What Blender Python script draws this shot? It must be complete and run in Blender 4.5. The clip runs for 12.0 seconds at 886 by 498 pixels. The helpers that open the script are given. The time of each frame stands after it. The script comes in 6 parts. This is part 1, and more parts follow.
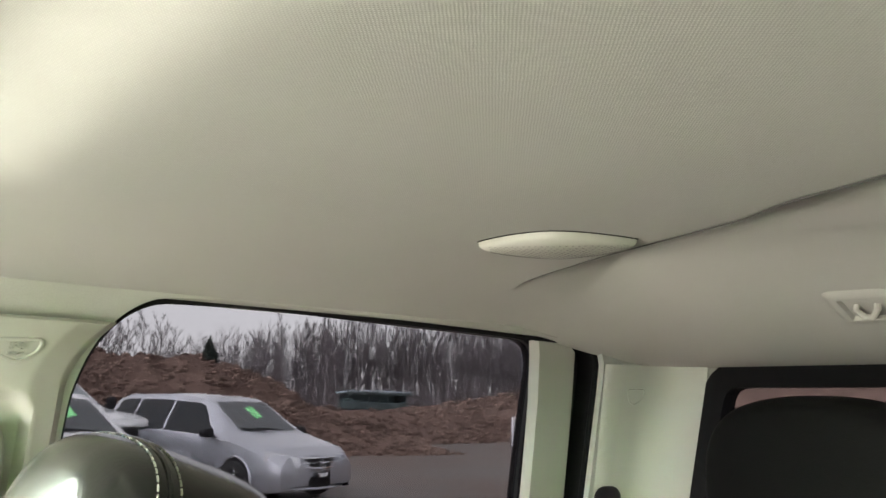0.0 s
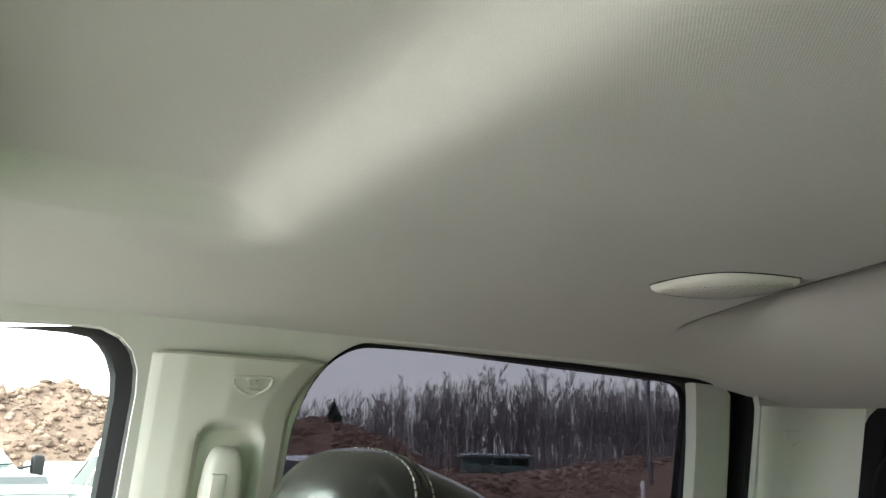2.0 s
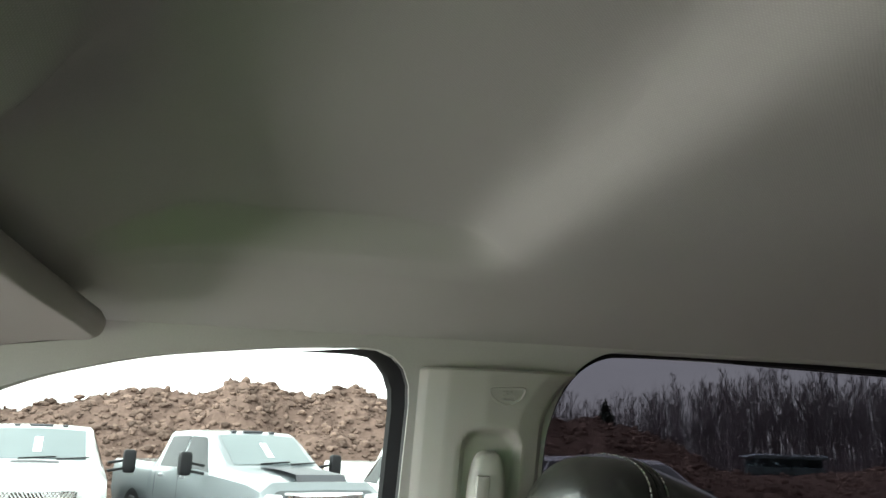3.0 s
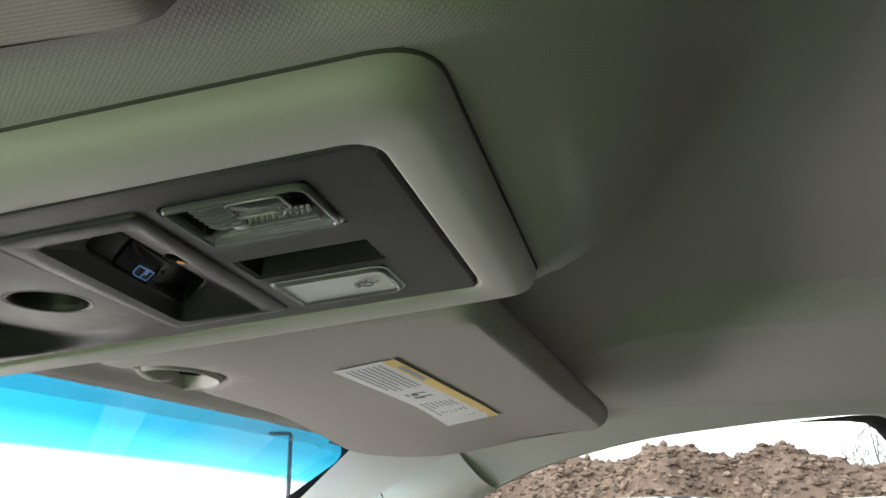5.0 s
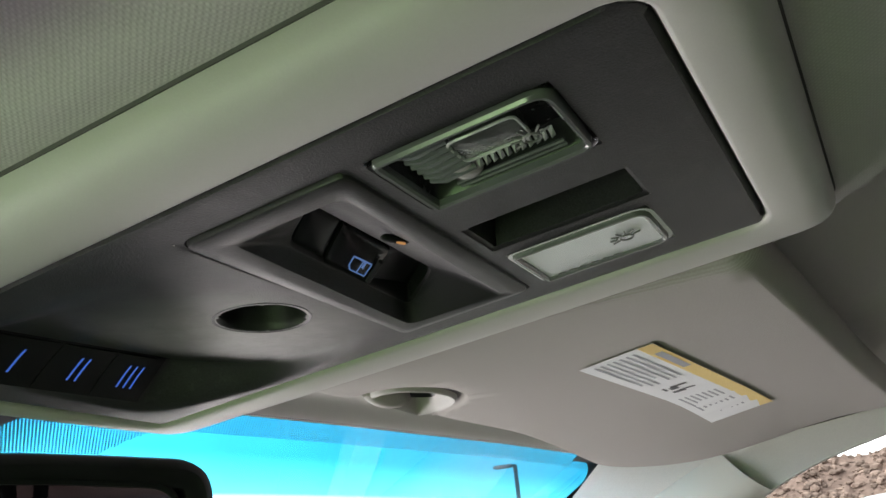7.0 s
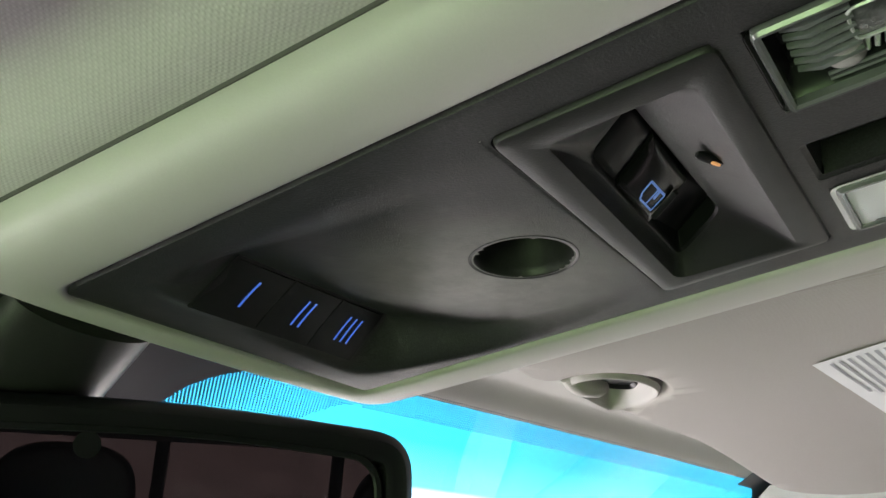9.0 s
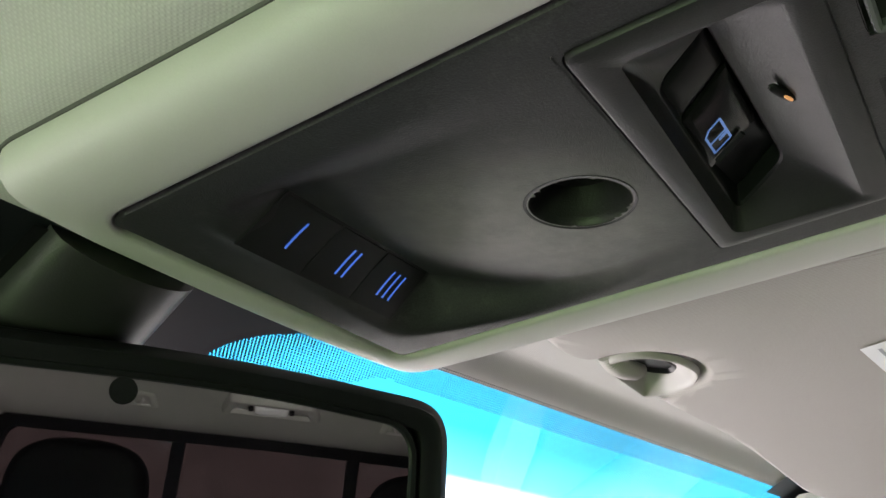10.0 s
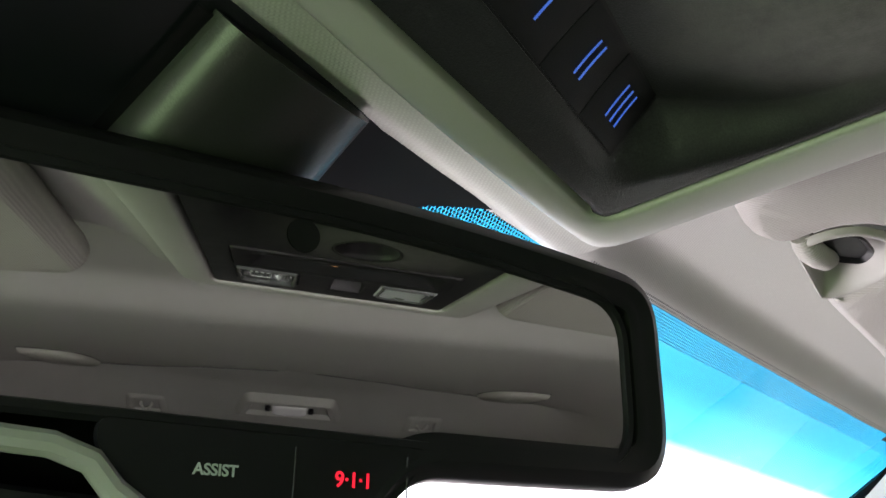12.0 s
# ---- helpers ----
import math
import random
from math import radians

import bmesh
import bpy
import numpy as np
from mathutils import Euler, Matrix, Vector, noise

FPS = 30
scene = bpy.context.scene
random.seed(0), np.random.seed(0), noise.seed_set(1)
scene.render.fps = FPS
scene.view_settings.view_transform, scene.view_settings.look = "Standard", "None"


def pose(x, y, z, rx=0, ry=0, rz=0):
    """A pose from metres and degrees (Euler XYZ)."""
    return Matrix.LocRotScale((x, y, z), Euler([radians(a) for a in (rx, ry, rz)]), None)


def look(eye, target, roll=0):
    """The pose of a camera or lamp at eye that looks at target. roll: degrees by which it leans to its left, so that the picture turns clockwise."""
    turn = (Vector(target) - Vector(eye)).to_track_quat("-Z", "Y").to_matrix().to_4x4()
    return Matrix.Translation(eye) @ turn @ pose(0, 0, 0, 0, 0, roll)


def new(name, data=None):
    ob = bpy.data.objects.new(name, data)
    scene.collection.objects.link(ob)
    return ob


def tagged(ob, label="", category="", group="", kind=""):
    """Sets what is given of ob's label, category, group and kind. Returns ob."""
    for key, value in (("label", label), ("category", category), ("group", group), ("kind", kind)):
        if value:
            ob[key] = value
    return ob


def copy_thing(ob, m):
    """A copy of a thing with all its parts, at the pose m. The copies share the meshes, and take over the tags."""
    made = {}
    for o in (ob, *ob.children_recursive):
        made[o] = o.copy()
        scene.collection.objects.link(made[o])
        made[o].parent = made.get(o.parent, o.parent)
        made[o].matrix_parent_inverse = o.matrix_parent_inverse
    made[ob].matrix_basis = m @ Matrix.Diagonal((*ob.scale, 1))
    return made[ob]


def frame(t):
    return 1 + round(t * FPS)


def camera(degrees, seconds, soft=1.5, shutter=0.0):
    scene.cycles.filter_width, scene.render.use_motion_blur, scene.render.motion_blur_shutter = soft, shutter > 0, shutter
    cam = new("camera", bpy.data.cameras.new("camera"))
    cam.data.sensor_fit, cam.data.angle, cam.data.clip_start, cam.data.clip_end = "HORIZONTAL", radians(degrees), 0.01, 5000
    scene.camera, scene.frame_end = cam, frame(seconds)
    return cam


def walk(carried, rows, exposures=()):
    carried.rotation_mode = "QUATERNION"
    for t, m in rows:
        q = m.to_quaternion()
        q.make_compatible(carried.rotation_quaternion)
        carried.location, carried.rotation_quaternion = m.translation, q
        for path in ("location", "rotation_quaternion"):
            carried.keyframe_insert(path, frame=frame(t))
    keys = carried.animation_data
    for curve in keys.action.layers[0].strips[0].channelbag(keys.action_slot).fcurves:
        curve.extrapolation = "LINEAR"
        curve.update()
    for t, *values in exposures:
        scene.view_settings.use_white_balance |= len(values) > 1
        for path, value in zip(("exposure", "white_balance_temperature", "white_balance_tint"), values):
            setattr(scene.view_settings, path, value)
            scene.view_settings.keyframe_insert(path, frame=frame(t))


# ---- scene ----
cam = camera(54.3, 12.0)
PATH = [
    (0, (-0.155, -0.281, 1.706), (1.401, -1.492, 2.042), 1.5),
    (0.5, (-0.155, -0.26, 1.694), (1.368, -1.48, 2.129), 1.5),
    (1, (-0.162, -0.224, 1.685), (1.357, -1.436, 2.16), 1.5),
    (1.5, (-0.166, -0.194, 1.675), (1.36, -1.397, 2.151), 0.9),
    (2, (-0.201, -0.175, 1.672), (1.485, -1.144, 2.139), 1.6),
    (2.5, (-0.233, -0.18, 1.671), (1.603, -0.829, 2.127), 2.0),
    (3, (-0.282, -0.168, 1.677), (1.622, -0.582, 2.128), 1.7),
    (3.5, (-0.301, -0.153, 1.685), (1.644, -0.311, 2.124), 1.9),
    (3.7, (-0.321, -0.149, 1.686), (1.627, -0.188, 2.14), 1.8),
    (5.3, (-0.311, -0.074, 1.691), (1.518, 0.478, 2.283), 0.0),
    (5.5, (-0.301, -0.071, 1.689), (1.509, 0.535, 2.284), 0.1),
    (6, (-0.277, -0.067, 1.693), (1.493, 0.637, 2.303), -3.2),
    (6.5, (-0.255, -0.052, 1.691), (1.465, 0.749, 2.323), -5.3),
    (8.3, (-0.244, 0.015, 1.684), (1.362, 0.965, 2.404), -4.6),
    (8.5, (-0.242, 0.024, 1.683), (1.346, 1.004, 2.403), -3.9),
    (9, (-0.241, 0.048, 1.674), (1.311, 1.071, 2.413), -1.3),
    (9.5, (-0.239, 0.058, 1.662), (1.285, 1.103, 2.428), 0.7),
    (10, (-0.234, 0.068, 1.652), (1.282, 1.112, 2.435), 0.9),
    (10.5, (-0.235, 0.083, 1.648), (1.287, 1.119, 2.429), 0.9),
    (11, (-0.225, 0.123, 1.639), (1.321, 1.149, 2.386), 0.7),
    (11.5, (-0.208, 0.175, 1.618), (1.312, 1.191, 2.427), -0.6),
    (12, (-0.206, 0.197, 1.618), (1.327, 1.182, 2.442), -1.9),
]
EXPOSURES = [(0, 3.5, 7300, 10), (1.0, 3.4, 7100, 9), (2.0, 2.75, 6700, 11), (2.5, 2.0, 6650, 14), (3.0, 1.52, 6650, 15), (3.5, 1.40, 6650, 16), (5.3, 1.42, 6600, 18),
             (6.5, 1.55, 6500, 21), (8.5, 2.03, 6550, 22), (10.5, 2.2, 6500, 25), (11.2, 2.3, 6450, 26), (11.5, 2.3, 6450, 26), (12.0, 1.95, 6450, 25)]
walk(cam, [(t, look(eye, target, roll)) for t, eye, target, roll in PATH], EXPOSURES)

# ---------------------------------------------------------------- world and light
world = bpy.data.worlds.new("overcast_sky")
scene.world = world
world.use_nodes = True
wn, wl = world.node_tree.nodes, world.node_tree.links
wn.clear()
w_out = wn.new("ShaderNodeOutputWorld")
w_mix = wn.new("ShaderNodeMixShader")
w_sky = wn.new("ShaderNodeTexSky")
w_sky.sky_type, w_sky.sun_disc = "NISHITA", False
w_sky.sun_elevation, w_sky.sun_rotation = radians(28), radians(350)
w_b1, w_b2 = wn.new("ShaderNodeBackground"), wn.new("ShaderNodeBackground")
w_b1.inputs[1].default_value = 0.10
w_tc, w_nz, w_rp = wn.new("ShaderNodeTexCoord"), wn.new("ShaderNodeTexNoise"), wn.new("ShaderNodeValToRGB")
w_nz.inputs["Scale"].default_value, w_nz.inputs["Detail"].default_value = 2.2, 5.0
w_rp.color_ramp.elements[0].position, w_rp.color_ramp.elements[1].position = 0.3, 0.75
w_rp.color_ramp.elements[0].color = (0.60, 0.60, 0.66, 1)
w_rp.color_ramp.elements[1].color = (0.93, 0.92, 0.96, 1)
w_map = wn.new("ShaderNodeMapping")
w_map.inputs["Scale"].default_value = (1, 1, 3.5)
wl.new(w_tc.outputs["Generated"], w_map.inputs[0])
wl.new(w_map.outputs[0], w_nz.inputs["Vector"])
wl.new(w_nz.outputs["Fac"], w_rp.inputs[0])
wl.new(w_rp.outputs[0], w_b2.inputs[0])
# thin cloud glows towards the veiled sun
w_dot, w_rng = wn.new("ShaderNodeVectorMath"), wn.new("ShaderNodeMapRange")
w_dot.operation = "DOT_PRODUCT"
w_dot.inputs[1].default_value = Vector((-0.15, 0.92, 0.30)).normalized()
wl.new(w_tc.outputs["Generated"], w_dot.inputs[0])
w_rng.inputs["From Min"].default_value, w_rng.inputs["From Max"].default_value = 0.3, 1.0
w_rng.inputs["To Min"].default_value, w_rng.inputs["To Max"].default_value = 2.2, 7.5
wl.new(w_dot.outputs["Value"], w_rng.inputs["Value"])
wl.new(w_rng.outputs[0], w_b2.inputs[1])
wl.new(w_sky.outputs[0], w_b1.inputs[0])
w_mix.inputs[0].default_value = 0.88
wl.new(w_b1.outputs[0], w_mix.inputs[1])
wl.new(w_b2.outputs[0], w_mix.inputs[2])
wl.new(w_mix.outputs[0], w_out.inputs[0])

sun_data = bpy.data.lights.new("sun", "SUN")
sun_data.energy, sun_data.angle, sun_data.color = 0.5, radians(25), (1.0, 0.96, 0.9)
sun = new("sun", sun_data)
sun.matrix_world = look((-8, 44, 24), (0, 0, 0))

# fill lamp added in the driver's window opening, green to tint that side
day = bpy.data.lights.new("driver_window_daylight", "AREA")
day.shape, day.size, day.size_y, day.energy, day.color = "RECTANGLE", 0.36, 0.24, 0.13, (0.62, 1.0, 0.46)
day.spread = radians(75)
new("driver_window_daylight", day).matrix_world = look((-0.775, 0.24, 1.47), (-0.05, 0.30, 1.78))

# fill lamp added low in the windscreen, standing in for light bounced upwards
fore = bpy.data.lights.new("windscreen_daylight", "AREA")
fore.shape, fore.size, fore.size_y, fore.energy, fore.color = "RECTANGLE", 1.20, 0.20, 2.0, (1.0, 0.97, 0.93)
new("windscreen_daylight", fore).matrix_world = look((0.12, 0.80, 1.445), (0.05, 0.0, 1.75))


# ---------------------------------------------------------------- materials
def mat(name, base, rough=0.6, metal=0.0, grain=0.06, grain_scale=60.0, stain=0.08, stain_scale=4.0, bump=0.0, bump_scale=300.0,
        per_object=0.0, coat=0.0, spec=0.5, detail=4.0):
    """A surface with fine grain, broad stains and a fine relief, all in metres."""
    m = bpy.data.materials.new(name)
    m.use_nodes = True
    nt = m.node_tree
    n, l = nt.nodes, nt.links
    b = n["Principled BSDF"]
    b.inputs["Roughness"].default_value, b.inputs["Metallic"].default_value = rough, metal
    b.inputs["Coat Weight"].default_value = coat
    b.inputs["Coat Roughness"].default_value = 0.06
    b.inputs["Specular IOR Level"].default_value = spec
    tc = n.new("ShaderNodeTexCoord")

    def noise_at(scale, det):
        t = n.new("ShaderNodeTexNoise")
        t.inputs["Scale"].default_value, t.inputs["Detail"].default_value = scale, det
        l.new(tc.outputs["Object"], t.inputs["Vector"])
        return t.outputs["Fac"]

    def add(a, b_, fac):
        k = n.new("ShaderNodeMath")
        k.operation = "MULTIPLY_ADD"
        l.new(b_, k.inputs[0])
        k.inputs[1].default_value = fac
        if isinstance(a, float):
            k.inputs[2].default_value = a
        else:
            l.new(a, k.inputs[2])
        return k.outputs[0]

    v = add(1.0 - grain - stain - per_object, noise_at(grain_scale, 3.0), 2 * grain)
    v = add(v, noise_at(stain_scale, detail), 2 * stain)
    if per_object:
        oi = n.new("ShaderNodeObjectInfo")
        v = add(v, oi.outputs["Random"], 2 * per_object)
    mul = n.new("ShaderNodeVectorMath")
    mul.operation = "SCALE"
    mul.inputs[0].default_value = base
    l.new(v, mul.inputs["Scale"])
    l.new(mul.outputs[0], b.inputs["Base Color"])
    r = add(rough - 0.06, noise_at(stain_scale * 3, 3.0), 0.12)
    l.new(r, b.inputs["Roughness"])
    if bump:
        bp = n.new("ShaderNodeBump")
        bp.inputs["Strength"].default_value = min(1.0, bump)
        bp.inputs["Distance"].default_value = 0.3 / bump_scale
        l.new(noise_at(bump_scale, 2.0), bp.inputs["Height"])
        l.new(bp.outputs[0], b.inputs["Normal"])
    return m


def woven(name, base, pitch=0.0016, strength=0.7, rib=0.5):
    """Knitted trim cloth: rows of small loops, painted pale on their backs and shaded in the gaps, with a stronger rib
    one way.
    """
    m = mat(name, base, rough=0.95, grain=0.06, grain_scale=700, stain=0.05, stain_scale=6, spec=0.12)
    nt = m.node_tree
    n, l = nt.nodes, nt.links
    b = n["Principled BSDF"]
    tc = n.new("ShaderNodeTexCoord")
    waves = []
    for turn_ in (0.72, -0.85, 0.0):
        w, mp = n.new("ShaderNodeTexWave"), n.new("ShaderNodeMapping")
        mp.inputs["Rotation"].default_value = (0, 0, turn_)
        w.bands_direction = "X"
        w.inputs["Scale"].default_value = 0.3142 / pitch
        w.inputs["Distortion"].default_value = 1.8
        w.inputs["Detail"].default_value = 1.0
        w.inputs["Detail Scale"].default_value = 0.6
        l.new(tc.outputs["Object"], mp.inputs["Vector"])
        l.new(mp.outputs[0], w.inputs["Vector"])
        waves.append(w)
    w1, w2, w3 = waves
    mx = n.new("ShaderNodeMix")
    mx.inputs["Factor"].default_value = rib
    pr = n.new("ShaderNodeMath")
    pr.operation = "MULTIPLY"
    l.new(w1.outputs["Fac"], pr.inputs[0])
    l.new(w2.outputs["Fac"], pr.inputs[1])
    l.new(pr.outputs[0], mx.inputs["A"])
    l.new(w3.outputs["Fac"], mx.inputs["B"])
    bp = n.new("ShaderNodeBump")
    bp.inputs["Strength"].default_value, bp.inputs["Distance"].default_value = strength, 0.0006
    l.new(mx.outputs["Result"], bp.inputs["Height"])
    l.new(bp.outputs[0], b.inputs["Normal"])
    # weave shading put into the colour: paler loops, darker gaps
    tone, mul = n.new("ShaderNodeMapRange"), n.new("ShaderNodeVectorMath")
    tone.inputs["To Min"].default_value, tone.inputs["To Max"].default_value = 1.0 - 0.30 * strength, 1.0 + 0.20 * strength
    l.new(mx.outputs["Result"], tone.inputs["Value"])
    mul.operation = "SCALE"
    l.new(b.inputs["Base Color"].links[0].from_socket, mul.inputs[0])
    l.new(tone.outputs[0], mul.inputs["Scale"])
    l.new(mul.outputs[0], b.inputs["Base Color"])
    return m


def glass(name, tint, gloss=0.5):
    """Sheet glass: tinted clear, with a Fresnel sheen."""
    m = bpy.data.materials.new(name)
    m.use_nodes = True
    n, l = m.node_tree.nodes, m.node_tree.links
    n.clear()
    out, mix = n.new("ShaderNodeOutputMaterial"), n.new("ShaderNodeMixShader")
    tr, gl, fr, k = n.new("ShaderNodeBsdfTransparent"), n.new("ShaderNodeBsdfGlossy"), n.new("ShaderNodeFresnel"), n.new("ShaderNodeMath")
    tr.inputs[0].default_value = (*tint, 1)
    gl.inputs["Roughness"].default_value = 0.02
    k.operation, k.inputs[1].default_value = "MULTIPLY", gloss
    l.new(fr.outputs[0], k.inputs[0])
    l.new(k.outputs[0], mix.inputs[0])
    l.new(tr.outputs[0], mix.inputs[1])
    l.new(gl.outputs[0], mix.inputs[2])
    l.new(mix.outputs[0], out.inputs[0])
    return m


def glow(name, colour, strength):
    m = bpy.data.materials.new(name)
    m.use_nodes = True
    b = m.node_tree.nodes["Principled BSDF"]
    b.inputs["Base Color"].default_value = (*[c * 0.5 for c in colour], 1)
    b.inputs["Emission Color"].default_value = (*colour, 1)
    b.inputs["Emission Strength"].default_value = strength
    return m


HEADLINER = woven("headliner_cloth", (0.47, 0.468, 0.44), 0.0015, 0.22, 0.12)
SIDE_CLOTH = mat("side_cloth", (0.47, 0.468, 0.44), 0.95, grain=0.08, grain_scale=700, stain=0.05, stain_scale=6, spec=0.12, bump=0.3, bump_scale=900)
VISOR_CLOTH = woven("visor_cloth", (0.39, 0.372, 0.348), 0.0016, 0.35, 0.7)
TRIM = mat("light_trim_plastic", (0.45, 0.447, 0.405), 0.55, grain=0.03, grain_scale=900, stain=0.03, bump=0.25, bump_scale=1400)
BEZEL = mat("console_trim_plastic", (0.47, 0.466, 0.435), 0.5, grain=0.03, grain_scale=900, stain=0.05, stain_scale=14, bump=0.2, bump_scale=1500)
CHARCOAL = mat("charcoal_plastic", (0.026, 0.026, 0.028), 0.42, spec=0.30, grain=0.6, grain_scale=1300, stain=0.10, stain_scale=22, bump=0.8, bump_scale=1500, detail=6.0)


def dusty(m, colour, scale=38.0, low=0.52, high=0.78, amount=0.55):
    """Pale dust and scuffs, in patches of their own, over a dark plastic."""
    n, l = m.node_tree.nodes, m.node_tree.links
    b = n["Principled BSDF"]
    old = b.inputs["Base Color"].links[0].from_socket
    tc, t, r, mx, k = n.new("ShaderNodeTexCoord"), n.new("ShaderNodeTexNoise"), n.new("ShaderNodeMapRange"), n.new("ShaderNodeMix"), n.new("ShaderNodeTexNoise")
    mx.data_type = "RGBA"
    t.inputs["Scale"].default_value, t.inputs["Detail"].default_value, t.inputs["Roughness"].default_value = scale, 10.0, 0.72
    k.inputs["Scale"].default_value, k.inputs["Detail"].default_value = 9.0, 2.0
    r.inputs["From Min"].default_value, r.inputs["From Max"].default_value, r.inputs["To Max"].default_value = low, high, amount
    mul = n.new("ShaderNodeMath")
    mul.operation = "MULTIPLY"
    l.new(tc.outputs["Object"], t.inputs["Vector"])
    l.new(tc.outputs["Object"], k.inputs["Vector"])
    l.new(t.outputs["Fac"], r.inputs["Value"])
    l.new(r.outputs[0], mul.inputs[0])
    l.new(k.outputs["Fac"], mul.inputs[1])
    l.new(mul.outputs[0], mx.inputs["Factor"])
    l.new(old, mx.inputs["A"])
    mx.inputs["B"].default_value = (*colour, 1)
    l.new(mx.outputs["Result"], b.inputs["Base Color"])


dusty(CHARCOAL, (0.22, 0.212, 0.20), 120.0, 0.55, 0.82, 0.28)


def scuff_sheen(m, at, radius, colour):
    """Scuffs and a pale sheen painted into the colour round one place, ragged at its edge."""
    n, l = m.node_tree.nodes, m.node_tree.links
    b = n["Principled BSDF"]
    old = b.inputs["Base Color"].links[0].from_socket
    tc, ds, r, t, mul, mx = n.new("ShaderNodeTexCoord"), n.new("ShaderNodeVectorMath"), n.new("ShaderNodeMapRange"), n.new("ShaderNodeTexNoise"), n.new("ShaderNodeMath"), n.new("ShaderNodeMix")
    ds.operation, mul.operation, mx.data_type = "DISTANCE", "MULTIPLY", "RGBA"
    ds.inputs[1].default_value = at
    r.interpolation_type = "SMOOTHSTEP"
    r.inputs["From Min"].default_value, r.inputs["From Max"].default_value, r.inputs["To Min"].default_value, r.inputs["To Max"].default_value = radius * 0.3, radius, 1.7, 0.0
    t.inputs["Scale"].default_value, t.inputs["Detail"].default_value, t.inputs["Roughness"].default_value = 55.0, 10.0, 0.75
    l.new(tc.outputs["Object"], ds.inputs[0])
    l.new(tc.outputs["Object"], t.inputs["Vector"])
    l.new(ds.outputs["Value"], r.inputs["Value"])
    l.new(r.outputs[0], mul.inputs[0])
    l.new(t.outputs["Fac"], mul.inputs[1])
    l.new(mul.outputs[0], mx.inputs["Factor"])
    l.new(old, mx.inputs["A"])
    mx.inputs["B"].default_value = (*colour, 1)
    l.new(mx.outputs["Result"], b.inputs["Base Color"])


# the scoop's scuffs, with its sheen painted in as paler colour
scuff_sheen(CHARCOAL, (0.018, 0.200, 1.785), 0.070, (0.165, 0.160, 0.152))
PEWTER = mat("scuffed_grey_plastic", (0.022, 0.022, 0.023), 0.40, spec=0.32, grain=0.2, grain_scale=1300, stain=0.25, stain_scale=40, bump=0.5, bump_scale=1600)
SOFT_BLACK = mat("soft_black_plastic", (0.013, 0.013, 0.015), 0.5, spec=0.15, grain=0.2, grain_scale=1500, stain=0.2, stain_scale=30, bump=0.3, bump_scale=1600)
VISOR_PLASTIC = mat("visor_plastic", (0.33, 0.316, 0.295), 0.5, grain=0.03, grain_scale=900, stain=0.04, stain_scale=20, bump=0.15, bump_scale=1400)
BLACK = mat("black_plastic", (0.011, 0.011, 0.013), 0.42, spec=0.22, grain=0.1, stain=0.1, stain_scale=20)
SEAL = mat("black_rubber", (0.008, 0.008, 0.009), 0.75, spec=0.10, grain=0.1, stain=0.15, stain_scale=12)
LEATHER = mat("black_leather", (0.006, 0.008, 0.007), 0.20, grain=0.2, grain_scale=400, stain=0.1, stain_scale=9, bump=0.22, bump_scale=420, coat=0.25)
CLOTH_DARK = mat("dark_seat_cloth", (0.005, 0.005, 0.005), 0.7, spec=0.10, grain=0.2, grain_scale=500, stain=0.1, bump=0.5, bump_scale=700)
STITCH = mat("pale_thread", (0.26, 0.26, 0.235), 0.8)
PAPER = mat("label_paper", (0.72, 0.73, 0.74), 0.55, grain=0.02, stain=0.05, stain_scale=30)
YELLOW = mat("label_yellow", (0.72, 0.53, 0.18), 0.55, grain=0.02, stain=0.05, stain_scale=30)
INK = mat("grey_ink", (0.30, 0.31, 0.33), 0.6)
INK_DARK = mat("black_ink", (0.10, 0.10, 0.11), 0.6)
FRIT = mat("black_glass_print", (0.010, 0.012, 0.015), 0.35, grain=0.1, stain=0.1)
BLUE_LED = glow("blue_backlight", (0.08, 0.24, 0.95), 0.13)
ICE_LED = glow("pale_blue_backlight", (0.20, 0.40, 0.95), 0.07)
AMBER_LED = glow("amber_glow", (1.0, 0.50, 0.18), 0.12)
RED_LED = glow("red_backlight", (1.0, 0.02, 0.04), 0.3)
WHITE_INK = mat("pale_print", (0.45, 0.47, 0.50), 0.5)
CHROME = mat("chrome", (0.75, 0.76, 0.78), 0.12, metal=1.0, grain=0.02, stain=0.03)
CLEAR = glass("clear_lens", (0.93, 0.95, 0.94), 0.07)
FRONT_GLASS = glass("green_tinted_glass", (0.76, 0.84, 0.78), 0.10)
# the unseen driver's pane, tinted extra green to colour the light it passes
GREEN_GLASS = glass("green_filter_glass", (0.60, 0.86, 0.50), 0.28)
PRIVACY = glass("privacy_glass", (0.172, 0.176, 0.186), 0.03)
MIRROR = bpy.data.materials.new("mirror_silver")
MIRROR.use_nodes = True
mb = MIRROR.node_tree.nodes["Principled BSDF"]
mb.inputs["Base Color"].default_value, mb.inputs["Metallic"].default_value, mb.inputs["Roughness"].default_value = (0.54, 0.555, 0.52, 1), 1.0, 0.015

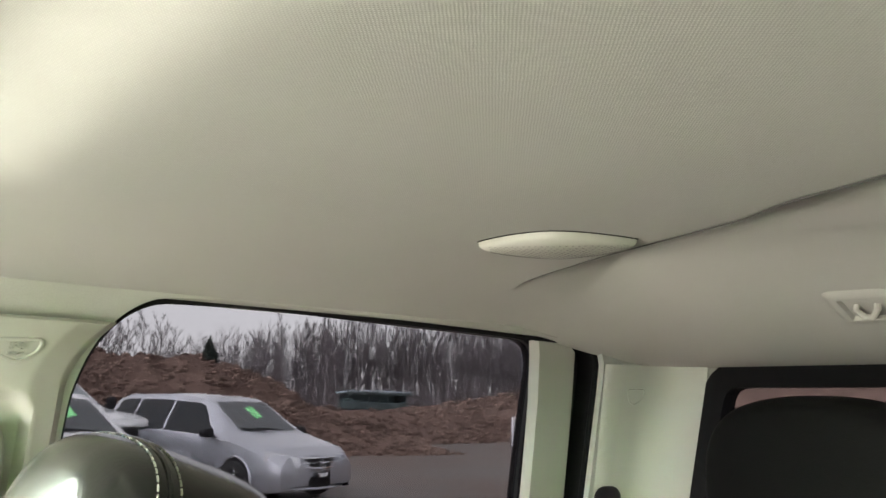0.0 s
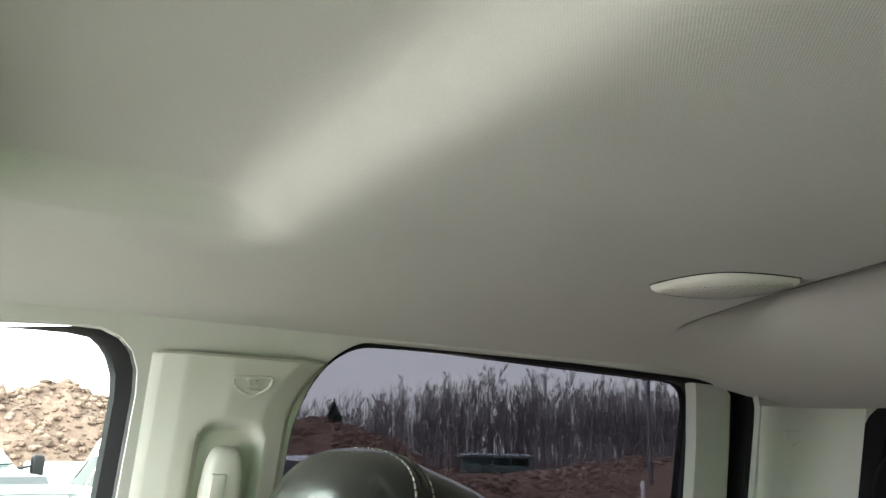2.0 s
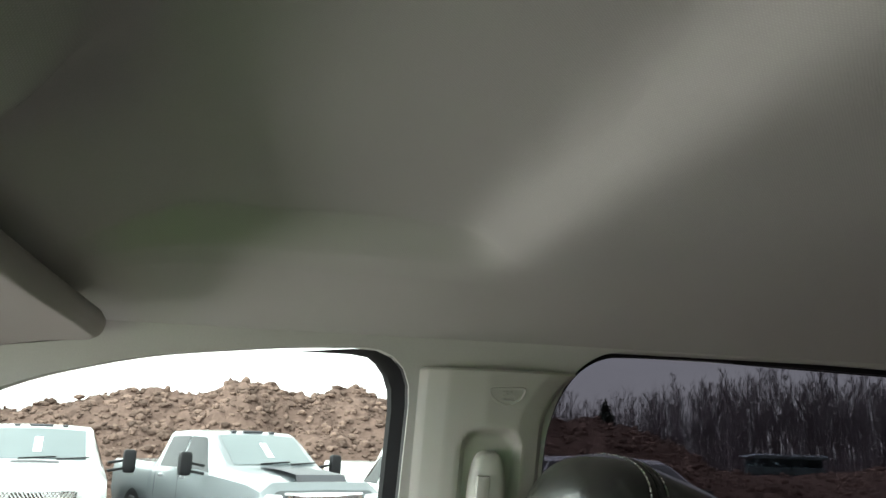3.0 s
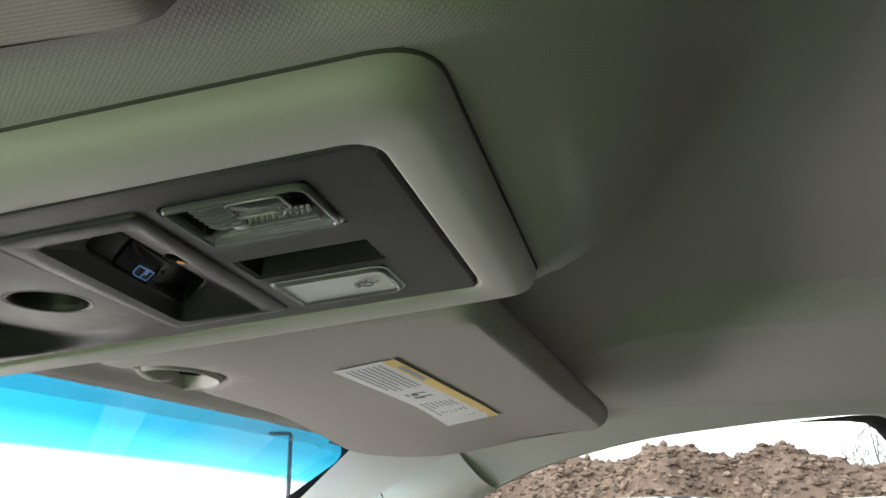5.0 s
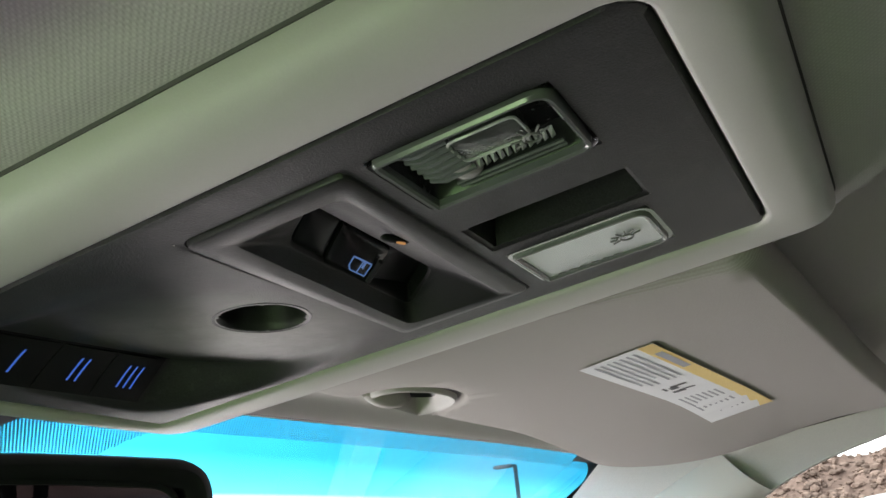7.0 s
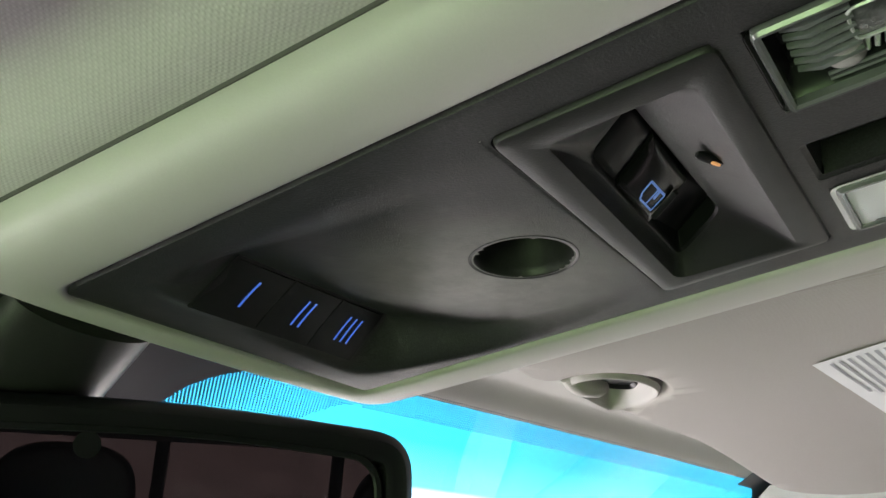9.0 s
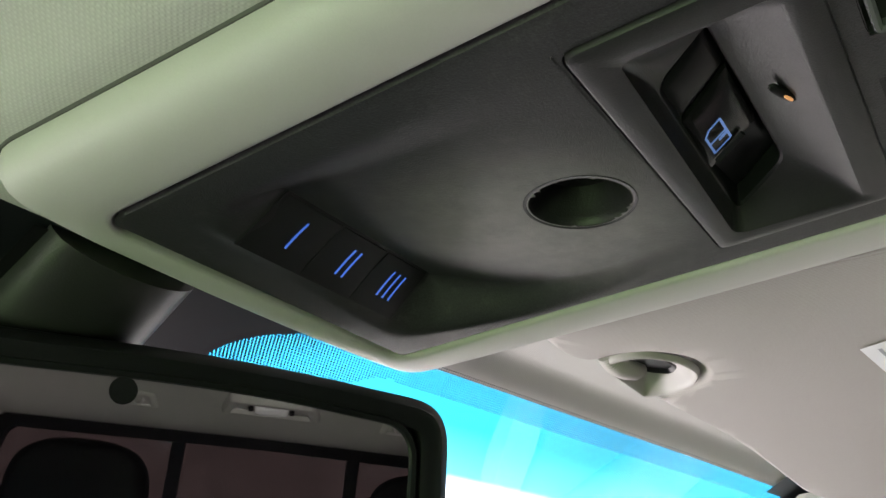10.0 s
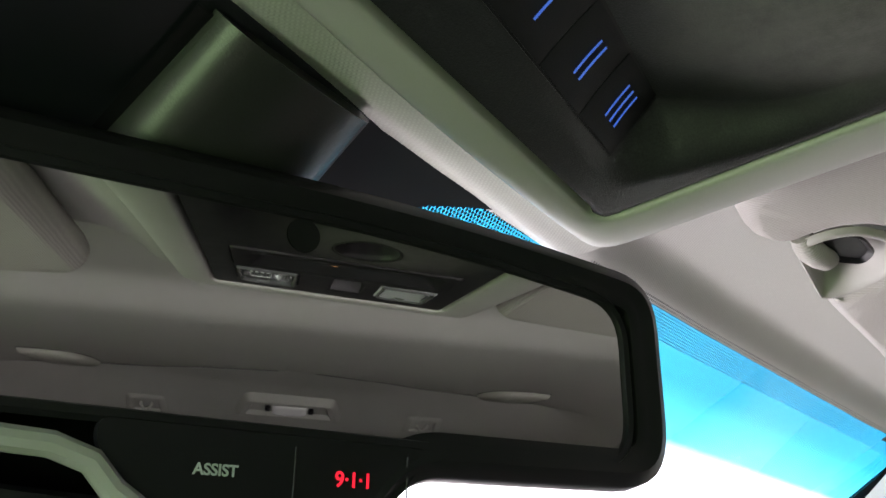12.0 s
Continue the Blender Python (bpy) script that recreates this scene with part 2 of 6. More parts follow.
DIRT = mat("red_brown_soil", (0.122, 0.080, 0.067), 0.95, grain=0.4, grain_scale=7, stain=0.45, stain_scale=1.4, bump=1.0, bump_scale=4, spec=0.1, detail=9.0)
GRAVEL = mat("damp_gravel_lot", (0.105, 0.092, 0.084), 0.8, grain=0.3, grain_scale=8, stain=0.5, stain_scale=0.35, bump=0.6, bump_scale=20, detail=8.0)
dusty(GRAVEL, (0.095, 0.058, 0.043), 0.28, 0.42, 0.60, 1.6)
BARK = mat("grey_bark", (0.150, 0.132, 0.138), 0.9, grain=0.3, grain_scale=4, stain=0.25, stain_scale=0.3, per_object=0.25)
BRUSH = mat("bare_twigs", (0.140, 0.120, 0.124), 0.95, grain=0.3, grain_scale=3, stain=0.3, stain_scale=0.2, per_object=0.2)
FIR = mat("dark_fir_needles", (0.028, 0.040, 0.030), 0.9, grain=0.4, grain_scale=6, stain=0.3)
SILVER = mat("silver_car_paint", (0.34, 0.35, 0.385), 0.3, metal=0.5, grain=0.02, stain=0.06, stain_scale=2, coat=0.8)
WHITE_PAINT = mat("white_car_paint", (0.62, 0.63, 0.64), 0.36, grain=0.02, stain=0.04, stain_scale=2, coat=0.8)
CAR_GLASS = mat("dark_car_glass", (0.012, 0.014, 0.016), 0.08, spec=0.12, grain=0.05, stain=0.2, stain_scale=1.5)
# paler bases paint in the sky that the parked windscreens reflect
SKY_PAINTED_GLASS = mat("car_glass_painted_sky", (0.13, 0.155, 0.165), 0.08, grain=0.05, stain=0.2, stain_scale=1.5)
SCREEN_GLASS = mat("car_glass_painted_reflection", (0.05, 0.056, 0.06), 0.08, spec=0.3, grain=0.05, stain=0.2, stain_scale=1.5)
TYRE = mat("tyre_rubber", (0.015, 0.015, 0.016), 0.85)
ALLOY = mat("alloy_wheel", (0.40, 0.41, 0.43), 0.35, metal=0.8)
LAMP_LENS = mat("headlamp_lens", (0.62, 0.64, 0.66), 0.12, coat=0.6)
AMBER = mat("amber_lens", (0.75, 0.30, 0.06), 0.25)
PRICE = mat("green_price_card", (0.25, 0.80, 0.32), 0.6)
SHED_WALL = mat("dark_green_boards", (0.045, 0.065, 0.068), 0.7, grain=0.2, grain_scale=3, stain=0.25)
SHED_ROOF = mat("bluish_metal_roof", (0.30, 0.36, 0.40), 0.45, metal=0.3, stain=0.2, stain_scale=0.6)
SIGN = mat("white_sign_board", (0.75, 0.74, 0.78), 0.5)
STEEL = mat("dark_painted_steel", (0.05, 0.05, 0.06), 0.5)


# ---------------------------------------------------------------- mesh helpers
def mesh_of(bm, name, material, smooth=True):
    me = bpy.data.meshes.new(name)
    bm.normal_update()
    bm.to_mesh(me)
    bm.free()
    if smooth:
        me.polygons.foreach_set("use_smooth", [True] * len(me.polygons))
    for m_ in material if isinstance(material, (list, tuple)) else (material,):
        me.materials.append(m_)
    return me


def crease(ob, deg=35):
    ob.data.set_sharp_from_angle(angle=radians(deg))
    return ob


def part(name, bm, material, parent=None, label="", smooth=True, deg=35):
    ob = new(name, mesh_of(bm, name, material, smooth))
    if parent is not None:
        ob.parent = parent
    if label:
        ob["label"] = label
    if smooth:
        crease(ob, deg)
    return ob


def thing(name, label, category, at=None, group="", kind=""):
    e = new(name)
    e.empty_display_size = 0.05
    if at is not None:
        e.matrix_basis = at
    return tagged(e, label, category, group, kind)


def fab():
    return bmesh.new()


def box(bm, size, at=(0, 0, 0), bevel=0.0, seg=2, m=None):
    r = bmesh.ops.create_cube(bm, size=1.0)
    vs = r["verts"]
    bmesh.ops.scale(bm, vec=size, verts=vs)
    if bevel:
        es = list({e for v in vs for e in v.link_edges})
        q = bmesh.ops.bevel(bm, geom=es, offset=bevel, segments=seg, profile=0.5, affect="EDGES")
        vs = list({v for f_ in q["faces"] for v in f_.verts} | {v for v in vs if v.is_valid})
    bmesh.ops.transform(bm, matrix=(Matrix.Translation(at) @ m) if m is not None else Matrix.Translation(at), verts=vs)
    return vs


def rings(bm, loops, close=True, cap0=False, cap1=False):
    """Skin through rings of the same count of points."""
    rows_ = [[bm.verts.new(p) for p in lp] for lp in loops]
    n = len(rows_[0])
    for a, b in zip(rows_, rows_[1:]):
        for i in range(n if close else n - 1):
            j = (i + 1) % n
            bm.faces.new((a[i], a[j], b[j], b[i]))
    if cap0:
        bm.faces.new(rows_[0][::-1])
    if cap1:
        bm.faces.new(rows_[-1])
    return rows_


def tube(bm, path, radius, n=8, close=False, caps=True):
    """A round bar along a path; radius may be one number or one for each point."""
    pts = [Vector(p) for p in path]
    rad = radius if isinstance(radius, (list, tuple)) else [radius] * len(pts)
    loops, side = [], None
    for i, p in enumerate(pts):
        a = pts[i - 1] if i or close else p
        b = pts[(i + 1) % len(pts)] if i < len(pts) - 1 or close else p
        d = (b - a).normalized()
        if side is None:
            side = d.orthogonal().normalized()
        side = (side - d * side.dot(d)).normalized()
        up = d.cross(side)
        loops.append([p + rad[i] * (math.cos(k * math.tau / n) * side + math.sin(k * math.tau / n) * up) for k in range(n)])
    if close:
        loops.append(loops[0])
    rings(bm, loops, True, caps and not close, caps and not close)
    if close:
        bmesh.ops.remove_doubles(bm, verts=bm.verts, dist=1e-6)


def rounded(poly, r, n=5):
    """A polygon (x, y) with its corners rounded; r may be one number or one for each corner."""
    out = []
    k = len(poly)
    for i in range(k):
        p0, p, p1 = Vector(poly[i - 1]), Vector(poly[i]), Vector(poly[(i + 1) % k])
        q = r[i] if isinstance(r, (list, tuple)) else r
        a, b = (p0 - p), (p1 - p)
        q = min(q, 0.49 * a.length, 0.49 * b.length)
        s, e = p + a.normalized() * q, p + b.normalized() * q
        for j in range(n + 1):
            t = j / n
            out.append(((1 - t) ** 2 * s + 2 * t * (1 - t) * p + t * t * e)[:])
    return out


def inset(poly, d):
    """The polygon moved inwards by d (outwards if negative); points turn counterclockwise."""
    out, k = [], len(poly)
    for i in range(k):
        p0, p, p1 = Vector(poly[i - 1]), Vector(poly[i]), Vector(poly[(i + 1) % k])
        a, b = (p - p0).normalized(), (p1 - p).normalized()
        na, nb = Vector((-a.y, a.x)), Vector((-b.y, b.x))
        v = na + nb
        v = v.normalized() * (d / max(0.35, v.normalized().dot(na))) if v.length > 1e-6 else na * d
        out.append((p + v)[:])
    return out


def slab(bm, outer, holes, to3d, thick):
    """A flat panel with holes: outlines in (a, b), laid into the world by to3d(a, b, depth)."""
    flat = fab()
    for lp in (outer, *holes):
        vs = [flat.verts.new((*p, 0)) for p in lp]
        for i, v in enumerate(vs):
            flat.edges.new((v, vs[(i + 1) % len(vs)]))
    bmesh.ops.triangle_fill(flat, use_beauty=True, edges=flat.edges[:], normal=(0, 0, 1))
    flat.verts.index_update()
    tris = [[v.index for v in f_.verts] for f_ in flat.faces]
    pts = [v.co.copy() for v in flat.verts]
    flat.free()
    a = [bm.verts.new(to3d(p.x, p.y, 0)) for p in pts]
    b = [bm.verts.new(to3d(p.x, p.y, thick)) for p in pts]
    for t in tris:
        bm.faces.new([a[i] for i in t])
        bm.faces.new([b[i] for i in reversed(t)])
    k = 0
    for lp in (outer, *holes):
        n = len(lp)
        for i in range(n):
            j = (i + 1) % n
            bm.faces.new((a[k + i], b[k + i], b[k + j], a[k + j]))
        k += n
    bmesh.ops.recalc_face_normals(bm, faces=bm.faces[:])


def sheet(bm, outline, to3d, pitch):
    """A filled outline (a, b), cut into small cells and laid into the world by to3d(a, b)."""
    flat = fab()
    vs = [flat.verts.new((*p, 0)) for p in outline]
    for i, v in enumerate(vs):
        flat.edges.new((v, vs[(i + 1) % len(vs)]))
    bmesh.ops.triangle_fill(flat, use_beauty=True, edges=flat.edges[:], normal=(0, 0, 1))
    for k in (0, 1):
        lo, hi = min(p[k] for p in outline), max(p[k] for p in outline)
        n = int((hi - lo) / pitch)
        for i in range(1, n + 1):
            co, no = [0, 0, 0], [0, 0, 0]
            co[k], no[k] = lo + i * pitch, 1
            bmesh.ops.bisect_plane(flat, geom=flat.verts[:] + flat.edges[:] + flat.faces[:], dist=1e-7, plane_co=co, plane_no=no)
    made = {v: bm.verts.new(to3d(v.co.x, v.co.y)) for v in flat.verts}
    for f_ in flat.faces:
        bm.faces.new([made[v] for v in f_.verts])
    flat.free()


def blob(bm, size, at=(0, 0, 0), power=4.0, nu=28, nv=16, m=None, squash=None):
    """A cushion: a superellipsoid of the given size. squash(p) may push its points about."""
    loops = []
    ex = 2.0 / power
    sg = lambda v, e: math.copysign(abs(v) ** e, v)
    for j in range(nv + 1):
        ph = -math.pi / 2 + math.pi * j / nv
        cz, sz = sg(math.cos(ph), ex), sg(math.sin(ph), ex)
        lp = []
        for i in range(nu):
            th = math.tau * i / nu
            p = Vector((size[0] / 2 * cz * sg(math.cos(th), ex), size[1] / 2 * cz * sg(math.sin(th), ex), size[2] / 2 * sz))
            if squash:
                p = squash(p)
            if m is not None:
                p = m @ p
            lp.append(p + Vector(at))
        loops.append(lp)
    rings(bm, loops)
    bmesh.ops.remove_doubles(bm, verts=bm.verts, dist=1e-6)


def step(a, b, v):
    t = min(1.0, max(0.0, (v - a) / (b - a)))
    return t * t * (3 - 2 * t)


def lerp_table(tab, v):
    if v <= tab[0][0]:
        return tab[0][1]
    for (a, p), (b, q) in zip(tab, tab[1:]):
        if v <= b:
            return p + (q - p) * (v - a) / (b - a)
    return tab[-1][1]


def words(name, body, size, material, at, parent=None, depth=0.0002, align="CENTER", bold=0.0):
    """Built-in lettering as a mesh."""
    cu = bpy.data.curves.new(name, "FONT")
    cu.body, cu.size, cu.align_x, cu.align_y, cu.extrude, cu.offset = body, size, align, "CENTER", depth, bold
    tmp = bpy.data.objects.new(name, cu)
    me = bpy.data.meshes.new_from_object(tmp)
    bpy.data.objects.remove(tmp)
    me.materials.clear()
    me.materials.append(material)
    ob = new(name, me)
    if parent is not None:
        ob.parent = parent
    ob.matrix_basis = at
    return ob


# ---------------------------------------------------------------- the cab: headliner
GLASS_TOP = ((0.0, 0.366, 1.787), (0.14, 0.354, 1.786), (0.3, 0.338, 1.784), (0.5, 0.312, 1.779), (0.62, 0.294, 1.774), (0.72, 0.27, 1.766))


def glass_top(x):
    x = abs(x)
    for a, b in zip(GLASS_TOP, GLASS_TOP[1:]):
        if x <= b[0]:
            t = (x - a[0]) / (b[0] - a[0])
            return a[1] + t * (b[1] - a[1]), a[2] + t * (b[2] - a[2])
    return GLASS_TOP[-1][1:]


def lip_y(ax):
    return -0.768 - 0.304 * ax - 0.014 * step(0.14, 0.22, ax) * (1 - step(0.44, 0.56, ax))


def roof_z(x, y):
    """Height of the headliner's visible face."""
    ax = abs(x)
    z = 1.842 - 0.046 * max(0.0, (ax - 0.36) / 0.31) ** 2.6
    # headroom hollow over the front seats, between the side rails and a ramp at its back
    dome, rail = 1.895 - 0.018 * (ax / 0.45) ** 2.2, 1.8785 - 1.15 * max(0.0, ax - 0.452) + 0.80 * max(0.0, ax - 0.480)
    k = 0.0018
    dome = -k * math.log(math.exp(-(dome - 1.86) / k) + math.exp(-(rail - 1.86) / k)) + 1.86
    z += max(0.0, dome - z) * (1 / (1 + math.exp(-(y + 0.377) / 0.0125)))
    # the roof falls to the windscreen
    front = step(-0.135, 0.045, y)
    gy, gz = glass_top(x)
    head = gz + 0.012 + 0.075 * max(0.0, gy - y) - 0.012 * step(gy - 0.03, gy, y)
    z = z * (1 - front) + min(z, head) * front
    # the swelling that carries the console: a low flat keel with a rounded tail and steep flanks
    d = math.hypot(ax / 0.132, max(0.0, -0.012 - y) / 0.092)
    low = 1.8090 - 0.0934 * y - 0.035 * x + 0.012 * step(0.341, 0.358, y)
    rise = math.sin(0.5 * math.pi * min(1.0, max(0.0, (d - 0.965) / 0.42)))
    if d < 1.50:
        tail = (max(0.0, -0.012 - y) / 0.092 / max(d, 0.01)) ** 2
        up = (1 - tail) * (1 - (1 - rise) ** 1.3) + tail * step(0.42, 1.50, d)
        z = low + (max(z, low) - low) * up
    # room for the console's body above its rim
    if abs(x) < 0.106 and -0.019 < y < 0.318:
        z += 0.034
    # raised hollow at the back, behind a bowed lip
    lip = lip_y(ax)
    back_by = max(0.0, lip - y)
    z += (0.013 * step(0.0, 0.006, back_by) + 0.018 * (min(back_by, 0.11) / 0.11) ** 0.8) * math.exp(-max(0.0, back_by - 0.11) / 0.12) * (1 - step(0.47, 0.57, ax))
    back = step(-1.02, -1.36, y)
    z = z * (1 - back) + min(z, 1.760 - 0.006 * ax) * back
    return z


bm = fab()
NX, NY, Y0 = 274, 430, -1.40
grid = []
for i in range(NX + 1):
    x = -0.685 + 1.37 * i / NX
    gy = glass_top(x)[0]
    row = []
    for j in range(NY + 1):
        y = lerp_table(((0, Y0), (90, lip_y(abs(x)) - 0.006), (94, lip_y(abs(x))), (NY, gy)), j)
        row.append(bm.verts.new((x, y, roof_z(x, y))))
    grid.append(row)
for i in range(NX):
    for j in range(NY):
        bm.faces.new((grid[i][j], grid[i][j + 1], grid[i + 1][j + 1], grid[i + 1][j]))
# a turned-up edge along the windscreen
for i in range(NX):
    a, b = grid[i][NY], grid[i + 1][NY]
    c, d = bm.verts.new(a.co + Vector((0, 0.004, 0.02))), bm.verts.new(b.co + Vector((0, 0.004, 0.02)))
    bm.faces.new((a, c, d, b))
bmesh.ops.remove_doubles(bm, verts=bm.verts, dist=1e-6)
tagged(part("ceiling", bm, HEADLINER, None, deg=80), "pale grey woven cloth headliner of a pickup cab", "headliner", kind="structure")

# shade along the headliner lip, drawn as a thin dark bar
bm = fab()
for s in (1, -1):
    run = [s * (0.03 + 0.53 * k / 50) for k in range(51)]
    tube(bm, [(x, lip_y(abs(x)) - 0.001, roof_z(x, lip_y(abs(x)) + 0.001) + 0.0006) for x in run], [0.0016 * (1 - 0.85 * step(0.36, 0.56, abs(x))) for x in run], 6)
tagged(part("trim", bm, mat("lip_shade_dark", (0.09, 0.09, 0.085), 0.95, spec=0.0)), "dark bar standing in for shade along the bowed headliner lip", "gap", kind="structure")

# outer roof skin
bm = fab()
loops = []
for i in range(13):
    x = -0.80 + 1.6 * i / 12
    k = 1 - (x / 0.80) ** 2
    loops.append([(x, -1.50, 1.84 + 0.06 * k), (x, -1.0, 1.90 + 0.06 * k), (x, -0.1, 1.90 + 0.06 * k), (x, glass_top(x)[0] - 0.02, 1.815 + 0.02 * k), (x, glass_top(x)[0] + 0.012, 1.797)])
rings(bm, loops, close=False)
tagged(part("roof", bm, WHITE_PAINT, None), "painted steel outer roof panel of the cab", "roof", kind="structure")


# ---------------------------------------------------------------- the cab: sides, with their window openings
def side(y, z, off, s=1):
    return Vector((s * (0.668 + (1.79 - z) * 0.30 + off), y, z))


FRONT_HOLE = rounded([(-0.338, 1.36), (0.568, 1.36), (0.40, 1.50), (0.235, 1.632), (0.165, 1.684), (0.073, 1.732), (-0.058, 1.765), (-0.214, 1.782), (-0.346, 1.787)],
                     [0.02, 0.02, 0.1, 0.1, 0.05, 0.05, 0.05, 0.05, 0.064])
REAR_HOLE = rounded([(-1.29, 1.36), (-0.510, 1.36), (-0.509, 1.671), (-0.510, 1.700), (-0.521, 1.742), (-0.543, 1.775), (-0.575, 1.7935), (-0.67, 1.796), (-0.886, 1.793), (-1.222, 1.785), (-1.240, 1.66), (-1.277, 1.41)],
                    [0.02, 0.02, 0.05, 0.05, 0.05, 0.05, 0.05, 0.05, 0.05, 0.045, 0.03, 0.05])
REAR_PANE = rounded([(-1.21, 1.36), (-0.47, 1.36), (-0.47, 1.81), (-0.856, 1.797), (-1.140, 1.790), (-1.153, 1.66), (-1.19, 1.41)],
                    [0.02, 0.02, 0.05, 0.05, 0.045, 0.03, 0.05])
OUTER = [(-1.36, 0.95), (0.95, 0.95), (0.95, 1.22), (0.27, 1.766), (0.0, 1.80), (-0.30, 1.812), (-1.10, 1.808), (-1.33, 1.79)]


def cab_side(s, n):
    b = fab()
    slab(b, OUTER, (FRONT_HOLE, REAR_HOLE), lambda y, z, d: side(y, z, d, s), 0.02)
    wall = part("wall_%s" % n, b, SIDE_CLOTH, None, deg=40)
    tagged(wall, "pale plastic and cloth covered side of the cab with two window openings", "cab side", kind="structure")
    # outer door skin and frames
    b = fab()
    slab(b, inset(OUTER, -0.004), (inset(FRONT_HOLE, -0.012), inset(REAR_PANE, 0.004)), lambda y, z, d: side(y, z, 0.055 + d, s), 0.02)
    door = part("door_frame", b, BLACK, wall, "black window frames of the doors")
    # rubber seals round the openings
    for hole in (FRONT_HOLE, REAR_HOLE):
        b = fab()
        if hole is REAR_HOLE:
            tube(b, [side(y, z, 0.014, s) for y, z in inset(hole, 0.001)], 0.0045, 8, close=True)
        else:
            top = [p for p in hole if p[1] > 1.40 and p[0] < -0.20]
            foot = [(top[-1][0] + 0.008 * k / 6, top[-1][1] - 0.45 * k / 6) for k in range(1, 7)]
            line = top + foot
            inner = [(y + 0.014 * step(-0.29, -0.338, y), z - 0.0035 * step(-0.22, -0.325, y) * (z > 1.70)) for y, z in line]
            grow = [step(-0.20, -0.31, y) for y, z in line]
            rings(b, [[side(y, z, 0.062 - 0.046 * g, s) for (y, z), g in zip(line, grow)], [side(y, z, 0.064 - 0.030 * g, s) for (y, z), g in zip(inner, grow)], [side(y, z, 0.066, s) for y, z in inner]], close=False)
            part("window_channel", b, SEAL, wall, "black channel of the front window")
            b = fab()
            tube(b, [side(y - 0.003, z + 0.001, 0.010, s) for y, z in line if y < -0.30], [0.001, 0.003] + [0.0055] * (len([p for p in line if p[0] < -0.30]) - 2), 8)
        part("seal", b, SEAL if hole is REAR_HOLE else mat("grey_rubber", (0.05, 0.05, 0.052), 0.7), wall, "rubber door seal")
        b = fab()
        rings(b, [[side(y, z, o, s) for y, z in inset(hole, i)] for o, i in ((0.016, -0.004), (0.03, -0.010), (0.056, -0.004))])
        part("jamb", b, SEAL if hole is REAR_HOLE else TRIM, wall, "door jamb")
    # pale inner frame of the back door, behind the pane's edge
    b = fab()
    pil = [(-1.253, 1.36), (-1.182, 1.36), (-1.163, 1.57), (-1.140, 1.70), (-1.124, 1.765), (-1.117, 1.785), (-1.135, 1.790), (-1.170, 1.788), (-1.192, 1.772), (-1.208, 1.70), (-1.233, 1.57)]
    slab(b, pil, (), lambda y, z, d: side(y, z, 0.030 + d, s), 0.02)
    part("door_post", b, TRIM, wall, "pale plastic inner frame of the back door")
    for nm, hole, mt, lab in (("window_1", FRONT_HOLE, FRONT_GLASS if s > 0 else GREEN_GLASS, "clear front door window glass"), ("window_2", REAR_PANE, PRIVACY, "dark tinted back door window glass")):
        b = fab()
        slab(b, inset(hole, -0.012), (), lambda y, z, d: side(y, z, 0.062 + d, s), 0.004)
        p = part("pane", b, mt, wall, lab, smooth=False)
        p.visible_shadow = mt is PRIVACY
    # unseen dark linings below the windows, added to keep the console's reflections dark
    b = fab()
    slab(b, [(-1.32, 0.68), (0.80, 0.68), (0.80, 1.15), (0.57, 1.335), (-1.32, 1.335)], (), lambda y, z, d: side(y, z, d - 0.022, s), 0.02)
    part("door_lining", b, CLOTH_DARK, wall, "unseen dark linings added below the windows against bright reflections", smooth=False)
    return wall


right_wall, left_wall = cab_side(1, "right"), cab_side(-1, "left")


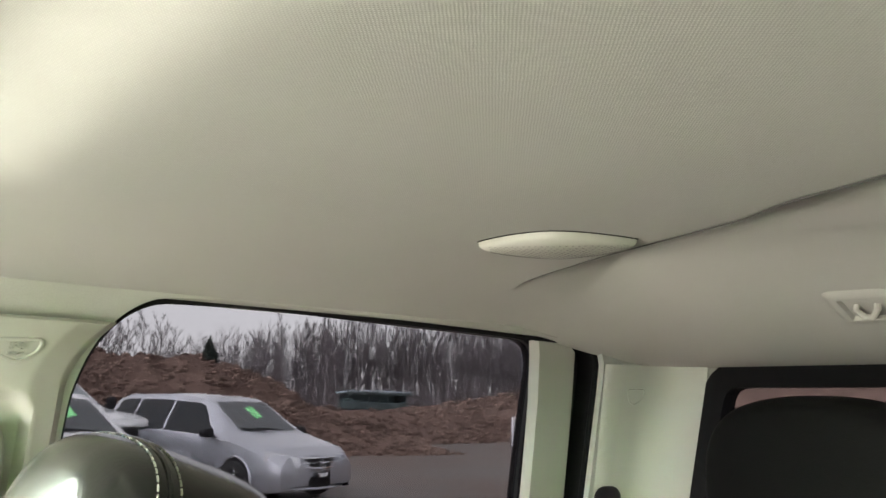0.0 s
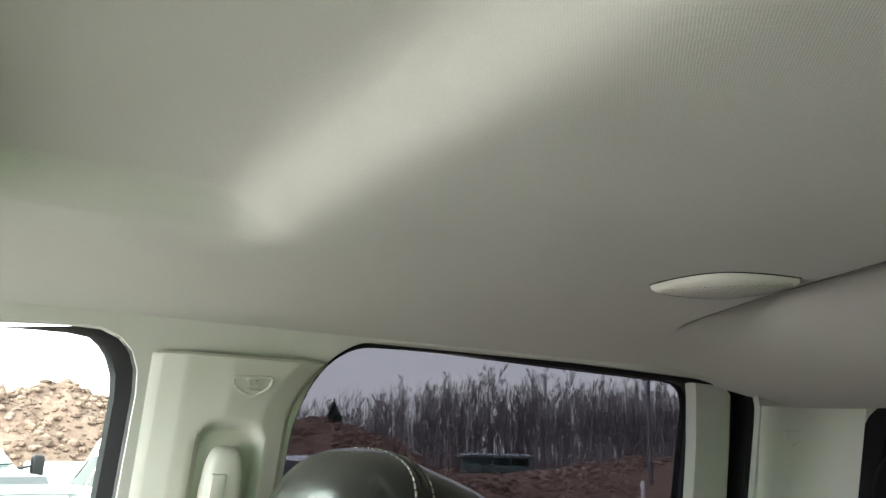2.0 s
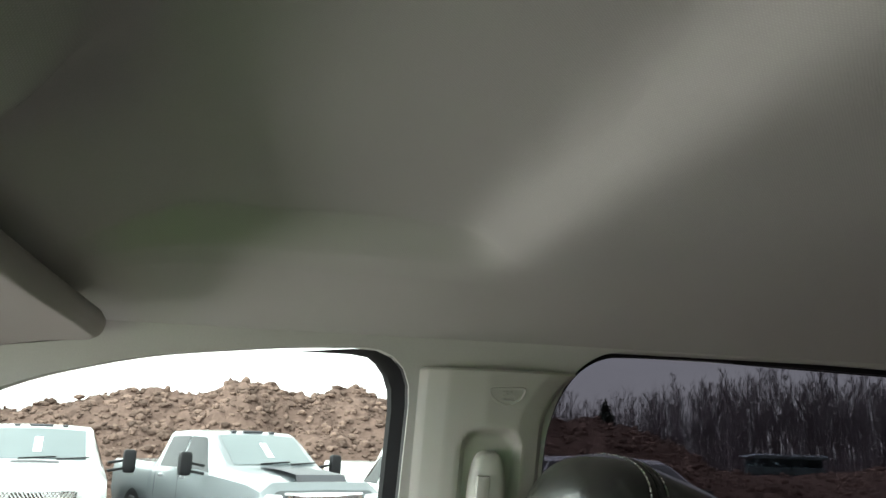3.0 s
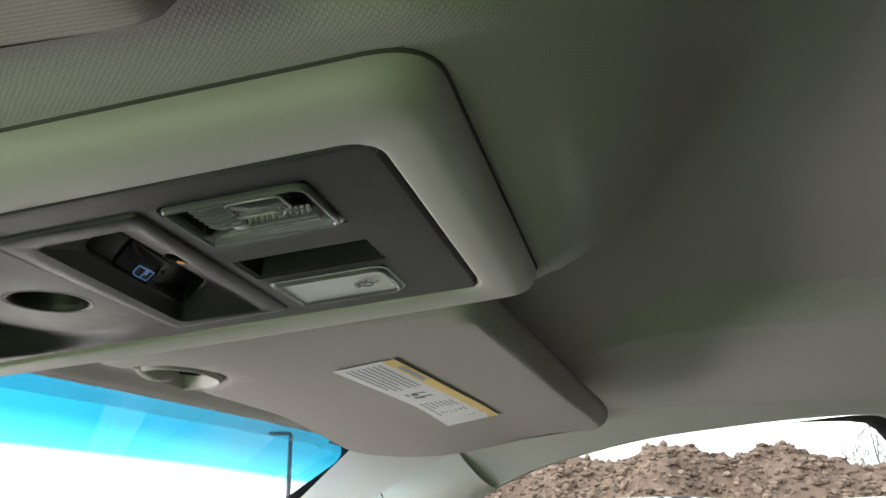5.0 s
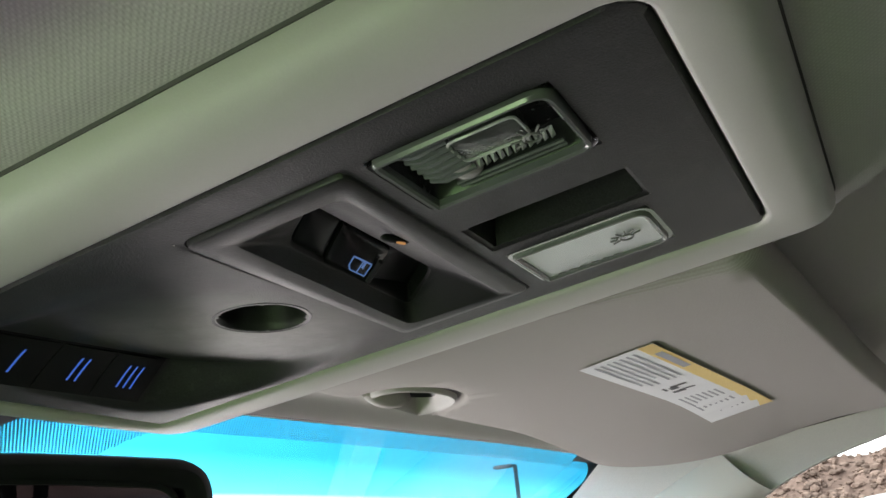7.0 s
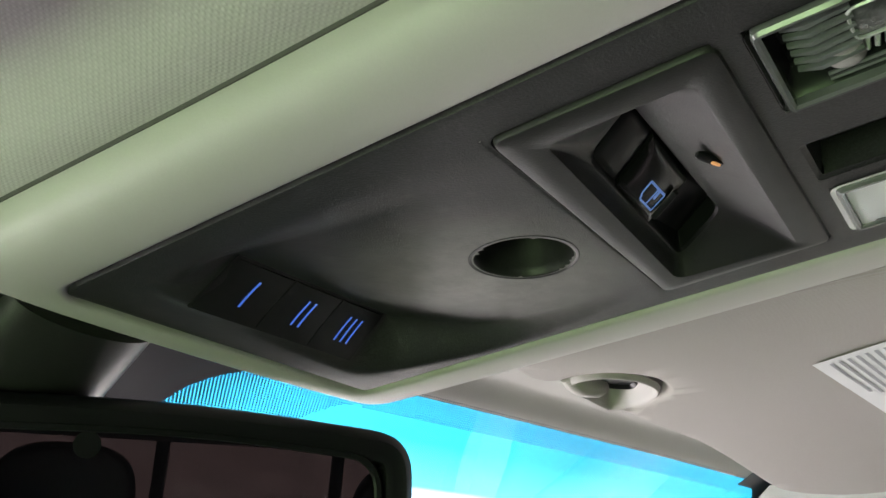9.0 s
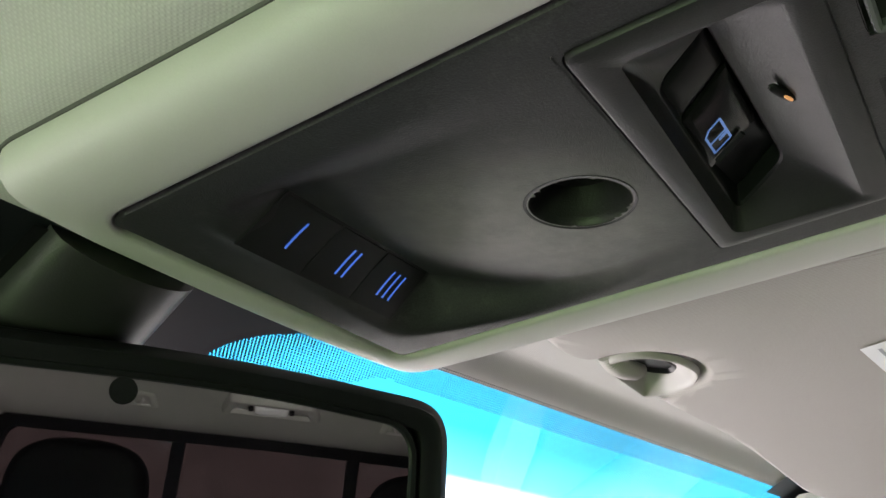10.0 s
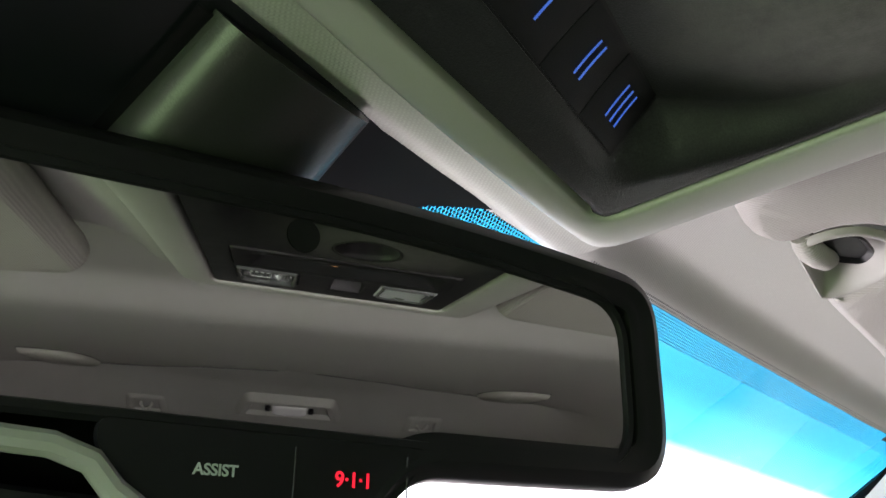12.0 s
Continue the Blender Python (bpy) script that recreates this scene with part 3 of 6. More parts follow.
def pillar(s):
    """Trim of the middle pillar: a proud moulding with a badge, and the belt's height slide."""
    root = thing("belt_pillar_trim", "pale moulded plastic centre pillar trim with an embossed badge", "pillar trim", pose(0, 0, 0))
    b = fab()
    loops = []
    across = ((-0.346, 0.016), (-0.352, 0.002), (-0.362, -0.008), (-0.385, -0.016), (-0.43, -0.020), (-0.47, -0.018), (-0.497, -0.010), (-0.506, 0.002), (-0.509, 0.016))
    knots = list(across[:3])
    for (t0, o0), (t1, o1) in zip(across[2:6], across[3:7]):
        knots += [(t0 + (t1 - t0) * q / 11, o0 + (o1 - o0) * q / 11) for q in range(1, 12)]
    knots += across[7:]
    for k in range(171):
        z = 1.766 - 0.50 * k / 170
        ring = []
        for t, o in knots:
            yy = t
            # sunken arch behind the belt slide
            qy, qz = abs(t + 0.441) - 0.010, max(0.0, z - 1.675)
            sd = math.hypot(max(0.0, qy), qz) - 0.024
            o += 0.0165 * step(0.004, -0.006, sd)
            if t < -0.45 and z > 1.70:
                yy -= 0.036 * ((z - 1.70) / 0.066) ** 2
            ring.append(side(yy, z, o + (0.004 if k == 0 else 0.0), s))
        loops.append(ring)
    rings(b, loops, close=False)
    rings(b, [[side(y_, 1.768, 0.016, s) for y_ in (-0.346, -0.40, -0.45, -0.50, -0.545)], [side(y_, 1.766, -0.004, s) for y_ in (-0.352, -0.40, -0.45, -0.50, -0.54)]], close=False)
    part("moulding", b, TRIM, root)
    # badge: a raised shield with lettering
    b = fab()
    sh = rounded([(-0.431, 1.7445), (-0.475, 1.7465), (-0.472, 1.735), (-0.455, 1.7255), (-0.437, 1.733)], 0.006)
    tube(b, [side(y, z, -0.0190, s) for y, z in sh], 0.0017, 6, close=True)
    badge = part("badge", b, TRIM, root, "embossed shield outline")
    face = Matrix(((0, -0.287 * s, s * -0.958, 0), (-s * 1.0, 0, 0, 0), (0, 0.958, -0.287, 0), (0, 0, 0, 1)))
    c = side(-0.4535, 1.7395, -0.0188, s)
    for body_, dz, sz in (("SRS", 0.0, 0.0085), ("AIRBAG", -0.0065, 0.0045)):
        m4 = face.copy()
        m4.translation = c + Vector((-s * 0.3 * dz, 0, dz))
        words("lettering", body_, sz, TRIM, m4, badge, 0.0022)
    # belt height slide in a sunken surround
    b = fab()
    slab(b, [(-0.452, 1.30), (-0.430, 1.30), (-0.430, 1.672), (-0.452, 1.672)], (), lambda y, z, d: side(y, z, -0.0045 + d, s), 0.002)
    part("slot", b, BLACK, root, "dark slot behind the slide")
    b = fab()
    blob(b, (0.034, 0.042, 0.15), side(-0.438, 1.604, -0.020, s), 3.4, 24, 14, pose(0, 0, 0, 0, -16 * s, 0))
    part("height_slide", b, TRIM, root, "pale plastic belt height button")
    b = fab()
    box(b, (0.008, 0.015, 0.045), side(-0.430, 1.628, -0.0345, s), 0.002, 2, pose(0, 0, 0, 0, -16 * s, 0))
    part("press_button", b, TRIM, root)
    return root


pillar(1), pillar(-1)


def back_corner(s):
    """Trim of the back pillar between door and back window, with an upper belt guide."""
    root = thing("back_pillar_trim", "pale moulded plastic trim of the back corner pillar", "pillar trim", pose(0, 0, 0))
    b = fab()
    loops = []
    for k in range(9):
        z = 1.757 - 0.46 * k / 8
        sh = -(1.757 - z) * 0.19
        pts = [(0.016, -1.222), (0.0, -1.228), (-0.010, -1.236), (-0.012, -1.262), (-0.020, -1.285), (-0.028, -1.318), (-0.052, -1.338), (-0.085, -1.350)]
        loops.append([side(y + sh * (1.0 if i < 3 else 0.5 if i < 5 else 0.0), z, o - (0.10 * (1.757 - z) if i > 5 else 0.0), s) for i, (o, y) in enumerate(pts)])
    rings(b, loops, close=False)
    part("moulding", b, TRIM, root, deg=85)
    b = fab()
    sh = rounded([(-1.263, 1.722), (-1.291, 1.7225), (-1.289, 1.708), (-1.278, 1.700), (-1.268, 1.706)], 0.005)
    tube(b, [side(y, z, -0.021 - (-1.263 - y) * 0.3, s) for y, z in sh], 0.0008, 6, close=True)
    part("badge", b, TRIM, root, "embossed shield outline")
    b = fab()
    blob(b, (0.02, 0.05, 0.04), side(-1.262, 1.565, -0.03, s), 2.6, 16, 10)
    part("belt_guide", b, BLACK, root, "black upper belt guide")
    return root


back_corner(1), back_corner(-1)

# back wall with the sliding window
BACK_HOLE = rounded([(-0.65, 1.28), (0.65, 1.28), (0.605, 1.57), (0.566, 1.728), (0.0, 1.735), (-0.566, 1.728), (-0.605, 1.57)], [0.05, 0.05, 0.03, 0.02, 0.02, 0.02, 0.03])
bm = fab()
slab(bm, [(-0.78, 0.95), (0.78, 0.95), (0.78, 1.5), (0.67, 1.78), (0.0, 1.80), (-0.67, 1.78), (-0.78, 1.5)], (inset(BACK_HOLE, -0.032),), lambda x, z, d: Vector((x, -1.365 - d, z)), 0.05)
back_wall = tagged(part("wall_back", bm, TRIM), "pale plastic back panel of the cab round a sliding window", "cab back", kind="structure")
bm = fab()
slab(bm, inset(BACK_HOLE, -0.036), (BACK_HOLE,), lambda x, z, d: Vector((x, -1.352 - d, z)), 0.03)
part("window_frame", bm, SEAL, back_wall, "wide black rubber frame of the back window")
for x in (-0.20, 0.20):
    bm = fab()
    box(bm, (0.03, 0.02, 0.46), (x, -1.372, 1.505), 0.004)
    part("slide_post", bm, SEAL, back_wall, "black upright of the sliding pane")
bm = fab()
slab(bm, inset(BACK_HOLE, -0.01), (), lambda x, z, d: Vector((x, -1.378 - d, z)), 0.004)
part("pane", bm, PRIVACY, back_wall, "dark tinted back window glass", smooth=False)

# floor, dash and cowl close the cab below
bm = fab()
box(bm, (1.6, 2.7, 0.05), (0, -0.1, 0.62), 0.01)
tagged(part("floor", bm, CLOTH_DARK), "dark carpeted cab floor", "floor", kind="structure")
bm = fab()
dash = [[(x, 0.32 + 0.02 * math.cos(x * 2), 0.75), (x, 0.28, 1.02), (x, 0.33, 1.18), (x, 0.50, 1.245), (x, 0.90, 1.27), (x, 1.00, 1.24), (x, 1.10, 1.14), (x, 1.15, 0.7)] for x in [-0.86 + 0.086 * i for i in range(21)]]
rings(bm, dash, close=False)
tagged(part("dashboard", bm, SOFT_BLACK), "dark grey padded dashboard below the windscreen", "dashboard", kind="structure")
bm = fab()
box(bm, (1.74, 0.04, 0.6), (0, 1.14, 0.9))
tagged(part("wall_front", bm, CHARCOAL), "firewall behind the dashboard", "firewall", kind="structure")

# unseen white bonnet, added to throw daylight up into the cab
bm = fab()
loops = []
for i in range(25):
    x = -0.86 + 1.72 * i / 24
    k = 1 - (abs(x) / 0.86) ** 2.4
    loops.append([(x, 1.17, 1.16 + 0.03 * k), (x, 1.30, 1.20 + 0.05 * k), (x, 1.9, 1.19 + 0.06 * k), (x, 2.5, 1.13 + 0.05 * k), (x, 2.72, 1.04 + 0.03 * k), (x, 2.78, 0.70)])
rings(bm, loops, close=False)
tagged(part("bonnet", bm, WHITE_PAINT), "unseen white bonnet added to bounce light up into the cab", "bonnet", kind="structure")

# ---------------------------------------------------------------- windscreen
SLOPE = Vector((0, 0.80, -0.60)).normalized()


def screen(x, d, off=0.0):
    """A place on the windscreen d metres down from its top edge."""
    y, z = glass_top(x)
    spread = 1 + 0.10 * d
    return Vector((x * spread, y, z)) + SLOPE * d + Vector((0, 0.6, 0.8)) * (off + 0.03 * math.sin(min(1.0, d / 0.9) * math.pi))


def screen_patch(bm, x0, x1, d0, d1, off, nx=24, nd=10):
    rings(bm, [[screen(x0 + (x1 - x0) * i / nx, d0 + (d1 - d0) * j / nd, off) for i in range(nx + 1)] for j in range(nd + 1)], close=False)


band_glass = glass("blue_sun_band_glass", (0.07, 0.46, 0.66), 0.10)
windscreen = thing("windscreen", "curved windscreen with a blue shade band and black printed edge", "windscreen", kind="structure")
bm = fab()
screen_patch(bm, -0.74, 0.74, 0.12, 1.02, 0.0, 32, 20)
part("pane", bm, FRONT_GLASS, windscreen, "clear windscreen glass").visible_shadow = False
# the shade band fades out downwards
fade = band_glass.node_tree
tcn, sep, rmp = fade.nodes.new("ShaderNodeTexCoord"), fade.nodes.new("ShaderNodeSeparateXYZ"), fade.nodes.new("ShaderNodeValToRGB")
fade.links.new(tcn.outputs["UV"], sep.inputs[0])
fade.links.new(sep.outputs["Y"], rmp.inputs[0])
rmp.color_ramp.elements[0].position, rmp.color_ramp.elements[0].color = 0.30, (0.005, 0.14, 0.21, 1)
rmp.color_ramp.elements[1].position, rmp.color_ramp.elements[1].color = 0.86, (0.80, 0.90, 0.88, 1)
mid_stop = rmp.color_ramp.elements.new(0.66)
mid_stop.color = (0.030, 0.29, 0.345, 1)
for nd_ in fade.nodes:
    if nd_.bl_idname == "ShaderNodeBsdfTransparent":
        fade.links.new(rmp.outputs[0], nd_.inputs[0])
bm = fab()
uvl = bm.loops.layers.uv.new("UVMap")
nx, nd = 32, 12
rows_ = rings(bm, [[screen(-0.74 + 1.48 * i / nx, 0.12 * j / nd) for i in range(nx + 1)] for j in range(nd + 1)], close=False)
where = {v: (i / nx, j / nd) for j, r in enumerate(rows_) for i, v in enumerate(r)}
for f_ in bm.faces:
    for lo in f_.loops:
        lo[uvl].uv = where[lo.vert]
part("shade_band", bm, band_glass, windscreen, "blue tinted shade band along the top").visible_shadow = False
# black print behind the mirror, and its fringe of dots
def print_edge(d):
    """The print's edge flares out towards the roof."""
    return 0.030 + 0.055 * math.exp(-max(0.0, d) / 0.0135)


def fringe_edge(x):
    """How far down the dots reach."""
    if x < 0.150:
        return 0.0155 + 0.075 * max(0.0, (0.150 - x) / 0.06) ** 2.2
    return 0.0165 + 0.003 * step(0.60, 0.68, x)


bm = fab()
for j in range(24):
    d0, d1 = -0.028 + 0.19 * (j / 24) ** 1.6, -0.028 + 0.19 * ((j + 1) / 24) ** 1.6
    rings(bm, [[screen(-0.30 + (print_edge(d) + 0.30) * i / 10, d, -0.003) for i in range(11)] for d in (d0, d1)], close=False)
bmesh.ops.remove_doubles(bm, verts=bm.verts, dist=1e-6)
part("black_print", bm, FRIT, windscreen, "solid black print behind the mirror")
bm = fab()
screen_patch(bm, -0.745, 0.745, -0.035, -0.001, 0.007, 40, 2)
for s in (1, -1):
    screen_patch(bm, s * 0.640, s * 0.750, -0.030, 0.006, -0.0045, 10, 4)
part("top_print", bm, FRIT, windscreen, "black print along the top edge")
bm = fab()
pitch = 0.0021
dv, df_ = [], []
hexa = [(math.cos(k * 1.0472), math.sin(k * 1.0472)) for k in range(6)]
for j in range(36):
    d = -0.004 + j * pitch * 0.87
    for i in range(int(0.72 / pitch)):
        x = 0.020 + (i + 0.5 * (j % 2)) * pitch
        if x < print_edge(d) - 0.001 or d > fringe_edge(x) or x > 0.715:
            continue
        r = pitch * (0.47 - 0.12 * step(0.0, 0.05, x - print_edge(d)))
        for s in ((1, -1) if x > 0.20 else (1,)):
            c = screen(s * x, d, -0.0024)
            df_.append(tuple(range(len(dv), len(dv) + 6)))
            dv += [(c.x + r * a, c.y + SLOPE.y * r * b_, c.z + SLOPE.z * r * b_) for a, b_ in hexa]
me_dots = bpy.data.meshes.new("dot_fringe")
me_dots.from_pydata(dv, [], df_)
bm.from_mesh(me_dots)
bpy.data.meshes.remove(me_dots)
tagged(part("dot_fringe", bm, FRIT, windscreen, "fringe of small black printed dots", smooth=False), kind="stuff")
for s in (1, -1):
    bm = fab()
    rim = [screen(s * 0.715, 0.0, -0.004), screen(s * 0.738, 0.006, -0.004), screen(s * 0.742, 0.03, -0.004), screen(s * 0.740, 0.2, -0.004), screen(s * 0.738, 0.6, -0.004), screen(s * 0.736, 1.0, -0.004)]
    rim = [p + Vector((-s * 0.014, 0, 0)) for p in rim]
    tube(bm, rim, 0.012, 8)
    part("edge_seal", bm, SEAL, windscreen, "black seal along the windscreen edge")
    bm = fab()
    edge = []
    for k in range(40):
        d = 1.0 * (k / 39) ** 2
        inner = 0.700 - 0.045 * max(0.0, 1 - d / 0.05) ** 2.5
        edge.append([screen(s * (inner + (0.745 - inner) * q / 4), d, -0.0032) for q in range(5)])
    rings(bm, edge, close=False)
    part("side_print", bm, FRIT, windscreen, "black print along the windscreen edge")


DOOR_EDGE = ((-0.20, 1.780), (-0.058, 1.765), (0.073, 1.732), (0.165, 1.684), (0.235, 1.632), (0.40, 1.50), (0.70, 1.25), (0.95, 1.06))


def door_edge(c):
    """The place on the door opening straight across the pillar from c."""
    want = c.y * SLOPE.y + c.z * SLOPE.z
    for (y0, z0), (y1, z1) in zip(DOOR_EDGE, DOOR_EDGE[1:]):
        a0, a1 = y0 * SLOPE.y + z0 * SLOPE.z, y1 * SLOPE.y + z1 * SLOPE.z
        if a0 <= want <= a1:
            t = (want - a0) / (a1 - a0)
            return y0 + t * (y1 - y0), z0 + t * (z1 - z0)
    return DOOR_EDGE[-1]


def a_pillar(s):
    """Curved trim between windscreen and door opening, with a seam near its top."""
    root = thing("windscreen_pillar_trim", "pale moulded plastic pillar trim beside the windscreen", "pillar trim")

    def ring(d):
        c = screen(s * 0.728, max(0.0, d), -0.012) + (SLOPE * d if d < 0 else Vector())
        y, z = door_edge(c)
        e = side(y, z, -0.006, s)
        pts = [c + Vector((s * 0.012, 0.012, 0.012)), c]
        for k in range(1, 8):
            t = k / 8
            pts.append(c.lerp(e, t) + Vector((-s * 0.030, 0, -0.012)) * math.sin(math.pi * t) ** 0.8)
        return pts + [e, e + Vector((s * 0.03, 0, 0))]

    b = fab()
    rings(b, [ring(0.006 + 0.96 * (k / 14)) for k in range(15)], close=False)
    part("moulding", b, TRIM, root, deg=60)
    b = fab()
    rings(b, [ring(d) for d in (-0.10, -0.07, -0.04, -0.018, 0.0045)], close=False)
    part("upper_moulding", b, TRIM, root, "cloth covered upper end", deg=60)
    b = fab()
    tube(b, [p + Vector((s * 0.0015, 0, 0)) for p in ring(0.0052)[1:-1]], 0.0013, 6)
    part("seam", b, SEAL, root, "dark seam across the trim")


a_pillar(1), a_pillar(-1)

# mirror mount cover on the glass
bm = fab()
loops = []
for k in range(11):
    d = 0.008 + 0.125 * k / 10
    wd, ht = 0.0345 + 0.004 * k / 10, 0.020 + 0.010 * k / 10
    c = screen(-0.0405, d - 0.012, -0.002)
    nrm = Vector((0, -0.6, -0.8))
    loops.append([c + Vector((wd * -math.cos(a), 0, 0)) + nrm * (ht * (abs(math.sin(a)) ** 0.75)) for a in [math.pi * q / 14 for q in range(15)]])
rings(bm, loops, close=False, cap0=False)
bm.faces.new([bm.verts.new(p) for p in loops[0]])
mount = thing("mirror_mount_cover", "dark satin cover of the mirror mount on the windscreen", "mount cover")
COVER = mat("satin_dark_cover", (0.022, 0.023, 0.022), 0.34, bump=0.3, bump_scale=1300, grain=0.15, grain_scale=1200)
part("cover", bm, COVER, mount, deg=40)
bm = fab()
rings(bm, [[screen(-0.0405 + sx * 0.040, d, -0.0045) for sx in (-1, 1)] for d in (0.0, 0.04, 0.08, 0.12)], close=False)
part("base_plate", bm, BLACK, mount, "black base plate on the glass")

# ---------------------------------------------------------------- rear-view mirror
M_N = Vector((-0.381, -0.919, -0.083)).normalized()
M_R = Vector((0.924, -0.383, 0.0)).normalized()
M_U = M_N.cross(M_R).normalized()
M_O = Vector((0.106, 0.309, 1.742))


def mir(u, v, w=0.0):
    return M_O + M_R * u + M_U * v + M_N * w


mirror = thing("rear_view_mirror", "black framed rear-view mirror with lit call buttons below the glass", "mirror")
shell = rounded([(-0.268, -0.098), (-0.200, -0.106), (-0.130, -0.106), (-0.116, -0.0975), (-0.102, -0.0795), (0.012, -0.077), (0.010, 0.006), (-0.10, 0.012), (-0.268, 0.006)],
                [0.03, 0.03, 0.012, 0.010, 0.012, 0.026, 0.022, 0.05, 0.025], 7)
bm = fab()
prof = ((0.0150, 0.0030), (0.0115, 0.0046), (0.0105, 0.0044), (0.0060, 0.0068), (0.0015, 0.0045), (0.0, -0.002), (0.002, -0.014), (0.008, -0.026), (0.018, -0.033), (0.030, -0.036))
rows_ = rings(bm, [[mir(u, v, w) for u, v in inset(shell, i)] for i, w in prof])
bm.faces.new(rows_[-1])
rings(bm, [[mir(u, v, w) for u, v in inset(shell, i)] for i, w in ((0.0150, 0.0030), (0.0165, -0.001))])
bmesh.ops.remove_doubles(bm, verts=bm.verts, dist=1e-6)
part("housing", bm, BLACK, mirror, deg=50)
pane = rounded([(-0.262, -0.068), (-0.0095, -0.068), (-0.0105, -0.0085), (-0.10, -0.0025), (-0.262, -0.0085)], [0.02, 0.018, 0.016, 0.05, 0.02], 7)
bm = fab()
bm.faces.new([bm.verts.new(mir(u, v, 0.0030)) for u, v in pane])
part("mirror_glass", bm, MIRROR, mirror, "silvered dimming glass", smooth=False)
bm = fab()
tube(bm, [mir(u, v, 0.0028) for u, v in inset(pane, -0.0015)], 0.0022, 6, close=True)
part("glass_rim", bm, BLACK, mirror, "black rim of the glass")
# ridge of the black housing, its highlight painted in as pale grey
bm = fab()
tube(bm, [mir(u, v, 0.0050) for u, v in ((-0.264, -0.0772), (-0.225, -0.0772), (-0.206, -0.0782), (-0.196, -0.0815), (-0.190, -0.0880), (-0.180, -0.0945), (-0.160, -0.0965))], 0.0034, 10)
part("lower_ridge", bm, mat("ridge_highlight_grey", (0.34, 0.34, 0.33), 0.34, spec=0.5), mirror, "curved ridge below the glass with its highlight painted pale grey")
bm = fab()
lower = rounded([(-0.196, -0.0770), (-0.178, -0.0950), (-0.118, -0.0950), (-0.102, -0.0775), (-0.102, -0.0705), (-0.196, -0.0705)], 0.004)
slab(bm, lower, (), lambda u, v, d: mir(u, v, 0.0058 - d), 0.004)
strip = part("button_strip", bm, BLACK, mirror, "gloss black strip with call buttons")
for u0 in (-0.1425, -0.106):
    bm = fab()
    tube(bm, [mir(u0, -0.0735, 0.0060), mir(u0, -0.0935, 0.0060)], 0.0003, 5)
    part("button_gap", bm, CHARCOAL, strip)
m4 = Matrix((M_R, M_U, M_N)).transposed().to_4x4()
for body_, u, v, sz, mt, nm in (("ASSIST", -0.165, -0.0815, 0.0042, WHITE_INK, "assist_lettering"), ("9·1·1", -0.124, -0.0815, 0.0060, RED_LED, "emergency_lettering")):
    mm = m4.copy()
    mm.translation = mir(u, v, 0.0062)
    words(nm, body_, sz, mt, mm, strip, 0.0001, bold=0.0001)
bm = fab()
bm.faces.new([bm.verts.new(mir(-0.1440 + 0.0055 * math.cos(a), -0.0095 + 0.0055 * math.sin(a), 0.0033)) for a in [math.tau * k / 20 for k in range(20)]])
part("light_sensor", bm, BLACK, mirror, "small dark sensor spot in the glass", smooth=False)
bm = fab()
tube(bm, [mir(-0.13, -0.02, -0.03), mir(-0.13, -0.005, -0.05), screen(-0.040, 0.075, -0.02)], [0.016, 0.014, 0.012], 10)
part("stalk", bm, BLACK, mirror, "short black mounting stalk")

# ---------------------------------------------------------------- overhead console


def con(x, y, h=0.0):
    return Vector((x, y, 1.7965 - 0.0934 * y - 0.035 * x + h))


console = thing("overhead_console", "overhead console with pale rim, charcoal panel, lamps and switches", "overhead console", pose(0, 0, 0))
PX0, PX1, PY0, PY1 = -0.083, 0.083, -0.004, 0.309
brim = rounded([(-0.1105, -0.0300), (0.112, -0.0285), (0.1165, 0.15), (0.1120, 0.3240), (0.0, 0.3290), (-0.1200, 0.3235), (-0.1140, 0.20)], [0.020, 0.010, 0.08, 0.016, 0.10, 0.017, 0.08], 7)


def along(poly, n):
    """The outline cut into n even steps, begun at its lowest x and y corner."""
    pts = [Vector(p) for p in poly]
    k0 = min(range(len(pts)), key=lambda k: pts[k].x + pts[k].y)
    pts = pts[k0:] + pts[:k0 + 1]
    run = [0.0]
    for a, b in zip(pts, pts[1:]):
        run.append(run[-1] + (b - a).length)
    out, k = [], 0
    for i in range(n):
        w = run[-1] * i / n
        while run[k + 1] < w:
            k += 1
        out.append(pts[k].lerp(pts[k + 1], (w - run[k]) / max(1e-9, run[k + 1] - run[k])))
    return out


inner_edge = []
for p in along(brim, 320):
    # each point of the brim looks to the panel's rounded outline
    cx, cy = max(PX0 + 0.0105, min(PX1 - 0.0105, p.x)), max(PY0 + 0.0105, min(PY1 - 0.0105, p.y))
    d = Vector((p.x - cx, p.y - cy))
    inner_edge.append(Vector((cx, cy)) + d.normalized() * 0.0117)
brim_edge = along(brim, 320)
bm = fab()
loops = []
for t, h in ((0.0, 0.006), (0.0, 0.0006), (0.03, -0.0006), (0.08, -0.0011), (0.30, -0.0017), (0.55, -0.0016), (0.72, -0.0008), (0.84, 0.0008), (0.92, 0.0028), (0.97, 0.0052), (0.995, 0.0082), (1.0, 0.0110), (0.995, 0.020), (0.97, 0.036)):
    loops.append([con(*(a + (b - a) * t), h) for a, b in zip(inner_edge, brim_edge)])
rings(bm, loops)
part("rim", bm, BEZEL, console, "pale plastic rim of the console", deg=60)
# narrow dark gap where the rim meets the headliner
bm = fab()
tube(bm, [con(*(a + (b - a) * 1.003), 0.0122) for a, b in zip(inner_edge, brim_edge)], 0.0009, 5, close=True)
part("rim_gap", bm, mat("gap_felt", (0.10, 0.10, 0.095), 0.95, spec=0.0), console, "dark gap between rim and headliner")

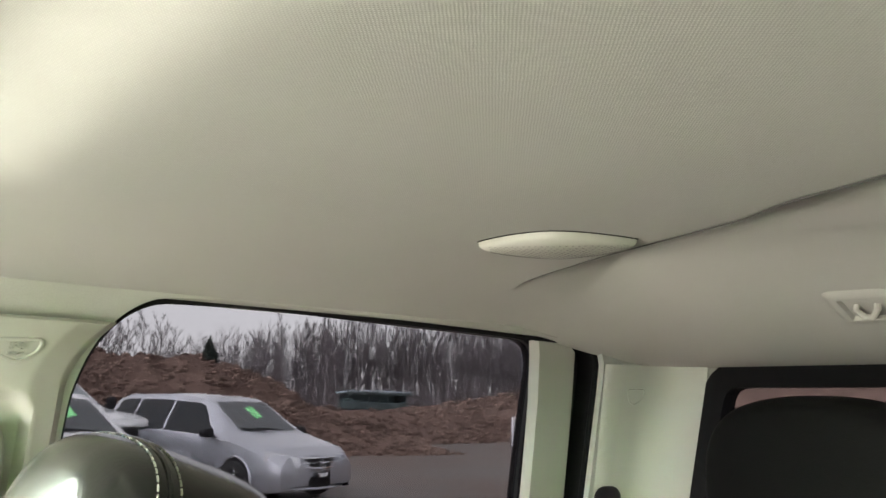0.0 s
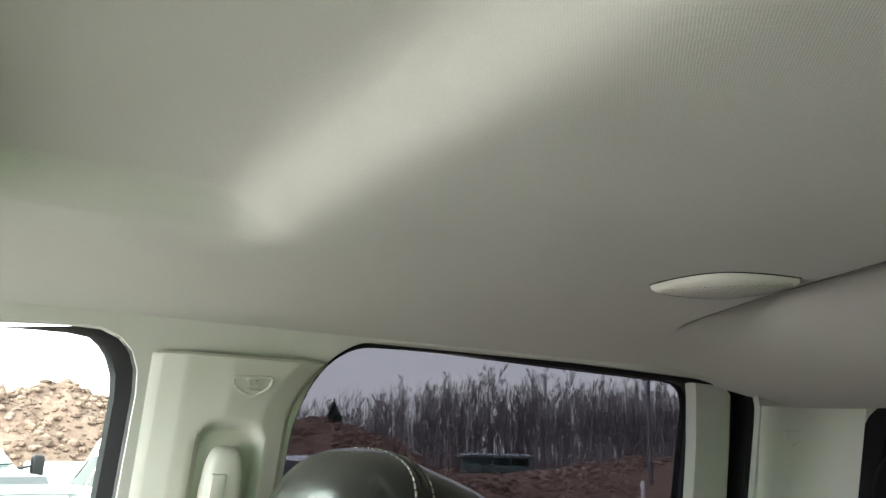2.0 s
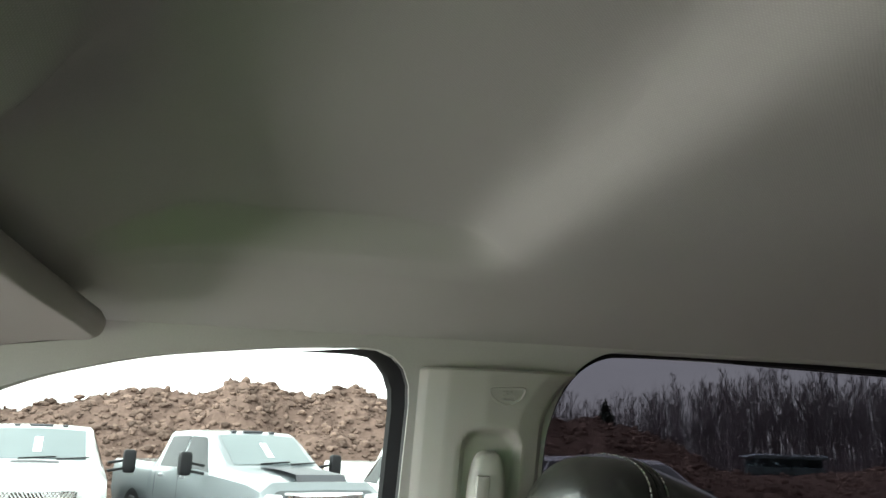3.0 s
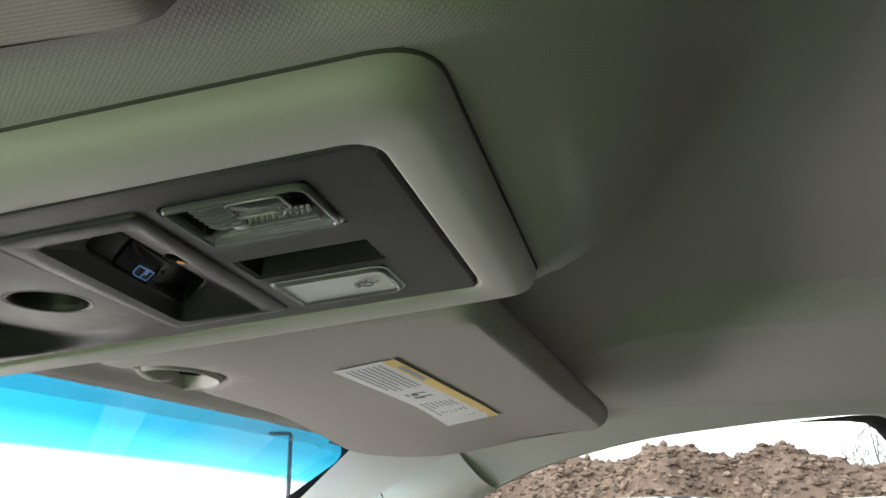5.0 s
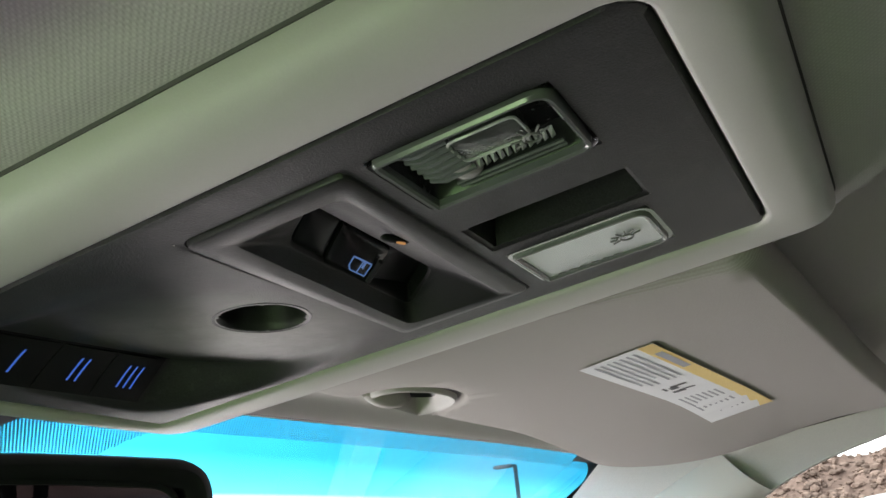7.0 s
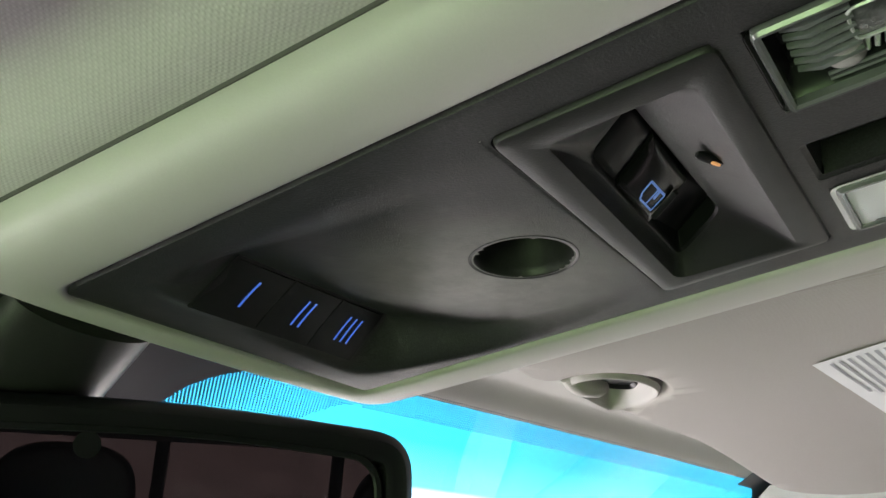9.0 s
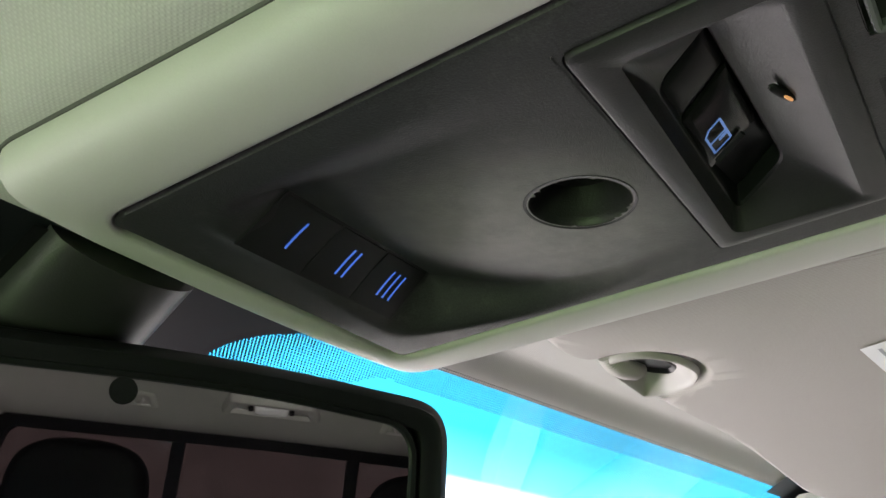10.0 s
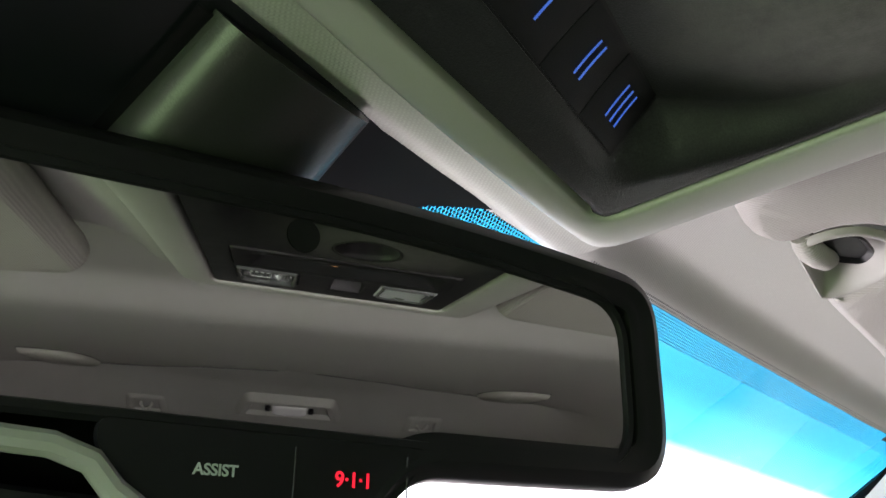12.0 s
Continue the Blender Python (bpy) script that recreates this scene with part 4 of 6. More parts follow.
CUTS = ((-0.0665, 0.0685, 0.0885, 0.1510), (-0.0650, -0.0240, 0.0250, 0.0815), (0.0285, 0.0655, 0.0275, 0.0815), (-0.004, 0.021, 0.024, 0.083))
HOLE_C, HOLE_R = (0.0085, 0.1790), 0.0175


def button_edge(x):
    """The deep and the shallow edge of the button face: (y, depth) twice."""
    k = x / 0.0465
    return (0.2655 + 0.0050 * k, 0.0146 + 0.0044 * k), (0.2860 + 0.0030 * k, 0.0012 + 0.0024 * k)


def scoop(x, y):
    """Depth of the bowl that runs down to the buttons, with a steep bowed wall at one side."""
    (yd, dd), (ys_, ds) = button_edge(max(-0.055, min(0.052, x)))
    wall_x = 0.0655 + 0.0135 * math.sin(math.pi * min(1.0, max(0.0, (0.292 - y) / 0.135)))
    if y <= yd:
        run = max(0.0, (y - 0.150) / (yd - 0.150))
        d = dd * (0.25 * run + 0.75 * run ** 2.1)
    elif y <= ys_:
        d = dd + (ds - dd) * (y - yd) / (ys_ - yd)
    else:
        d = ds * max(0.0, 1 - (y - ys_) / 0.006)
    foot = wall_x - 0.0125 - 0.010 * step(0.235, 0.272, y)
    side_ = step(-0.0685, -0.0490, x) * (1 - step(foot, wall_x, x))
    return d * side_


def axis_points(a, b, step_, extra):
    n = round((b - a) / step_)
    pts = [a + (b - a) * i / n for i in range(n + 1)]
    for e in extra:
        k = min(range(len(pts)), key=lambda i: abs(pts[i] - e))
        pts[k] = e
    return pts


xs = axis_points(PX0, PX1, 0.0016, [c for q in CUTS for c in q[:2]])
ys = axis_points(PY0, PY1, 0.0016, [c for q in CUTS for c in q[2:]])
bm = fab()
grid = {}
for i, x in enumerate(xs):
    for j, y in enumerate(ys):
        px, py = x, y
        cx, cy = max(PX0 + 0.009, min(PX1 - 0.009, px)), max(PY0 + 0.009, min(PY1 - 0.009, py))
        q = Vector((px - cx, py - cy))
        if q.x and q.y and q.length > 0.009:
            q = q.normalized() * 0.009
            px, py = cx + q.x, cy + q.y
        r = math.hypot(px - HOLE_C[0], py - HOLE_C[1])
        if abs(r - HOLE_R) < 0.0010:
            k = HOLE_R / r
            px, py = HOLE_C[0] + (px - HOLE_C[0]) * k, HOLE_C[1] + (py - HOLE_C[1]) * k
        edge = min(px - PX0, PX1 - px, py - PY0, PY1 - py)
        grid[i, j] = bm.verts.new(con(px, py, scoop(px, py) + 0.0008 * (1 - step(0.0, 0.0025, edge)) + 0.003 * (edge <= 1e-6)))
for i in range(len(xs) - 1):
    for j in range(len(ys) - 1):
        mx_, my_ = (xs[i] + xs[i + 1]) / 2, (ys[j] + ys[j + 1]) / 2
        if any(a < mx_ < b and c < my_ < d for a, b, c, d in CUTS):
            continue
        quad = [grid[i, j], grid[i, j + 1], grid[i + 1, j + 1], grid[i + 1, j]]
        if all(math.hypot(v.co.x - HOLE_C[0], v.co.y - HOLE_C[1]) < HOLE_R + 1e-5 for v in quad):
            continue
        bm.faces.new(quad)
bmesh.ops.recalc_face_normals(bm, faces=bm.faces[:])
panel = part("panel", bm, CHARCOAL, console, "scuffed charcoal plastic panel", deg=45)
# finger hole
bm = fab()
circ = [(math.cos(k * math.tau / 40), math.sin(k * math.tau / 40)) for k in range(40)]
cup = []
for r, h in ((1.13, 0.0004), (1.10, -0.0002), (1.04, -0.0001), (1.00, 0.0006), (0.97, 0.004), (0.94, 0.010), (0.86, 0.0145), (0.6, 0.0155)):
    cup.append([con(HOLE_C[0] + HOLE_R * r * c, HOLE_C[1] + HOLE_R * r * s, h + scoop(HOLE_C[0] + HOLE_R * max(1.0, r) * c, HOLE_C[1] + HOLE_R * max(1.0, r) * s)) for c, s in circ])
rings(bm, cup, cap1=True)
part("finger_hole", bm, PEWTER, panel, "round finger hole", deg=50)


# pocket between the lamps
bm = fab()
o = rounded([(-0.004, 0.024), (0.021, 0.024), (0.021, 0.083), (-0.004, 0.083)], 0.003)
lv = rings(bm, [[con(x, y, 0.0002) for x, y in inset(o, -0.001)], [con(x, y, 0.001) for x, y in inset(o, 0.0015)], [con(x + 0.003, y + 0.001, 0.012) for x, y in inset(o, 0.004)]], cap1=True)
part("pocket", bm, CHARCOAL, panel, "narrow pocket between the lamps")

# switch bezel with its sunken tray and rocker
so = rounded([(-0.0650, 0.0872), (0.0672, 0.0886), (0.0684, 0.1505), (-0.0650, 0.1490)], 0.0045, 5)
si = rounded([(-0.0545, 0.0958), (0.0612, 0.0990), (0.0600, 0.1425), (-0.0540, 0.1375)], [0.006, 0.003, 0.006, 0.003], 5)
WELL = ((-0.0415, 0.1170, 0.0100), (0.0390, 0.1176, 0.0104), (0.0560, 0.1392, 0.0062), (-0.0290, 0.1368, 0.0064))
fr = rounded([p[:2] for p in WELL], [0.003, 0.005, 0.006, 0.006], 5)


def well_h(x, y):
    return 0.0101 - 0.0038 * min(1.0, max(0.0, (y - 0.1172) / 0.021))


bm = fab()
mid = inset(so, 0.0014)
lev = [[con(x, y, 0.004) for x, y in so], [con(x, y, 0.0003) for x, y in so], [con(x, y, -0.0009) for x, y in inset(so, 0.0006)], [con(x, y, -0.0013) for x, y in mid],
       [con(x * 0.5 + sx * 0.5, y * 0.5 + sy * 0.5, -0.0014) for (x, y), (sx, sy) in zip(mid, si)],
       [con(x, y, -0.0009) for x, y in si]]
for t in (0.06, 0.14, 0.28, 0.45, 0.62, 0.80, 0.92, 1.0):
    sag = 1.0 - (1.0 - t) ** 1.5
    lev.append([con(x + (fx - x) * t, y + (fy - y) * t, -0.0009 + (well_h(fx, fy) + 0.0009) * sag) for (x, y), (fx, fy) in zip(si, fr)])
rings(bm, lev)
sb = part("switch_tray", bm, PEWTER, console, "grey sunken tray with a rocker switch", deg=32)
bm = fab()
rings(bm, [[con(x, y, 0.0003) for x, y in inset(so, -0.0035)], [con(x, y, 0.0003) for x, y in inset(so, -0.0007)], [con(x, y, 0.0030) for x, y in inset(so, -0.0006)]])
part("tray_seat", bm, CHARCOAL, sb, "charcoal ledge round the tray", deg=30)
bm = fab()
rings(bm, [[con(x, y, well_h(x, y)) for x, y in inset(fr, -0.0003)], [con(x, y, well_h(x, y) + 0.0012) for x, y in inset(fr, 0.0008)], [con(x, y, well_h(x, y) + 0.012) for x, y in inset(fr, 0.0014)]], cap1=True)
part("switch_well", bm, BLACK, sb, "dark well round the rocker", deg=40)
# the rocker: a flank, a proud key with a lit sign, and a flank that dips away
KEY = (Vector((-0.0205, 0.1188, 0.0094)), Vector((0.0100, 0.1196, 0.0092)), Vector((0.0215, 0.1376, 0.0052)), Vector((-0.0080, 0.1366, 0.0056)))


def quad_at(q, u, v):
    return q[0].lerp(q[1], u).lerp(q[3].lerp(q[2], u), v)


def pillow(q, crown, drop, nu=10, nv=10):
    """A softly crowned four-cornered pad with turned-down edges."""
    b = fab()
    top = []
    for j in range(nv + 1):
        row = []
        for i in range(nu + 1):
            u, v = i / nu, j / nv
            p = quad_at(q, u, v)
            e = min(u, 1 - u, v, 1 - v)
            row.append(con(p.x, p.y, p.z - crown * math.sin(math.pi * u) * math.sin(math.pi * v) + 0.0008 * (1 - step(0.0, 0.12, e))))
        top.append(row)
    rings(b, top, close=False)
    rim_ = top[0] + [r[-1] for r in top[1:]] + top[-1][-2::-1] + [r[0] for r in top[-2:0:-1]]
    rings(b, [rim_, [p + Vector((0, 0, drop)) for p in rim_]])
    bmesh.ops.remove_doubles(b, verts=b.verts, dist=1e-6)
    bmesh.ops.recalc_face_normals(b, faces=b.faces[:])
    return b


flank = (Vector((-0.0400, 0.1185, 0.0103)), Vector((-0.0210, 0.1190, 0.0110)), Vector((-0.0086, 0.1366, 0.0074)), Vector((-0.0275, 0.1360, 0.0070)))
part("rocker", pillow(flank, 0.0012, 0.006), BLACK, sb, "satin black rocker flank", deg=60)
dip = (Vector((0.0110, 0.1200, 0.0120)), Vector((0.0375, 0.1190, 0.0170)), Vector((0.0540, 0.1380, 0.0140)), Vector((0.0225, 0.1376, 0.0080)))
part("rocker", pillow(dip, -0.0015, 0.003), BLACK, sb, "satin black rocker flank", deg=60)
key = part("key_cap", pillow(KEY, 0.0012, 0.006), mat("gloss_black_key", (0.008, 0.008, 0.009), 0.25, spec=0.3), sb, "raised black key with a lit sign", deg=60)
bm = fab()
tube(bm, [con(*(quad_at(KEY, 0.90, v).xy), quad_at(KEY, 0.90, v).z - 0.0016) for v in (0.22, 0.5, 0.80)], 0.0011, 6)
part("key_ridge", bm, SOFT_BLACK, key, "raised finger ridge")
bm = fab()


def sign_pt(a, b_):
    """a and b run along the key, in metres from the sign's middle."""
    u, v = 0.60 + a / 0.0300, 0.60 + b_ / 0.0200
    p = quad_at(KEY, u, v)
    return con(p.x, p.y, p.z - 0.0012 * math.sin(math.pi * u) * math.sin(math.pi * v) - 0.0003)


def bar(bm, a, b, w):
    a, b = Vector(a), Vector(b)
    d = (b - a).normalized()
    q = Vector((-d.y, d.x)) * w / 2
    bm.faces.new([bm.verts.new(sign_pt(*p)) for p in (a - q, b - q, b + q, a + q)])


# the sign shows a door: frame, window and a solid lower half
for a, b in (((-0.0060, -0.0036), (0.0060, -0.0036)), ((0.0060, -0.0036), (0.0060, 0.0036)), ((0.0060, 0.0036), (-0.0040, 0.0036)), ((-0.0040, 0.0036), (-0.0060, 0.0014)), ((-0.0060, 0.0014), (-0.0060, -0.0036)), ((0.0004, -0.0036), (0.0004, 0.0036))):
    bar(bm, a, b, 0.0009)
bar(bm, (0.0010, -0.0018), (0.0026, -0.0018), 0.0036)
part("door_sign", bm, ICE_LED, sb, "pale blue lit door sign", smooth=False)
# amber night light half sunk in the back slope of the tray
bm = fab()
blob(bm, (0.0125, 0.0034, 0.0022), con(-0.0060, 0.1075, 0.0052), 2.5, 16, 8, pose(0, 0, 0, -30, 0, -22))
part("amber_light", bm, BLACK, sb, "dark night light window")
bm = fab()
blob(bm, (0.0042, 0.0011, 0.0010), con(-0.0040, 0.1064, 0.0040), 2.5, 12, 8, pose(0, 0, 0, -30, 0, -22))
part("night_light", bm, AMBER_LED, sb, "tiny amber night light")

# three numbered buttons on a slanted face


def btn(x, t, lift=0.0):
    """t runs from the deep edge (0) to the front edge (1) of the slanted face."""
    (yd, dd), (yf, df) = button_edge(x)
    base = con(x, yd + (yf - yd) * t, dd + (df - dd) * t)
    return base + Vector((0, -0.55, -0.83)) * (lift - 0.0010 * (1 - (2 * t - 1) ** 2) + 0.0006)


bm = fab()
outl = [(-0.0485, -0.03), (0.0475, -0.03), (0.0475, 1.03), (-0.0485, 1.03)]
rings(bm, [[btn(x, t, 0.0) for x, t in outl], [btn(x, t, -0.004) for x, t in outl]], cap0=True)
part("button_well", bm, BLACK, panel, "black surround of the buttons", smooth=False)
for k, (x0, x1) in enumerate(((-0.0472, -0.0152), (-0.0144, 0.0162), (0.0170, 0.0462))):
    bm = fab()
    nx, nt_ = 6, 8
    top = [[btn(x0 + (x1 - x0) * i / nx, 0.02 + 0.98 * j / nt_, 0.0012 - 0.0004 * (i in (0, nx)) - 0.0004 * (j in (0, nt_))) for i in range(nx + 1)] for j in range(nt_ + 1)]
    rings(bm, top, close=False)
    skirt = [top[0][i] for i in range(nx + 1)] + [top[j][nx] for j in range(1, nt_ + 1)] + [top[nt_][i] for i in range(nx - 1, -1, -1)] + [top[j][0] for j in range(nt_ - 1, 0, -1)]
    rings(bm, [skirt, [p + Vector((0, 0.6, 0.8)) * 0.003 for p in skirt]])
    bmesh.ops.remove_doubles(bm, verts=bm.verts, dist=1e-6)
    bmesh.ops.recalc_face_normals(bm, faces=bm.faces[:])
    b_ = part("button", bm, SOFT_BLACK, console, "soft black button with blue bars", deg=60)
    xm = (x0 + x1) / 2 + 0.001
    for q in range(k + 1):
        bm = fab()
        xc = xm + (q - k / 2) * 0.0042
        rings(bm, [[btn(xc - 0.0006, t, 0.0016), btn(xc + 0.0006, t, 0.0016)] for t in (0.24, 0.34, 0.44, 0.54, 0.64, 0.74)], close=False)
        part("bar", bm, BLUE_LED, b_, "blue lit bar", smooth=False)


FROSTED = mat("frosted_lens_edge", (0.13, 0.138, 0.136), 0.16, stain=0.25, stain_scale=90, coat=0.3)
PRISM = mat("bright_prism", (0.55, 0.57, 0.55), 0.12, stain=0.3, stain_scale=200, coat=0.5)
SMOKE = mat("smoky_reflector", (0.030, 0.032, 0.033), 0.25, spec=0.6, stain=0.5, stain_scale=90)
# white base painted for the windscreen's reflection in the second map lamp
REFLECTED_WHITE = mat("painted_lens_reflection", (0.80, 0.80, 0.83), 0.35, stain=0.18, stain_scale=45)
RIB = mat("smoky_rib", (0.16, 0.17, 0.17), 0.18, spec=0.6, stain=0.4, stain_scale=120)


def lamp(x0, x1, y0, y1, ridged):
    """A map lamp: a frosted bevelled edge round a clear window, with its optics behind it."""
    o = rounded([(x0, y0), (x1, y0), (x1, y1), (x0, y1)], [0.007, 0.006, 0.003, 0.003], 5)
    b = fab()
    rings(b, [[con(x, y, h) for x, y in inset(o, i)] for i, h in (((-0.0012, -0.0002), (0.0002, 0.0016), (0.0010, 0.0060), (0.003, 0.0115)) if ridged else ((-0.0012, -0.0002), (0.0002, 0.0), (0.0010, -0.0004), (0.003, -0.0006)))], cap1=True)
    root = part("map_lamp", b, SMOKE if ridged else REFLECTED_WHITE, console, "map lamp with a clear moulded lens" if ridged else "map lamp with its bright reflection painted as a white base")
    b = fab()
    rings(b, [[con(x, y, h) for x, y in inset(o, i)] for i, h in ((0.0004, 0.0020), (0.0004, -0.0008), (0.0010, -0.0018), (0.0019, -0.0018), (0.0027, -0.0011), (0.0029, 0.0010))])
    part("lens_edge", b, FROSTED, root, "frosted lens edge", deg=30)
    b = fab()
    rings(b, [[con(x, y, h) for x, y in inset(o, i)] for i, h in ((0.0027, -0.0011), (0.0029, -0.0013))], cap1=True)
    part("lens", b, CLEAR, root, "clear moulded lens", smooth=False)
    if ridged:
        # long ribs beside the bulb
        for k in range(6):
            b = fab()
            xx = x0 + 0.0072 + 0.0037 * k
            tube(b, [con(xx, y1 - 0.0062, 0.0022), con(xx, y1 - 0.0115, 0.0008), con(xx, y1 - 0.0215, 0.0012)], [0.0009, 0.0013, 0.0010], 6)
            part("rib", b, RIB, root)
        # teeth of the prism row
        for k in range(13):
            b = fab()
            yy = y0 + 0.0085 + 0.0023 * k
            c = [con(x1 - 0.0150, yy, 0.0030), con(x1 - 0.0150, yy + 0.0016, 0.0030), con(x1 - 0.0105, yy + 0.0022, 0.0022), con(x1 - 0.0105, yy + 0.0006, 0.0022)]
            tip = con(x1 - 0.0128, yy + 0.0011, 0.0002)
            vs = [b.verts.new(p) for p in c] + [b.verts.new(tip)]
            for q in range(4):
                b.faces.new((vs[q], vs[(q + 1) % 4], vs[4]))
            part("prism", b, PRISM, root, smooth=False)
        # raised block with a rounded outline
        blk = rounded([(x0 + 0.0085, y0 + 0.0135), (x0 + 0.0215, y0 + 0.0135), (x0 + 0.0215, y0 + 0.0345), (x0 + 0.0085, y0 + 0.0345)], 0.0025, 4)
        b = fab()
        rings(b, [[con(x, y, h) for x, y in inset(blk, i)] for i, h in ((0.0, 0.0050), (0.0003, 0.0012), (0.0012, 0.0008))], cap1=True)
        part("optic_block", b, mat("rippled_optic", (0.07, 0.075, 0.072), 0.2, stain=0.6, stain_scale=160, bump=0.8, bump_scale=450), root, "rippled raised optic", deg=30)
        b = fab()
        tube(b, [con(x, y, 0.0009) for x, y in blk], 0.0005, 5, close=True)
        part("optic_outline", b, PRISM, root)
        b = fab()
        for dx in (0.0075, 0.0050):
            tube(b, [con(x1 - dx, y0 + 0.008, 0.0014), con(x1 - dx, y1 - 0.012, 0.0014)], 0.0006, 5)
        part("light_guide", b, RIB, root)
        b = fab()
        blob(b, (0.0120, 0.0105, 0.0080), con(x1 - 0.0115, y1 - 0.0170, 0.0040), 2.2, 18, 12)
        part("bulb_dome", b, mat("bulb_plastic", (0.42, 0.38, 0.39), 0.15, stain=0.3, stain_scale=150), root, "round bulb dome")
    else:
        for k in range(6):
            b = fab()
            box(b, (0.0010, 0.0032, 0.0006), con(x1 - 0.0052, y1 - 0.0090 - 0.0046 * k, -0.0016), 0.0002, 1)
            part("slot", b, INK_DARK, root, "small dark slot")
        b = fab()
        blob(b, (0.0100, 0.0090, 0.0030), con((x0 + x1) / 2 + 0.003, y1 - 0.0150, 0.0020), 2.2, 18, 10)
        part("bulb_dome", b, mat("pale_bulb_plastic", (0.75, 0.72, 0.74), 0.2), root, "round bulb dome")
    cx, cy = (x0 + x1) / 2 - 0.001, y0 + 0.0125
    mark = mat("moulded_mark", (0.16, 0.165, 0.165), 0.4)
    for k in range(7):
        b = fab()
        a = math.pi * (k / 6) + 1.2
        tube(b, [con(cx + 0.0032 * math.cos(a), cy + 0.0032 * math.sin(a), -0.0018), con(cx + 0.0062 * math.cos(a), cy + 0.0062 * math.sin(a), -0.0018)], 0.00035, 5)
        part("sign_ray", b, mark, root)
    b = fab()
    tube(b, [con(cx + 0.0024 * math.cos(k * math.tau / 12), cy + 0.0024 * math.sin(k * math.tau / 12), -0.0018) for k in range(12)], 0.0004, 5, close=True)
    part("lamp_sign", b, mark, root, "moulded lamp sign")


lamp(-0.0642, -0.0248, 0.0258, 0.0807, True)
lamp(0.0293, 0.0647, 0.0283, 0.0807, False)


# ---------------------------------------------------------------- sun visors
def visor_z(x, y):
    x = abs(x)
    return 1.797 - 0.047 * x - 0.020 * step(0.38, 0.62, x) * step(0.0, 0.16, y) - 0.004 * step(0.1, 0.25, y)


def visor(s):
    root = thing("sun_visor", "pale grey cloth sun visor folded up, with a warning label" if s > 0 else "pale grey cloth sun visor folded up over the driver", "sun visor")
    bite = [(0.2735, 0.264), (0.2725, 0.250), (0.262, 0.230), (0.243, 0.218), (0.218, 0.2195), (0.200, 0.232), (0.197, 0.246), (0.202, 0.257)]
    o = rounded([(0.118, 0.005), (0.42, -0.018), (0.598, -0.036), (0.622, 0.10), (0.614, 0.188), (0.580, 0.226), (0.555, 0.241), (0.42, 0.2535), (0.30, 0.2645)] + bite + [(0.198, 0.270), (0.184, 0.277), (0.155, 0.276), (0.120, 0.25)],
                [0.02, 0.1, 0.035, 0.05, 0.03, 0.01, 0.02, 0.05, 0.03] + [0.006, 0.012, 0.02, 0.02, 0.02, 0.02, 0.012, 0.008] + [0.010, 0.012, 0.02, 0.02], 6)
    if s < 0:
        o = [(-x, y) for x, y in reversed(o)]
    b = fab()
    prof = ((0.014, 0.027), (0.005, 0.024), (0.0006, 0.0170), (0.0, 0.0120), (0.0012, 0.0070), (0.0034, 0.0032), (0.0065, 0.0006), (0.0095, -0.0012))
    rings(b, [[Vector((x, y, visor_z(x, y) + h)) for x, y in inset(o, i)] for i, h in prof], cap0=True)
    sheet(b, inset(o, 0.0095), lambda x, y: Vector((x, y, visor_z(x, y) - 0.0012)), 0.024)
    bmesh.ops.remove_doubles(b, verts=b.verts, dist=1e-5)
    bmesh.ops.recalc_face_normals(b, faces=b.faces[:])
    part("panel", b, VISOR_CLOTH, root, deg=60)
    root.location.x = -0.046 if s < 0 else 0.0
    # moulded finger opening in the front edge, with its hook
    zz = lambda p, h: Vector((s * p[0], p[1], visor_z(*p) - 0.0012 + h))
    cup = rounded([(0.2715, 0.2625)] + bite[1:-1] + [(0.2035, 0.260)], [0.004, 0.012, 0.02, 0.02, 0.02, 0.02, 0.012, 0.004], 6)
    cm = Vector((0.240, 0.246))
    b = fab()
    lv = []
    for k, h in ((1.07, 0.0022), (1.05, 0.0), (1.0, -0.0010), (0.955, -0.0004), (0.90, 0.0020), (0.84, 0.0052), (0.72, 0.0100), (0.55, 0.0135), (0.30, 0.0150)):
        lv.append([zz((cm.x + (x - cm.x) * k, min(0.2635, cm.y + (y - cm.y) * k)), h) for x, y in cup])
    rings(b, lv, cap1=True)
    bmesh.ops.recalc_face_normals(b, faces=b.faces[:])
    part("hook_surround", b, VISOR_PLASTIC, root, "moulded plastic finger opening", deg=60)
    # black patch laid into the dish as the shade under the hook
    b = fab()
    gap = [(0.2075, 0.2520), (0.2065, 0.2400), (0.2180, 0.2310), (0.2400, 0.2290), (0.2500, 0.2370), (0.2380, 0.2490), (0.2200, 0.2540)]
    rings(b, [[zz(p, h) for p in inset(rounded(gap, 0.006, 5), i)] for i, h in ((0.0, 0.0052), (0.0008, 0.0042), (0.003, 0.0065))], cap1=True)
    part("opening", b, BLACK, root, "black patch painted for the shade inside the finger opening")
    b = fab()
    tube(b, [zz((0.1990, 0.2560), 0.0050), zz((0.2055, 0.2555), 0.0030), zz((0.2130, 0.2545), 0.0020), zz((0.2210, 0.2530), 0.0022), zz((0.2285, 0.2510), 0.0030), zz((0.2340, 0.2495), 0.0048), zz((0.2360, 0.2490), 0.0060)], [0.0050, 0.0062, 0.0066, 0.0064, 0.0058, 0.0042, 0.0018], 16)
    part("hook", b, VISOR_CLOTH, root, "pale plastic visor hook")
    b = fab()
